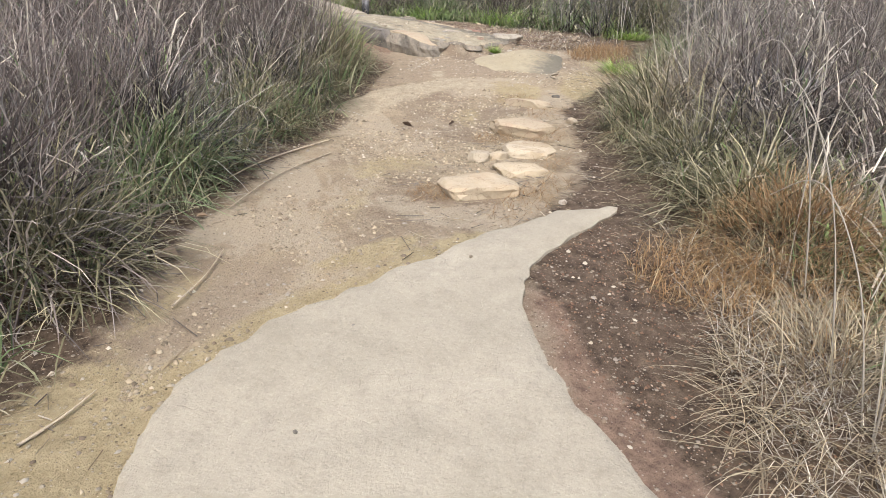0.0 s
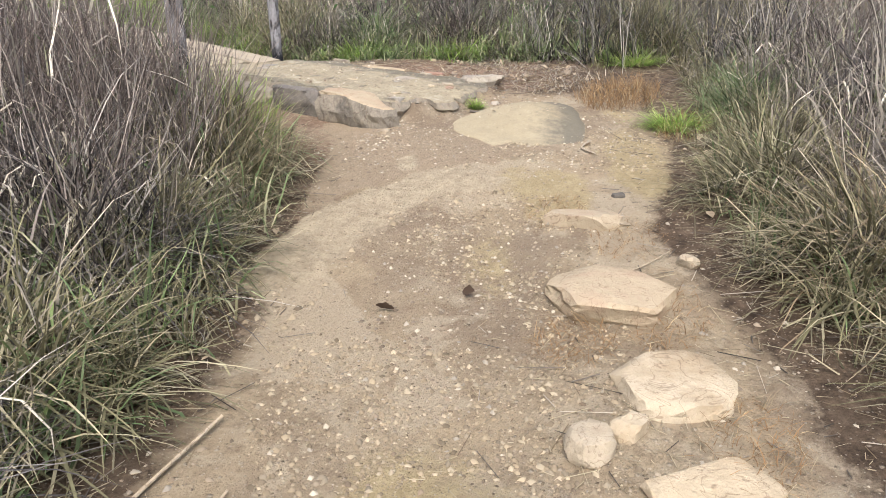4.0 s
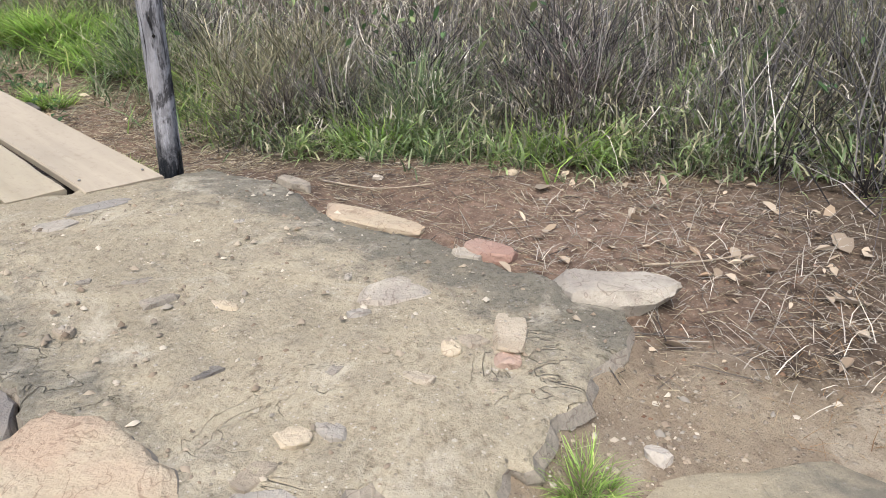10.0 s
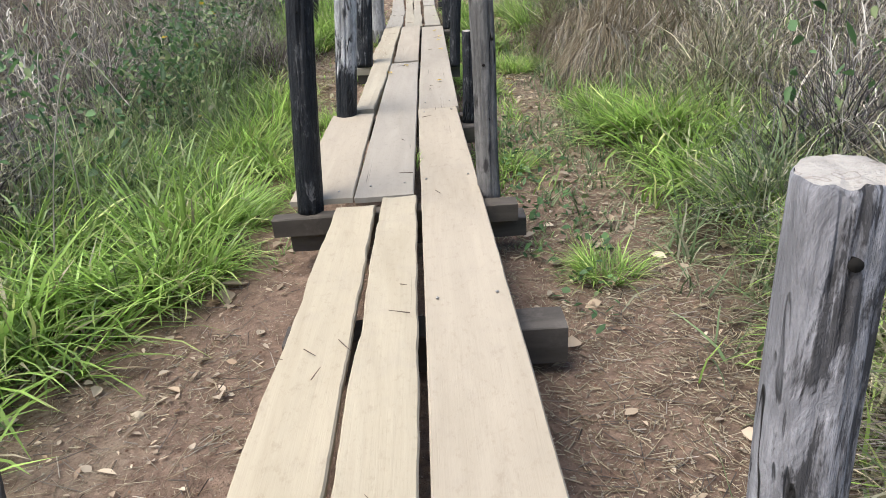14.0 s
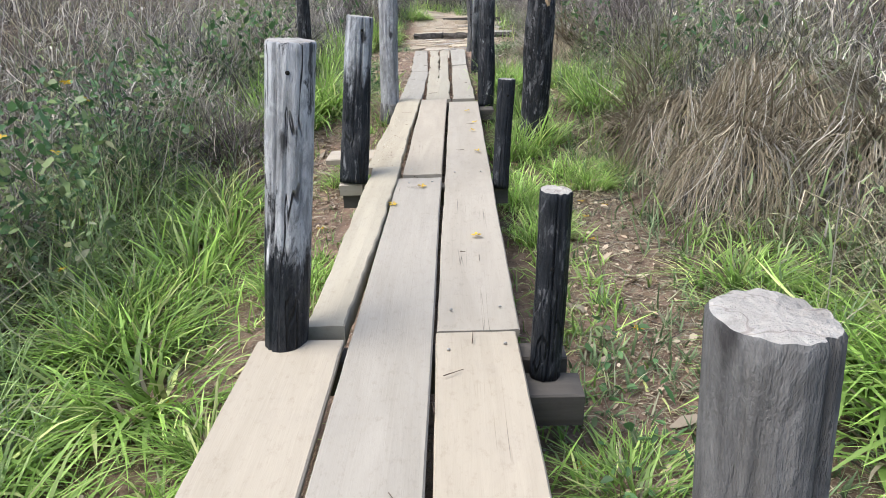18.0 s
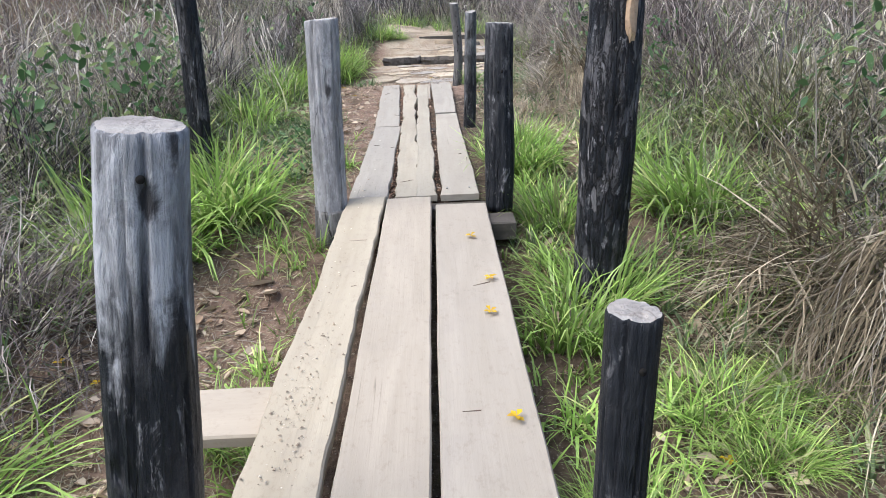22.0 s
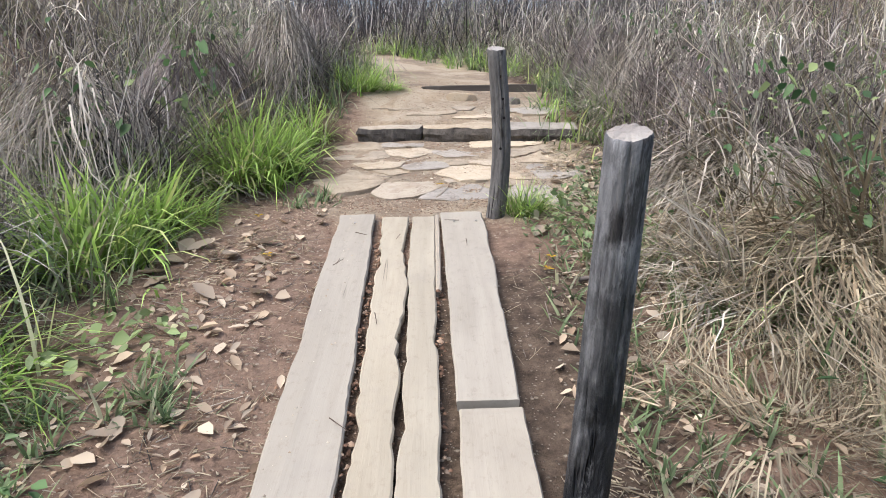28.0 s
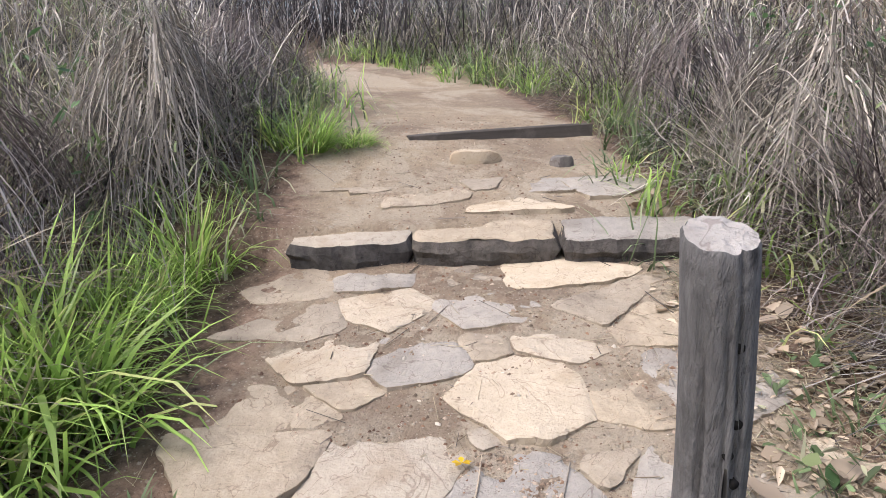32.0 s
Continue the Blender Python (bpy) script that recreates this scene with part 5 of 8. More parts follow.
def blades(name, roots, tall, wide, lean, droop, mat, label, category="grass", kind="stuff", group="", heading=None, spread=1.0, segs=3, tint=None):
    me = blade_mesh(name, roots, tall, wide, lean, droop, mat, heading, spread, segs, tint)
    return tagged(new(name, me), label, category, group, kind)


def along_line(line, n, near, far, power=1.0, left=True):
    """n places beside a polyline, near to far metres off it, on its left or right."""
    pts = np.array(line, float)
    seg = np.diff(pts, axis=0)
    ln = np.hypot(*seg.T)
    cum = np.concatenate([[0], np.cumsum(ln)])
    s = NR.uniform(0, cum[-1], n)
    i = np.clip(np.searchsorted(cum, s) - 1, 0, len(seg) - 1)
    f = (s - cum[i]) / ln[i]
    nrm = np.stack([-seg[:, 1], seg[:, 0]], 1) / ln[:, None]
    d = near + (far - near) * NR.uniform(0, 1, n) ** power
    p = pts[i] + seg[i] * f[:, None] + nrm[i] * (d if left else -d)[:, None]
    return p, d


def scatter(n, cx, cy, rx, ry, turn=0.0):
    a, r = NR.uniform(0, 6.283, n), np.sqrt(NR.uniform(0, 1, n))
    x, y = rx * r * np.cos(a), ry * r * np.sin(a)
    c, s = math.cos(radians(turn)), math.sin(radians(turn))
    return np.stack([cx + x * c - y * s, cy + x * s + y * c], 1)


def clumped(xy, size, seed):
    """Pulls places together into tufts."""
    cells = np.floor(xy / size)
    jit = np.modf(np.sin(cells[:, :1] * 127.1 + cells[:, 1:] * 311.7 + seed) * 43758.5)[0]
    jit2 = np.modf(np.sin(cells[:, :1] * 269.5 + cells[:, 1:] * 183.3 + seed) * 23421.6)[0]
    centre = (cells + 0.5) * size + np.concatenate([jit, jit2], 1) * size * 0.45
    return centre + (xy - centre) * NR.uniform(0.15, 0.85, (len(xy), 1))


def roots_of(xy, sink=0.02):
    return np.concatenate([xy, heights_at(xy)[:, None] - sink], 1)


def patchy(xy, scale, seed):
    """0 to 1, slowly changing over the land: where growth is tall or low."""
    return 0.5 + 0.5 * np.array([noise.noise(Vector((x * scale + seed, y * scale, seed))) for x, y in xy])


# trodden and bare places where little grows
BARE = ((-0.95, 18.2, 0.6, 1.1), (-1.45, 16.75, 0.42, 0.7), (1.5, 17.0, 0.5, 1.6), (-1.4, 10.2, 0.65, 0.75), (-1.5, 8.9, 0.75, 0.8), (1.25, 7.9, 0.35, 1.3), (-1.15, 14.6, 0.5, 2.2), (0.95, 14.6, 0.3, 1.6), (-1.2, 1.6, 0.6, 1.6), (1.25, 2.0, 0.5, 1.8), (0.1, 18.5, 1.1, 2.6), (-0.3, 22.5, 0.7, 2.6), (1.2, 5.5, 0.55, 1.2), (1.4, 4.4, 0.5, 0.8), (-1.35, 6.6, 0.45, 0.6), (1.3, 11.6, 0.35, 1.0), (1.35, 13.2, 0.5, 0.7), (-1.35, 12.6, 0.45, 0.9))


def bare_at(xy):
    hit = np.zeros(len(xy), bool)
    for cx, cy, rx, ry in BARE:
        hit |= ((xy[:, 0] - cx) / rx) ** 2 + ((xy[:, 1] - cy) / ry) ** 2 < 1
    return hit


def bank(line, left, n, near, far, tall, mat, label, wide=0.006, lean=0.25, droop=0.35, size=0.35, power=1.0, grow=0.0, name="dry_grass", category="dry grass", segs=3, lift=0.0, bare=0.0):
    xy, d = along_line(line, n, near, far, power, left)
    share = patchy(xy, 0.9, n * 0.01)
    if bare:
        keep = share > bare
        xy, d, share = xy[keep], d[keep], share[keep]
    if name in ("grass_fringe", "leafy_shoots"):
        keep = ~(bare_at(xy) & (NR.uniform(0, 1, len(xy)) < 0.88))
        xy, d, share = xy[keep], d[keep], share[keep]
    lot = patchy(xy, 2.6, n * 0.013)
    xy = clumped(xy, size, n)
    m = len(xy)
    h = NR.uniform(tall[0], tall[1], m) * (1 + grow * np.clip((d - near) / max(0.1, far - near), 0, 1)) * (0.4 + 1.15 * share) * (0.55 + 0.9 * lot)
    r = roots_of(xy)
    if lift:
        r[:, 2] += NR.uniform(0, lift, m) * (0.4 + 1.2 * np.clip((d - near) / max(0.1, far - near), 0, 1))
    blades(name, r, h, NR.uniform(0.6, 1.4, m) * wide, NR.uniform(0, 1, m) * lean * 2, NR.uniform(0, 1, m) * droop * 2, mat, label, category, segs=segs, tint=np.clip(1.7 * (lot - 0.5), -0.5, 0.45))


LEFT_WALL = ((-11, -7.3), (-9.5, -6.4), (-7.4, -5.1), (-5.9, -4.05), (-3.6, -2.95), (-2.5, -2.35), (-1.85, -1.85), (-1.85, -0.9), (-1.95, 0.3))
RIGHT_WALL = ((-7.4, -10.2), (-5.6, -8.6), (-4.5, -7.8), (-3.75, -7.15), (-2.9, -6.2), (-1.8, -5.45), (-0.3, -5.15), (0.9, -4.85), (3.4, -4.2))
FAR_WALL = ((4.6, -4.2), (3.6, -2.9), (2.6, -1.5), (1.95, 0.0), (1.6, 1.2))
EAST = ((1.9, 1.0), (2.2, 4.0), (2.3, 7.0), (2.1, 10.0), (2.0, 13.0), (2.0, 16.5), (1.8, 18.6), (1.85, 20.0), (2.0, 21.6), (1.8, 23.4), (0.5, 25.2), (-1.5, 27.2))
WEST = ((-2.2, 0.0), (-2.3, 3.0), (-2.4, 6.0), (-2.3, 9.0), (-2.2, 12.0), (-2.1, 15.0), (-1.85, 17.5), (-1.4, 19.2), (-1.05, 20.6), (-1.15, 22.0), (-1.7, 23.5), (-3.2, 26.0))

EAST_DRY = ((2.6, 1.0), (3.0, 4.0), (3.2, 7.0), (2.9, 10.0), (2.65, 12.5), (2.65, 14.5), (2.4, 16.5), (1.9, 18.6), (1.9, 20.0), (2.05, 21.6), (1.85, 23.4), (0.5, 25.2), (-1.5, 27.2))
WEST_DRY = ((-2.7, 0.0), (-3.0, 3.0), (-3.2, 6.0), (-3.0, 9.0), (-2.6, 12.0), (-2.55, 14.5), (-2.4, 17.5), (-1.7, 19.2), (-1.1, 20.6), (-1.2, 22.0), (-1.7, 23.5), (-3.2, 26.0))
FAR_DRY = ((5.3, -4.2), (4.3, -2.4), (3.4, -0.9), (2.8, 0.6), (2.5, 1.6))
WALL = "dense wall of dry grey-brown grass and twigs"
STEMS = "long pale dry stems over the scrub"
TANGLE = "tangle of thin dead twigs in the scrub"
FOOT = "green grass along the foot of the scrub"
SHOOTS = "leafy green shoots growing out of the scrub"
LEAVES = "arching bleached dry grass leaves"


def shoots(line, side, n, near, far, lift, bare=0.4):
    bank(line, side, n, near, far, (0.1, 0.24), SHOOT, SHOOTS, 0.017, 0.75, 0.7, 0.4, lift=lift, name="leafy_shoots", category="weeds", bare=bare)


def leaflets(line, side, n, near, far, lift, mat, label, wide=0.012, bare=0.0):
    bank(line, side, n, near, far, (0.07, 0.2), mat, label, wide, 1.1, 0.8, 0.45, lift=lift, name="scrub_leaves", category="scrub", segs=2, bare=bare)


GREEN_BITS, DRY_BITS = "small olive-green leaves all through the scrub", "small bleached leaves all through the scrub"
for line, side, n, near, far, lift in ((((4.6, -4.2), (3.6, -2.9), (2.6, -1.5), (1.95, 0.0), (1.6, 1.2)), False, 9000, -0.1, 2.8, 0.75), (EAST, False, 12000, 0.0, 2.6, 0.9), (WEST, True, 12000, 0.0, 2.6, 0.9), (RIGHT_WALL, False, 6000, -0.1, 1.5, 0.7), (LEFT_WALL, True, 5000, 0.0, 1.3, 0.8)):
    leaflets(line, side, int(n * 0.45), near, far, lift, DULL_GREEN, GREEN_BITS, 0.013, 0.36)
    leaflets(line, side, int(n * 0.3), near, far, lift, OLIVE, GREEN_BITS, 0.012)
    leaflets(line, side, int(n * 0.25), near + 0.2, far, lift * 1.1, BENT, DRY_BITS, 0.01)
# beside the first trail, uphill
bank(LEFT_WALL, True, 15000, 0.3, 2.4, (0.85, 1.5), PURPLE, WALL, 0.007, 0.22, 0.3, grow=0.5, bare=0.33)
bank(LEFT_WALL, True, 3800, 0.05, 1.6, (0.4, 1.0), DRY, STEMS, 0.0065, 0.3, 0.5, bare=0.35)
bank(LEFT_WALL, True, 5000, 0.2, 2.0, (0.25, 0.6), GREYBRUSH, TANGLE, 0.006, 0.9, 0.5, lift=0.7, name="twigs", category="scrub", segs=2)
bank(LEFT_WALL, True, 2200, 0.3, 1.8, (0.14, 0.28), PLUME, "pale seed plumes on dry grass", 0.009, 0.5, 1.2, lift=1.5, name="seed_plumes", category="seed heads")
bank(LEFT_WALL, True, 2600, -0.15, 0.6, (0.25, 0.55), DULL_GREEN, FOOT, 0.014, 0.5, 0.9, 0.3, name="grass_fringe", category="grass", bare=0.3, segs=4)
bank(LEFT_WALL, True, 8000, -0.15, 0.9, (0.2, 0.6), OLIVE, "olive dry grass at the trail's edge", 0.009, 0.4, 0.8, 0.35, bare=0.3, segs=4)
shoots(LEFT_WALL, True, 2200, 0.0, 1.2, 0.45, 0.5)
# beside the first trail, downhill
bank(RIGHT_WALL, False, 10000, 0.8, 2.8, (0.5, 1.1), DRY_DARK, WALL, 0.006, 0.35, 0.45, grow=0.7, bare=0.33)
bank(RIGHT_WALL, False, 12000, 0.25, 2.2, (0.3, 0.8), PURPLE, TANGLE, 0.005, 0.9, 0.6, lift=0.9, name="twigs", category="scrub", segs=2)
bank(RIGHT_WALL, False, 2200, 0.1, 1.6, (0.4, 1.1), DRY, STEMS, 0.006, 0.4, 0.6, bare=0.35)
bank(RIGHT_WALL, False, 9000, -0.25, 0.9, (0.2, 0.5), OLIVE, "olive and straw grass at the trail's edge", 0.008, 0.45, 0.8, 0.35, bare=0.25)
bank(RIGHT_WALL, False, 3500, -0.2, 0.8, (0.15, 0.4), DULL_GREEN, FOOT, 0.012, 0.5, 0.8, 0.4, name="grass_fringe", category="grass", bare=0.45)
bank(RIGHT_WALL, False, 1300, 0.0, 1.2, (0.3, 0.6), STRAW, "straw-coloured grass drooping over the trail's edge", 0.008, 0.7, 0.8, 0.4)
bank(RIGHT_WALL, False, 2600, 0.1, 2.0, (0.4, 0.8), OLIVE, "tall olive grass in the scrub", 0.008, 0.4, 0.5, 0.5, bare=0.45)
shoots(RIGHT_WALL, False, 1800, 0.0, 1.4, 0.5, 0.5)
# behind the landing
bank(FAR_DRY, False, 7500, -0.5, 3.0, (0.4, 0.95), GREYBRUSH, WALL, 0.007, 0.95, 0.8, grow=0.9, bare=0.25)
bank(FAR_DRY, False, 6000, -0.2, 2.6, (0.3, 0.7), DRY_DARK, TANGLE, 0.005, 0.9, 0.6, lift=0.6, name="twigs", category="scrub", segs=2)
bank(FAR_DRY, False, 3000, -0.2, 3.0, (0.5, 1.2), DRY, STEMS, 0.006, 0.85, 0.8, bare=0.3)
bank(FAR_WALL, False, 6000, 0.2, 3.6, (0.25, 0.65), OLIVE, "tall olive grass in the scrub", 0.009, 0.65, 0.8, 0.5, grow=0.6, bare=0.3)
bank(FAR_WALL, False, 6000, -0.2, 1.6, (0.12, 0.34), DULL_GREEN, FOOT, 0.013, 0.5, 0.8, 0.4, name="grass_fringe", category="grass", bare=0.38, grow=0.5, segs=4)
bank(FAR_WALL, False, 1500, 0.0, 1.2, (0.15, 0.36), GREEN, "bright green grass among dry scrub", 0.015, 0.45, 0.7, 0.5, name="grass_fringe", category="grass", bare=0.55)
shoots(FAR_WALL, False, 8000, -0.15, 2.0, 0.4, 0.36)
bank(FAR_WALL, False, 2500, 0.0, 1.4, (0.15, 0.4), GREYBRUSH, TANGLE, 0.006, 0.6, 0.8, 0.35, name="twigs", category="scrub", bare=0.45)
GAP = ((3.4, -4.6), (4.6, -5.2), (6.5, -4.6), (7.5, -2.0))
bank(GAP, False, 5000, -0.6, 5.0, (0.6, 1.3), GREYBRUSH, WALL, 0.01, 0.5, 0.7, 0.5)
bank(GAP, False, 3500, -0.8, 5.0, (0.5, 1.2), OLIVE, "tall olive grass in the scrub", 0.011, 0.6, 0.8, 0.5)
bank(GAP, True, 4000, -0.2, 3.0, (0.6, 1.3), OLIVE, "tall olive grass in the scrub", 0.011, 0.6, 0.8, 0.5)
bank(GAP, True, 4000, 0.0, 4.0, (0.6, 1.5), GREYBRUSH, WALL, 0.01, 0.5, 0.7, 0.5)
# both sides of the boardwalk and the steps
for line, dry, side in ((EAST, EAST_DRY, False), (WEST, WEST_DRY, True)):
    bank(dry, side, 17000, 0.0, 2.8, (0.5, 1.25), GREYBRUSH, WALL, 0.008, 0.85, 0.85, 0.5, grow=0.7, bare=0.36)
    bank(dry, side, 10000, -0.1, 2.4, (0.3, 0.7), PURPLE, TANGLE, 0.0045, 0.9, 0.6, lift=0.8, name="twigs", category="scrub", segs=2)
    bank(dry, side, 4800, 0.0, 3.0, (0.6, 1.5), DRY, STEMS, 0.0085, 0.75, 0.9, bare=0.3, segs=4)
    bank(line, side, 9000, 0.2, 3.2, (0.4, 1.1), OLIVE, "tall olive grass in the scrub", 0.01, 0.6, 0.8, 0.5, grow=0.5, bare=0.38)
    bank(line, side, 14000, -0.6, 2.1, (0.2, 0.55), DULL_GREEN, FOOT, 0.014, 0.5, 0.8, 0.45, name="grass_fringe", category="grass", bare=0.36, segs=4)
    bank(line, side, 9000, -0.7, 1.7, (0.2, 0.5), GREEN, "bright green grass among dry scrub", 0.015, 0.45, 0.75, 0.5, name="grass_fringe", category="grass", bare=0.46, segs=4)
    shoots(line, side, 9000, -0.2, 2.2, 0.75, 0.42)
bank(((-2.0, 4.6), (-2.1, 9.0)), True, 2600, 0.0, 1.2, (0.35, 0.8), SHOOT, "tall yellow-green grass in front of the scrub", 0.013, 0.4, 0.9, 0.45, name="tall_grass", category="grass", segs=4)
# bent dry leaves that catch the light
for line, side, n, far, lift in ((LEFT_WALL, True, 1700, 1.6, 0.9), (RIGHT_WALL, False, 1300, 1.6, 0.8), (FAR_DRY, False, 1800, 2.4, 0.6), (EAST_DRY, False, 6000, 1.6, 1.0), (WEST_DRY, True, 6000, 1.6, 1.0)):
    bank(line, side, n, 0.15, far, (0.25, 0.6), BENT, LEAVES, 0.014, 0.7, 1.3, 0.3, lift=lift, segs=4)
# scrub further off
FAR_LABEL = "far scrub of dry grass covering the hillside"
for line, side in ((LEFT_WALL, True), (RIGHT_WALL, False), (FAR_WALL, False), (EAST, False), (WEST, True)):
    bank(line, side, 7000, 2.8, 11.0, (0.9, 1.7), DRY_DARK, FAR_LABEL, 0.014, 0.4, 0.5, 0.8, grow=0.5, name="far_scrub", category="scrub", segs=2)
    bank(line, side, 3500, 3.0, 11.0, (0.9, 1.9), OLIVE, FAR_LABEL, 0.014, 0.35, 0.5, 0.8, grow=0.5, name="far_scrub", category="scrub", segs=2)

n = 16000
a, r = NR.uniform(0, 6.283, n), 9.0 + 19.0 * NR.uniform(0, 1, n) ** 1.2
ring = np.stack([r * np.cos(a) + 0.5, r * np.sin(a) * 1.15 + 6.0], 1)
WAY = ((-11, -9.3), (-8, -7.4), (-4, -4.8), (-1, -3.6), (0.2, -2.0), (0, 0), (0, 21), (-0.6, 23), (-2.2, 25.5))
out = np.array([abs(side_of(WAY, x, y)) > 8.0 for x, y in ring])
ring = clumped(ring[out], 0.9, 3)
n = len(ring)
blades("far_scrub", roots_of(ring), NR.uniform(1.2, 2.6, n), NR.uniform(0.014, 0.028, n), NR.uniform(0, 0.6, n), NR.uniform(0, 0.7, n), DRY_DARK, FAR_LABEL, "scrub", segs=2)

back = np.stack([NR.uniform(-9, 6, 6000), NR.uniform(25.5, 33, 6000)], 1)
back = back[(back[:, 1] > 27.5) | (back[:, 0] > -0.9)]
n = len(back)
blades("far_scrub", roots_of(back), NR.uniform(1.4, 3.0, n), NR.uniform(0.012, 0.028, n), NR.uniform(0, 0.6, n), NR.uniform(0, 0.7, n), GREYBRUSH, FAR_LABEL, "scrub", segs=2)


# domes of draping dead grass that make up the scrub
def thatch(cx, cy, rx, ry, high, n, mat, label, name="brush_mound", category="scrub", long=(0.3, 0.75), wide=(0.005, 0.011)):
    a, r = NR.uniform(0, 6.283, n), np.sqrt(NR.uniform(0, 1, n))
    hx, hy = cx + rx * r * np.cos(a), cy + ry * r * np.sin(a)
    roots = np.stack([hx, hy, heights_at(np.stack([hx, hy], 1)) + high * (1 - r ** 2) * NR.uniform(0.3, 1, n)], 1)
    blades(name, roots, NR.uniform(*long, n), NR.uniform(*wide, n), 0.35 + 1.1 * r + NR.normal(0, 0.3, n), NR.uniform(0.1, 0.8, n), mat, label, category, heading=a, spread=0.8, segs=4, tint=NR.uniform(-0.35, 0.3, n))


DOME = "rounded dome of grey dead brush with dark gaps"
PALE_DOME = "rounded clump of draping bleached grass"
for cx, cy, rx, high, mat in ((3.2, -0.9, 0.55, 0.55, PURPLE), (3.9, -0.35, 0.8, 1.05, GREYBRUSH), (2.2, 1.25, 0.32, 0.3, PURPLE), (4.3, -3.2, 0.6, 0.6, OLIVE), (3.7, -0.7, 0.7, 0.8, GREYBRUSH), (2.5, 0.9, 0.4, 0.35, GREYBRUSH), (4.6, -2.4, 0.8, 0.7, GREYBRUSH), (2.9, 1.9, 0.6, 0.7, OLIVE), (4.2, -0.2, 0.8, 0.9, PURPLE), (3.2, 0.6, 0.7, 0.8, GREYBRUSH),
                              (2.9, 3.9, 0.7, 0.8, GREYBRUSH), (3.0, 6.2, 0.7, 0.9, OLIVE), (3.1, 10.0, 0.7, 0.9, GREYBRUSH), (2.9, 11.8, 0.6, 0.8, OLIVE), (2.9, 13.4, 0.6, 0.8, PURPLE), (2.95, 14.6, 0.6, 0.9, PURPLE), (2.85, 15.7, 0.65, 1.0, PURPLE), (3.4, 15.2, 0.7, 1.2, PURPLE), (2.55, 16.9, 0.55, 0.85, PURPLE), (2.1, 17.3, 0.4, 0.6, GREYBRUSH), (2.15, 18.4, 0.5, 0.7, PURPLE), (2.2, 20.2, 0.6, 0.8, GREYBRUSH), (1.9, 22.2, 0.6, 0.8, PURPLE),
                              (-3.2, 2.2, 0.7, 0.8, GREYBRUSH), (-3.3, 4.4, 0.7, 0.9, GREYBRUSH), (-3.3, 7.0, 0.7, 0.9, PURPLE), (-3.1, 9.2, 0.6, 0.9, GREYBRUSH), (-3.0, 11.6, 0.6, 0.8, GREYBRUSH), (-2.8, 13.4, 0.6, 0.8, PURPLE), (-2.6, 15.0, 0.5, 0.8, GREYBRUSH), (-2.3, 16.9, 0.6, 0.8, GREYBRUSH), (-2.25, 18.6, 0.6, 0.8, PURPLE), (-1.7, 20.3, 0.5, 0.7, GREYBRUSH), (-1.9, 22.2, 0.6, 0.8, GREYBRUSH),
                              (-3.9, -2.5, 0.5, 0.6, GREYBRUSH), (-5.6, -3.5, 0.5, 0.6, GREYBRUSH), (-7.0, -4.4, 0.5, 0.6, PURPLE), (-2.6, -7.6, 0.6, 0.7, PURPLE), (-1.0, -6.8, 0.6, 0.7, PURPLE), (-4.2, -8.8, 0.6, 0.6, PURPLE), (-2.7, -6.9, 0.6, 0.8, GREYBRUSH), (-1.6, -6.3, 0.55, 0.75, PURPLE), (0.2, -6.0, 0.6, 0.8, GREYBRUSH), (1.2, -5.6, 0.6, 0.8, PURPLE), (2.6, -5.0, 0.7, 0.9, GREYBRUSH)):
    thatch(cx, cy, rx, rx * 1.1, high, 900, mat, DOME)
for cx, cy, rx, high in ((2.0, 19.4, 0.4, 0.5), (-2.35, 17.9, 0.5, 0.6), (-2.1, 19.6, 0.45, 0.6), (-2.7, 14.2, 0.5, 0.6), (-2.9, 10.4, 0.5, 0.7), (2.7, 2.7, 0.45, 0.4), (-2.0, 21.4, 0.5, 0.6)):
    thatch(cx, cy, rx, rx * 1.1, high, 420, BENT, PALE_DOME, "dry_clump", "dry grass", (0.35, 0.8), (0.006, 0.013))

for cx, cy, rx, high, mat in ((-2.7, -2.1, 0.42, 0.35, OLIVE), (-3.5, -2.65, 0.4, 0.35, OLIVE), (-2.15, -1.75, 0.4, 0.4, OLIVE), (-4.6, -3.2, 0.4, 0.32, OLIVE), (-5.9, -3.85, 0.4, 0.32, DULL_GREEN), (-6.9, -4.6, 0.4, 0.3, OLIVE), (-1.2, -5.4, 0.45, 0.35, OLIVE), (-0.2, -5.25, 0.4, 0.3, OLIVE), (-2.2, -5.85, 0.45, 0.4, OLIVE), (0.9, -5.0, 0.4, 0.3, DULL_GREEN), (2.15, 1.5, 0.45, 0.5, OLIVE), (2.5, 2.6, 0.55, 0.6, OLIVE), (2.3, 3.5, 0.5, 0.5, DULL_GREEN), (2.9, 1.6, 0.6, 0.8, OLIVE), (2.7, 0.2, 0.5, 0.5, DULL_GREEN), (3.5, 9.9, 0.6, 1.2, OLIVE), (-2.7, 8.6, 0.5, 0.7, DULL_GREEN), (-3.1, -6.5, 0.45, 0.35, OLIVE), (-3.8, -7.0, 0.4, 0.35, OLIVE)):
    thatch(cx, cy, rx, rx, high, 650, mat, "drooping olive grass clump at the trail's edge", "olive_clump", "grass", (0.25, 0.6), (0.006, 0.013))

for cx, cy, rx, high in ((-2.1, -6.0, 0.5, 0.5), (-2.4, -1.9, 0.4, 0.35)):
    thatch(cx, cy, rx, rx, high, 420, STRAW, "drooping straw-coloured grass clump at the trail's edge", "dry_clump", "dry grass", (0.3, 0.65), (0.006, 0.012))

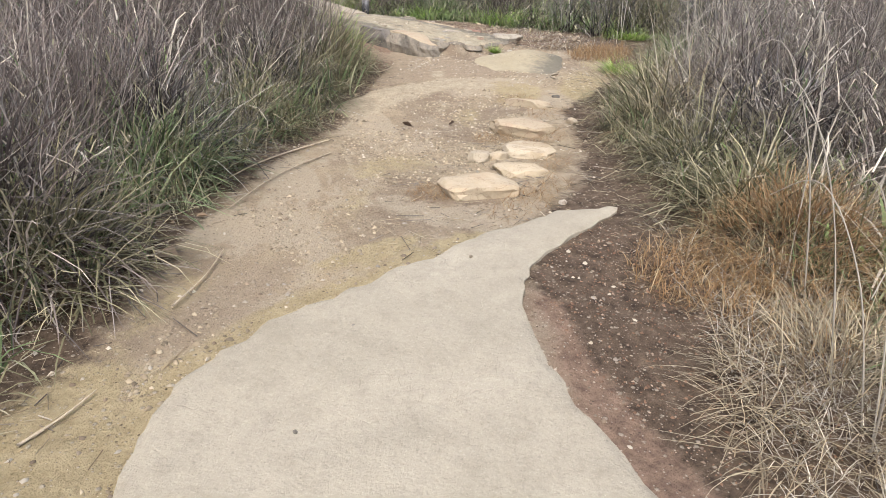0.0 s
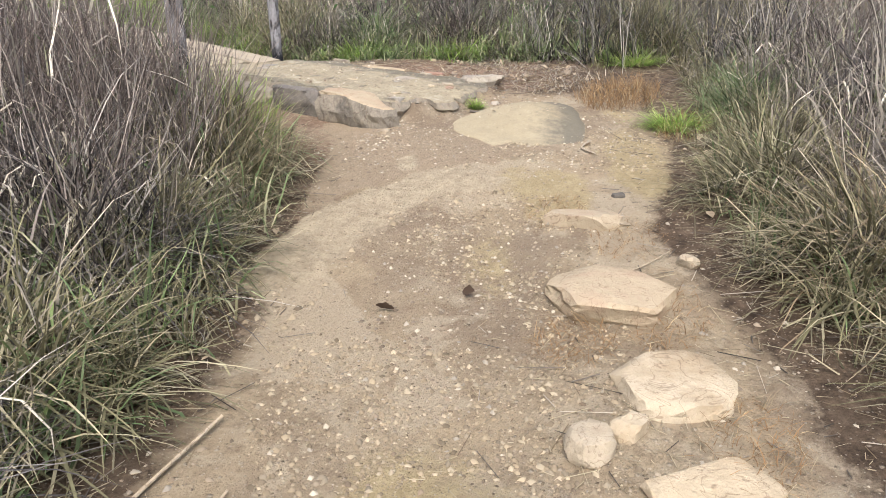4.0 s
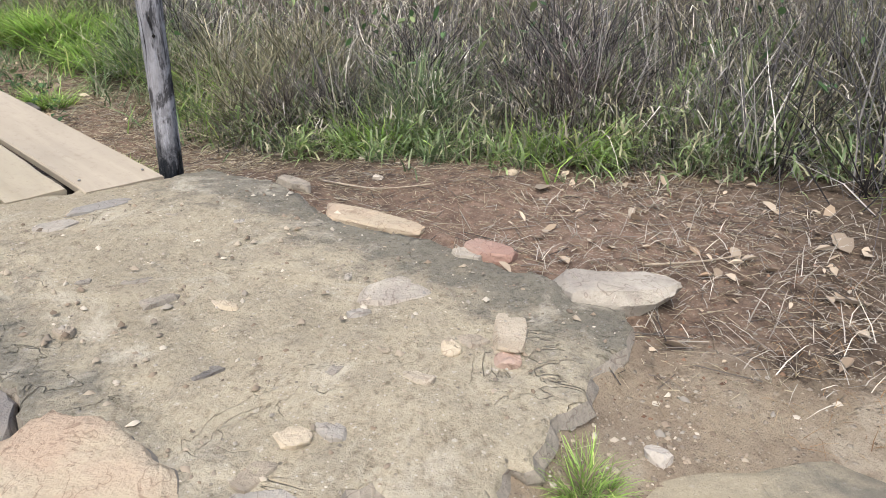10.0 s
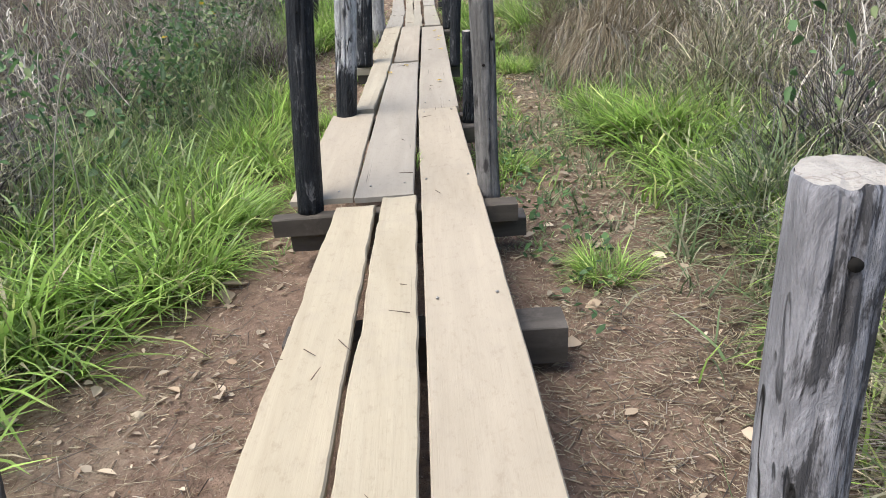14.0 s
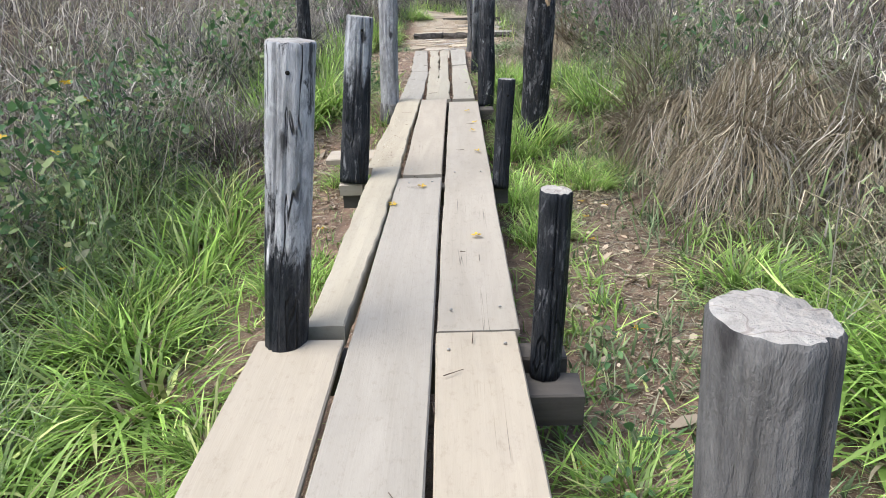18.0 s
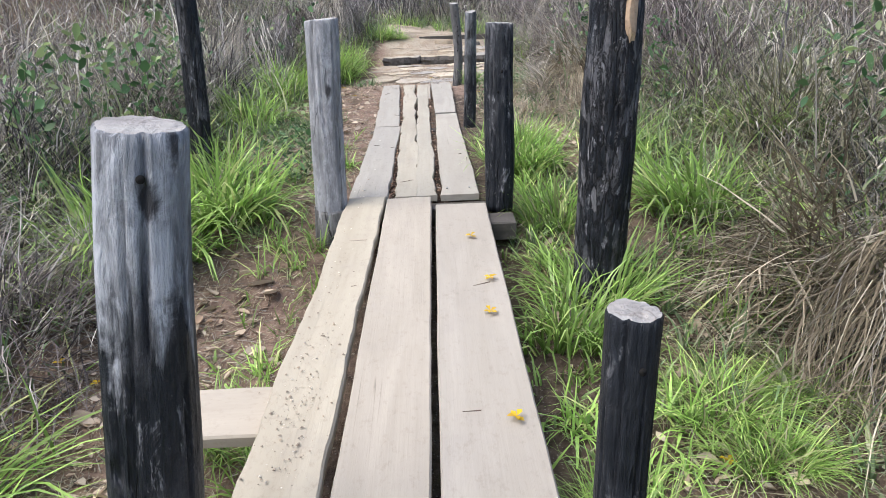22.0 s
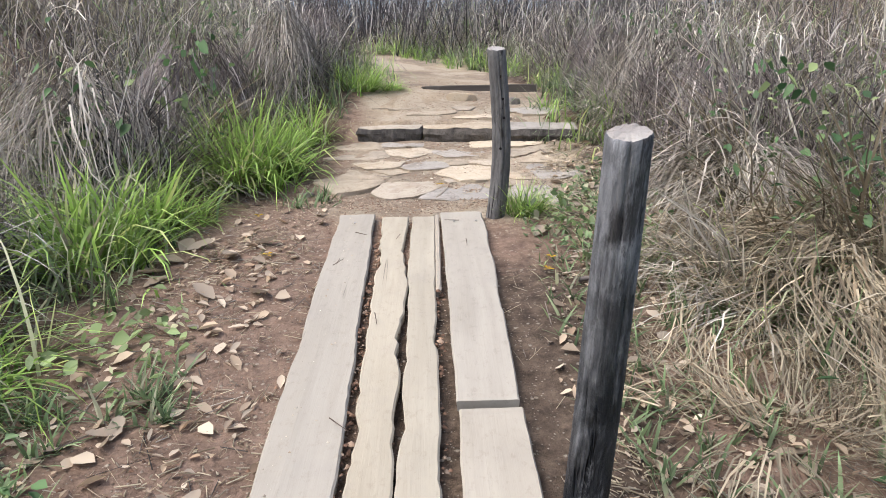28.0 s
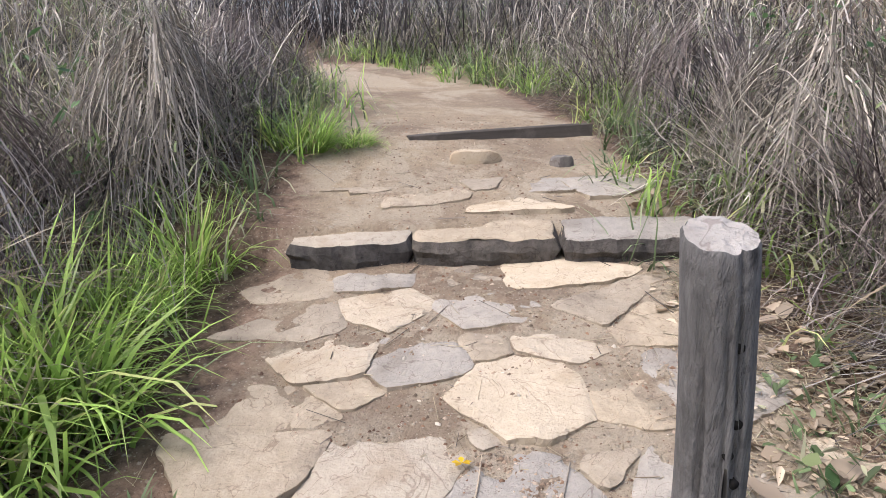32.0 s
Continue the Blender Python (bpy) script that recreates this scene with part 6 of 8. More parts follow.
# bright tufts that stand apart
TUFTS = []
for v in range(9):
    pair = []
    count, slim, stiff = ((520, 0.72, 1.45), (360, 1.05, 1.1), (280, 1.4, 1.35))[v // 3]
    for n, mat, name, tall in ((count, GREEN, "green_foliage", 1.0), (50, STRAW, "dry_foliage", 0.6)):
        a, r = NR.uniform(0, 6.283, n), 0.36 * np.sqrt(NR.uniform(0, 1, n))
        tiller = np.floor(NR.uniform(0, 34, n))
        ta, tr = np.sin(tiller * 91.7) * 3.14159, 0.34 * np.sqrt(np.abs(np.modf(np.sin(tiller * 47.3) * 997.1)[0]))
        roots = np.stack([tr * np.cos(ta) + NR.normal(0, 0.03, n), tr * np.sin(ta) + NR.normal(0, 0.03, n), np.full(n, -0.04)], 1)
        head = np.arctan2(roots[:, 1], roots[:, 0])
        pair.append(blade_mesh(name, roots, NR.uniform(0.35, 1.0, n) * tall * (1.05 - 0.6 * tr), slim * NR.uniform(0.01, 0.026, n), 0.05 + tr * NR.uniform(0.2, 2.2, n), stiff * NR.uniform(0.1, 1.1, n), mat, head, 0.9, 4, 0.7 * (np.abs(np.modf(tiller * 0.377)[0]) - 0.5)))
    TUFTS.append(pair)


def tuft(x, y, wide, tall, n, label="bright green grass tuft with arching blades"):
    ob = thing("grass_tuft", pose(x, y, ground_height(x, y), 0, 0, 57 * n) @ Matrix.Diagonal((wide, wide, tall, 1)), label, "grass", "green grass tufts")
    for me in TUFTS[6 + n % 3 if tall >= 0.75 else 3 + n % 6 if tall >= 0.55 else n % 6]:
        child = new(me.name.split(".")[0], me)
        child.parent = ob
    return ob


PLACES = ((-1.95, 2.75, 1.2, 0.62), (-1.6, 3.5, 1.1, 0.6), (-2.2, 3.5, 1.2, 0.7), (-2.7, 4.1, 1.2, 0.75), (-1.5, 4.5, 0.9, 0.5), (2.3, 4.4, 1.1, 0.55), (3.0, 5.2, 1.1, 0.6), (2.4, 6.0, 1.1, 0.6), (-1.95, 6.8, 1.0, 0.6), (-2.1, 5.6, 1.0, 0.65), (-1.0, 7.3, 0.6, 0.35), (0.85, 5.2, 0.6, 0.3), (1.75, 9.3, 0.5, 0.3), (-1.6, 12.0, 0.9, 0.7), (-2.3, 2.9, 1.3, 1.0), (-1.75, 4.3, 1.1, 0.9), (-1.5, 3.6, 0.8, 0.6), (2.2, 5.5, 1.2, 0.6), (2.6, 2.9, 1.1, 0.6), (0.75, 0.95, 0.3, 0.28), (2.4, 5.9, 1.4, 0.7),
          (2.0, 6.3, 0.9, 0.5), (1.95, 7.0, 0.8, 0.4), (-1.62, 4.9, 0.9, 0.7), (-1.8, 7.6, 0.9, 0.8), (-1.75, 6.7, 0.9, 0.6), (-2.0, 7.2, 0.9, 0.6), (-1.45, 6.2, 1.1, 0.6), (-0.95, 5.6, 0.6, 0.4),
          (0.78, 7.75, 0.5, 0.4), (0.72, 8.5, 0.55, 0.5), (-2.0, 8.9, 1.1, 0.62), (-1.75, 8.35, 0.95, 0.55), (-1.85, 10.9, 1.0, 1.1), (-1.5, 11.4, 1.0, 0.9), (0.72, 9.8, 0.6, 0.6),
          (0.98, 10.15, 0.85, 0.7), (0.92, 11.1, 0.7, 0.6), (1.95, 11.2, 1.0, 0.8), (-2.0, 14.4, 0.9, 0.75), (0.78, 12.1, 0.75, 0.65),
          (0.85, 12.7, 0.6, 0.5), (-2.1, 16.2, 1.0, 0.8), (1.68, 12.3, 0.7, 0.6), (-1.5, 17.45, 0.95, 1.05), (-1.75, 17.9, 0.8, 1.05), (-1.5, 17.75, 0.8, 0.8), (-1.75, 17.4, 0.9, 0.8), (-1.55, 18.3, 0.7, 0.7), (-1.32, 18.8, 0.6, 0.75), (-2.0, 15.7, 0.9, 0.9),
          (-1.75, 16.4, 0.6, 0.45), (2.6, 10.2, 1.0, 0.7), (2.9, 12.6, 1.0, 0.7), (1.35, 8.9, 0.5, 0.35), (2.45, 4.0, 1.0, 0.6), (-2.5, 12.8, 1.0, 0.7), (-2.6, 5.4, 1.0, 0.8), (-2.2, 1.8, 1.1, 0.8), (0.6, 16.5, 0.4, 0.35), (-0.95, 20.1, 0.55, 0.55), (-0.6, 20.2, 0.4, 0.25), (0.35, -4.5, 0.55, 0.35), (0.2, -2.62, 0.22, 0.18),
          (2.4, 0.3, 0.9, 0.5), (2.8, -1.0, 0.8, 0.4), (3.4, -3.3, 0.8, 0.3), (2.3, 5.0, 1.0, 0.6), (2.3, 2.2, 0.9, 0.5), (2.5, 1.4, 0.8, 0.45),
          (-1.85, -1.4, 0.6, 0.85), (-1.8, -1.65, 0.45, 0.7), (-2.1, -1.1, 0.8, 0.8), (-0.85, 9.2, 0.6, 0.35), (1.3, 9.2, 0.6, 0.4), (1.2, 3.2, 0.5, 0.3))
for n, (x, y, wide, tall) in enumerate(PLACES):
    tuft(x, y, wide * 0.95, tall, n)

# low grass beside the planks
EDGE_R, EDGE_L = ((0.62, 4.5), (0.6, 13.2)), ((-0.62, 5.0), (-0.7, 13.4))
bank(EDGE_R, False, 4600, -0.05, 0.6, (0.12, 0.32), GREEN, "low green grass along the planks", 0.014, 0.55, 0.8, 0.3, name="grass_fringe", category="grass", bare=0.35)
bank(EDGE_L, True, 4600, 0.0, 0.9, (0.1, 0.3), GREEN, "low green grass along the planks", 0.014, 0.6, 0.8, 0.3, name="grass_fringe", category="grass", bare=0.42)
bank(EDGE_R, False, 4200, 0.3, 1.6, (0.08, 0.24), DULL_GREEN, "low weeds beside the boardwalk", 0.014, 0.7, 0.5, 0.3, name="grass_fringe", category="grass", bare=0.4)

for line, side, n in ((((0.65, 3.5), (0.62, 12.6)), False, 9000), (((-0.7, 3.6), (-0.7, 12.6)), True, 8000), (((-0.75, 12.6), (-0.9, 16.4)), True, 2200), (((0.6, 12.8), (0.7, 17.2)), False, 3000)):
    bank(line, side, n, 0.0, 1.5, (0.05, 0.13), SHOOT, "low green weeds carpeting the earth", 0.014, 0.9, 0.5, 0.25, name="grass_fringe", category="weeds", segs=2, bare=0.45)


# flat weeds that creep over the earth in patches
def creeping(cx, cy, rx, ry, n, mat=DULL_GREEN, tall=(0.06, 0.19), label="low creeping weeds spread over bare earth"):
    xy = clumped(scatter(n, cx, cy, rx, ry), 0.16, n + int(cx * 10))
    blades("creeping_weed", roots_of(xy, 0.008), NR.uniform(*tall, n), NR.uniform(0.008, 0.018, n), NR.uniform(0.15, 1.15, n), NR.uniform(0.1, 0.45, n), mat, label, "weeds", segs=3, tint=NR.uniform(-0.3, 0.35, n))


for cx, cy, rx, ry, n in ((-1.3, 13.3, 0.28, 0.4, 420), (-1.1, 14.3, 0.16, 0.2, 150), (-1.0, 12.4, 0.22, 0.45, 380), (-1.6, 14.0, 0.3, 0.4, 400), (-1.45, 11.3, 0.3, 0.35, 380), (1.75, 13.5, 0.35, 0.5, 480), (1.15, 11.4, 0.25, 0.5, 300), (0.75, 10.9, 0.2, 0.4, 320), (1.4, 15.2, 0.35, 0.7, 420), (1.35, 17.0, 0.3, 0.5, 130), (-0.95, 16.9, 0.2, 0.3, 120), (1.0, 14.2, 0.3, 0.9, 380), (1.1, 15.7, 0.3, 0.5, 220), (-1.65, 7.0, 0.35, 0.7, 420), (1.55, 5.3, 0.4, 0.6, 420), (1.35, 4.3, 0.4, 0.5, 240), (1.45, 6.2, 0.35, 0.5, 300), (0.85, 5.9, 0.2, 0.6, 240), (0.75, 14.7, 0.16, 1.0, 200), (0.8, 13.2, 0.16, 0.5, 160)):
    creeping(cx, cy, rx, ry, n)
def straw_mound(cx, cy, rx, ry, high, n, label, heading=None, spread=0.7, mat=THATCH):
    a, r = NR.uniform(0, 6.283, n), np.sqrt(NR.uniform(0, 1, n))
    hx, hy = cx + rx * r * np.cos(a), cy + ry * r * np.sin(a)
    roots = np.stack([hx, hy, heights_at(np.stack([hx, hy], 1)) + high * (1 - r ** 2) * NR.uniform(0.2, 1, n)], 1)
    blades("straw_mound", roots, NR.uniform(0.35, 0.8, n), NR.uniform(0.007, 0.016, n), 0.45 + 1.55 * r + NR.normal(0, 0.25, n), NR.uniform(0.1, 0.5, n), mat, label, "straw", heading=a if heading is None else heading, spread=spread, segs=5, tint=NR.uniform(-0.4, 0.25, n))


def draped(cx, cy, rx, ry, high, bundles, per, mat, label, long=(0.35, 0.8), wide=(0.004, 0.011), lift=0.05, name="straw_mound", category="straw"):
    """Bundles of long leaves that flow down over a heap from its crown and hang free at its foot."""
    n, segs = bundles * per, 5
    which = np.repeat(np.arange(bundles), per)
    a = NR.uniform(0, 6.283, bundles)[which] + NR.normal(0, 0.2, n)
    start = (0.75 * NR.uniform(0, 1, bundles) ** 0.7)[which] + NR.normal(0, 0.03, n)
    run, proud = NR.uniform(*long, n), (lift * NR.uniform(0, 1, bundles))[which] + NR.uniform(-0.6, 1, n) * 0.4 * lift
    swing = NR.normal(0, 0.45, bundles)[which] + NR.normal(0, 0.3, n)
    width = NR.uniform(*wide, n)
    floor_z = heights_at(np.stack([cx + 1.05 * rx * np.cos(a), cy + 1.05 * ry * np.sin(a)], 1))
    mid_z = ground_height(cx, cy)
    rows, along = [], []
    for k in range(segs + 1):
        f = k / segs
        r = np.clip(start + run * f, 0, 1.12)
        b = a + swing * f * f
        g = mid_z + (floor_z - mid_z) * np.clip(r, 0, 1)
        z = g + high * np.sqrt(np.clip(1 - np.minimum(r, 1) ** 2.2, 0, 1)) + proud * (1 - 0.7 * f) + 0.028 * NR.normal(0, 1, n)
        b = b + 0.035 * NR.normal(0, 1, n)
        p = np.stack([cx + rx * r * np.cos(b), cy + ry * r * np.sin(b), np.maximum(z, g + 0.004)], 1)
        side = np.stack([-np.sin(b), np.cos(b), 0.5 * np.sin(9 * which)], 1) * (width * (1 - 0.8 * f) / 2)[:, None]
        rows += [p - side, p + side]
        along += [np.full(n, 0.25 + 0.75 * f)] * 2
    verts = np.stack(rows, 1).reshape(-1, 3)
    base = (np.arange(n) * (2 * segs + 2))[:, None]
    quads = np.concatenate([base + np.array([[2 * k, 2 * k + 1, 2 * k + 3, 2 * k + 2]]) for k in range(segs)])
    tint = (NR.uniform(-0.55, 0.2, bundles))[which] + NR.uniform(-0.15, 0.15, n)
    me = raw_mesh(name, verts, quads, mat, {"along": np.stack(along, 1).ravel(), "tint": np.repeat(tint, 2 * segs + 2)}, True)
    return tagged(new(name, me), label, category, kind="stuff")


# fallen mounds of straw, and dead grass hanging over the banks
straw_mound(2.6, 8.7, 0.6, 0.9, 0.85, 1100, "tangled straw leaning off a collapsed mound", -1.0, 0.9)
draped(1.1, 13.9, 0.5, 0.8, 0.07, 34, 10, STRAW, "thin straw fallen flat beside the planks", (0.4, 0.9), (0.003, 0.008), 0.05, "straw_bank")
draped(1.35, 15.0, 0.5, 0.9, 0.1, 40, 10, STRAW, "thin straw fallen flat beside the planks", (0.4, 0.9), (0.003, 0.008), 0.05, "straw_bank")
draped(1.85, 14.9, 0.5, 1.0, 0.3, 70, 12, STRAW, "grey fallen straw draped over the bank", (0.4, 0.9), (0.004, 0.012), 0.09, "straw_bank")
draped(2.1, 16.4, 0.5, 0.9, 0.4, 60, 12, BENT, "bleached straw hanging from the bank", (0.4, 0.9), (0.004, 0.011), 0.1, "straw_bank")
draped(1.75, 13.7, 0.4, 0.6, 0.14, 26, 10, STRAW, "grey fallen straw draped over the bank", (0.4, 0.9), (0.004, 0.01), 0.06, "straw_bank")
for cx, cy, rx, ry, high, mat in ((-2.55, 16.8, 0.7, 0.9, 0.6, DRY), (-2.3, 18.2, 0.65, 0.9, 0.6, PURPLE), (-1.75, 19.7, 0.55, 0.8, 0.55, DRY), (2.3, 17.6, 0.65, 0.9, 0.6, PURPLE), (2.25, 19.2, 0.6, 0.9, 0.6, DRY), (2.95, 15.2, 0.8, 1.0, 0.7, PURPLE), (2.2, 20.8, 0.6, 0.9, 0.5, PURPLE), (-1.6, 21.4, 0.55, 0.9, 0.5, PURPLE)):
    draped(cx, cy, rx, ry, high, 60, 9, mat, "dead grass leaves hanging over a hummock of scrub", (0.3, 0.9), (0.005, 0.013), 0.42, "hanging_grass", "dry grass")
straw_mound(2.45, 14.9, 0.3, 0.6, 0.75, 170, "pale straw arching out of dark scrub", 3.4, 0.6, BENT)
straw_mound(3.0, 8.6, 0.7, 0.8, 1.0, 350, "green grass leaning over a mound of straw", -0.6, 0.9, SHOOT)
for cx, cy, rx, ry, high, k in ((3.05, 8.9, 0.85, 0.95, 0.75, 1.0), (2.4, 8.25, 0.62, 0.6, 0.45, 0.6), (2.3, 9.35, 0.58, 0.65, 0.5, 0.6), (3.2, 7.9, 0.65, 0.6, 0.5, 0.6), (2.75, 9.0, 0.5, 0.5, 0.85, 0.4)):
    # dark core added so the gaps between straw bundles look shaded
    draped(cx, cy, rx * 0.85, ry * 0.85, high * 0.8, int(60 * k), 14, GREYBRUSH, "dark inner stems added as shade inside a mound of straw", lift=0.0)
    draped(cx, cy, rx, ry, high, int(150 * k), 11, THATCH, "collapsed mound of bleached straw grass", lift=0.2, long=(0.3, 0.95))
    draped(cx, cy, rx * 1.05, ry * 1.05, high * 0.92, int(34 * k), 6, BENT, "pale loose straw over a collapsed mound", lift=0.28, long=(0.3, 0.8))
    thatch(cx, cy, rx * 0.75, ry * 0.75, high * 0.95, int(420 * k), OLIVE, "olive grass growing through a mound of straw", "olive_clump", "grass", (0.3, 0.8), (0.006, 0.013))
    thatch(cx, cy, rx * 0.9, ry * 0.9, high * 0.85, int(520 * k), THATCH, "tangled straw on a collapsed mound", "straw_mound", "straw", (0.3, 0.8), (0.004, 0.01))
straw_mound(2.05, 15.0, 0.35, 1.1, 0.6, 700, "bleached straw grass fallen towards the path", 3.4, 0.7)
straw_mound(2.0, 17.3, 0.3, 0.8, 0.5, 300, "bleached straw grass fallen towards the path", 3.4, 0.7)
straw_mound(-1.9, 17.6, 0.3, 1.0, 0.6, 450, "bleached straw grass fallen towards the path", 0.0, 0.7)
straw_mound(2.3, 14.6, 0.4, 0.9, 0.9, 350, "bleached straw grass fallen towards the path", 3.6, 0.6)


def rusty(cx, cy, rx, ry, count, tall):
    a, r = NR.uniform(0, 6.283, count), np.sqrt(NR.uniform(0, 1, count))
    xy = np.stack([cx + rx * r * np.cos(a), cy + ry * r * np.sin(a)], 1)
    blades("rusty_grass", roots_of(xy), NR.uniform(0.5, 1.1, count) * tall, NR.uniform(0.003, 0.006, count), NR.uniform(0, 1.2, count), NR.uniform(0, 1.1, count), RUSTY, "patch of fine rust-brown dry grass", "dry grass")


rusty(1.4, -3.7, 0.75, 0.4, 1600, 0.24)
rusty(-4.7, -7.5, 0.6, 0.4, 900, 0.22)
rusty(-4.75, -7.0, 0.4, 0.35, 1200, 0.2)
thatch(-4.15, -7.35, 0.6, 0.5, 0.4, 2600, RUSTY, "rounded heap of fine rust-orange dead grass", "rusty_clump", "dry grass", (0.14, 0.34), (0.003, 0.006))
thatch(-5.35, -7.7, 0.75, 0.42, 0.14, 1300, STRAW, "low heap of pale flattened straw beside the trail", "dry_clump", "dry grass", (0.15, 0.4), (0.003, 0.006))
mat_xy = np.concatenate([np.stack([-5.4 + 1.2 * NR.uniform(-1, 1, 3200), -7.75 + 0.45 * NR.uniform(-1, 1, 3200)], 1), np.stack([1.9 + 0.9 * NR.uniform(-1, 1, 1500), -2.4 + 0.9 * NR.uniform(-1, 1, 1500)], 1)])
mat_xy[:3200, 1] += 0.55 * (mat_xy[:3200, 0] + 5.4)
mat_n = len(mat_xy)
blades("straw_mat", roots_of(mat_xy), NR.uniform(0.1, 0.28, mat_n), NR.uniform(0.003, 0.006, mat_n), NR.uniform(0.5, 1.4, mat_n), NR.uniform(0.2, 1.0, mat_n), BENT, "flattened mat of grey dry straw beside the trail", "straw")
rusty(0.4, -4.55, 0.5, 0.25, 500, 0.2)


def lying(name, xy, length, radius, mat, label, category, above=0.004):
    """Three-sided sticks lying on the ground."""
    n = len(xy)
    a = NR.uniform(0, 6.283, n)
    d = np.stack([np.cos(a), np.sin(a)], 1) * (length / 2)[:, None]
    p0, p1 = xy - d, xy + d
    z0, z1 = heights_at(p0) + above + NR.uniform(0, 0.012, n), heights_at(p1) + above + NR.uniform(0, 0.012, n)
    side = np.stack([-np.sin(a), np.cos(a), 0 * a], 1) * radius[:, None]
    up = np.array([0, 0, 1.7]) * radius[:, None]
    e0, e1 = np.concatenate([p0, z0[:, None]], 1), np.concatenate([p1, z1[:, None]], 1)
    verts = np.stack([e0 - side, e0 + side, e0 + up, e1 - side, e1 + side, e1 + up], 1).reshape(-1, 3)
    base = (np.arange(n) * 6)[:, None]
    quads = np.concatenate([base + np.array([q]) for q in ((0, 3, 5, 2), (2, 5, 4, 1), (1, 4, 3, 0))])
    me = raw_mesh(name, verts, quads, mat, {"along": np.repeat(NR.uniform(0, 1, n), 6)}, False)
    return tagged(new(name, me), label, category, kind="stuff")


def leaves(name, places, size, mat, label, category, kind="stuff", flat=0.35):
    """Small folded leaves, each turned its own way."""
    n = len(places)
    a = NR.uniform(0, 6.283, n)
    f = np.stack([np.cos(a), np.sin(a), NR.normal(0, flat, n)], 1)
    s = np.stack([-np.sin(a), np.cos(a), NR.normal(0, flat, n)], 1)
    up = np.array([[0, 0, 1.0]])
    w, curl = NR.uniform(0.16, 0.34, n)[:, None], NR.uniform(0.0, 0.3, n)[:, None]
    L = size[:, None]
    base, tip = places - f * L * 0.5, places + f * L * 0.5 + up * L * curl * 0.5
    m1, m2 = places - f * L * 0.12, places + f * L * 0.22
    verts = np.stack([base, m1 - s * L * w + up * L * curl, m2 - s * L * w * 0.8 + up * L * curl, tip, m2 + s * L * w * 0.8 + up * L * curl, m1 + s * L * w + up * L * curl, places], 1).reshape(-1, 3)
    b = (np.arange(n) * 7)[:, None]
    tris = np.concatenate([b + np.array([q]) for q in ((0, 6, 1), (1, 6, 2), (2, 6, 3), (3, 6, 4), (4, 6, 5), (5, 6, 0))])
    me = raw_mesh(name, verts, tris, mat, {"along": np.repeat(NR.uniform(0, 1, n), 7)}, True)
    return tagged(new(name, me), label, category, kind=kind)


def pebbles(name, xy, size, mat, label):
    n = len(xy)
    corners = np.array([(1, 0, 0), (0, 1, 0), (-1, 0, 0), (0, -1, 0), (0, 0, 0.75), (0, 0, -0.6), (0.6, 0.6, 0.35), (-0.6, -0.6, 0.3)])[None] * NR.uniform(0.6, 1.3, (n, 8, 3))
    a = NR.uniform(0, 6.283, n)
    c, s = np.cos(a)[:, None], np.sin(a)[:, None]
    x, y = corners[..., 0] * c - corners[..., 1] * s * 0.7, corners[..., 0] * s + corners[..., 1] * c * 0.7
    co = np.stack([x, y, corners[..., 2]], 2) * size[:, None, None] + np.concatenate([xy, heights_at(xy)[:, None]], 1)[:, None]
    b = (np.arange(n) * 8)[:, None]
    tris = np.concatenate([b + np.array([q]) for q in ((0, 6, 4), (6, 1, 4), (1, 2, 4), (2, 7, 4), (7, 3, 4), (3, 0, 4), (0, 1, 6), (2, 3, 7))])
    me = raw_mesh(name, co.reshape(-1, 3), tris, mat, {"along": np.repeat(NR.uniform(0, 1, n), 8)}, False)
    return tagged(new(name, me), label, "pebbles", kind="stuff")


def size_of(n, small, big):
    return small * (big / small) ** (NR.uniform(0, 1, n) ** 2.2)


trail_xy = np.concatenate([scatter(5200, -4.6, -5.0, 4.6, 1.5, 27), scatter(1800, 0.2, -3.6, 1.8, 0.9)])
trail_xy = np.concatenate([trail_xy, scatter(1500, -2.7, -4.0, 1.3, 0.5, 25), scatter(700, -0.3, -3.9, 0.9, 0.4), scatter(700, 0.5, 17.6, 0.9, 0.9)])
clods = np.concatenate([scatter(11000, -3.1, -4.1, 1.9, 0.8, 27), scatter(4000, -0.6, -4.0, 1.2, 0.6), scatter(3500, -6.2, -5.4, 1.6, 0.6, 27)])
clods = clods[patchy(clods, 1.5, 3.3) > 0.53]
ridge = along_line(CRUST, 1500, -0.02, 0.5, 1.8, False)[0]
ridge = ridge[ridge[:, 0] > -3.7]
pebbles("clods", ridge, size_of(len(ridge), 0.006, 0.034), CLOD, "pale caked lumps of earth along a ridge in the trail")
pebbles("clods", clods, size_of(len(clods), 0.004, 0.02), CLOD, "crumbled dry clods lying in patches on the trail")
dark = scatter(2600, -5.3, -7.0, 0.5, 1.1, -47)
pebbles("pebbles", dark, size_of(len(dark), 0.003, 0.012), RED_GRIT, "dark gravel beside the cement wash")
fall = np.concatenate([scatter(900, -0.7, -2.5, 0.9, 0.3), scatter(500, 0.3, -2.65, 0.6, 0.15), scatter(700, -1.4, -2.6, 0.5, 0.5)])
pebbles("pebbles", fall, size_of(len(fall), 0.004, 0.022), GRIT, "broken crumbs of stone below the landing")
rubble = np.concatenate([scatter(7000, -0.15, 16.95, 0.8, 0.4), scatter(2500, -1.0, 16.6, 0.4, 0.6), scatter(1500, 0.3, 18.2, 0.9, 0.8), scatter(1500, 0.1, 20.0, 0.7, 1.0)])
pebbles("pebbles", rubble, size_of(len(rubble), 0.003, 0.013), GRIT_BROWN, "reddish gravel before and between the flat stones")
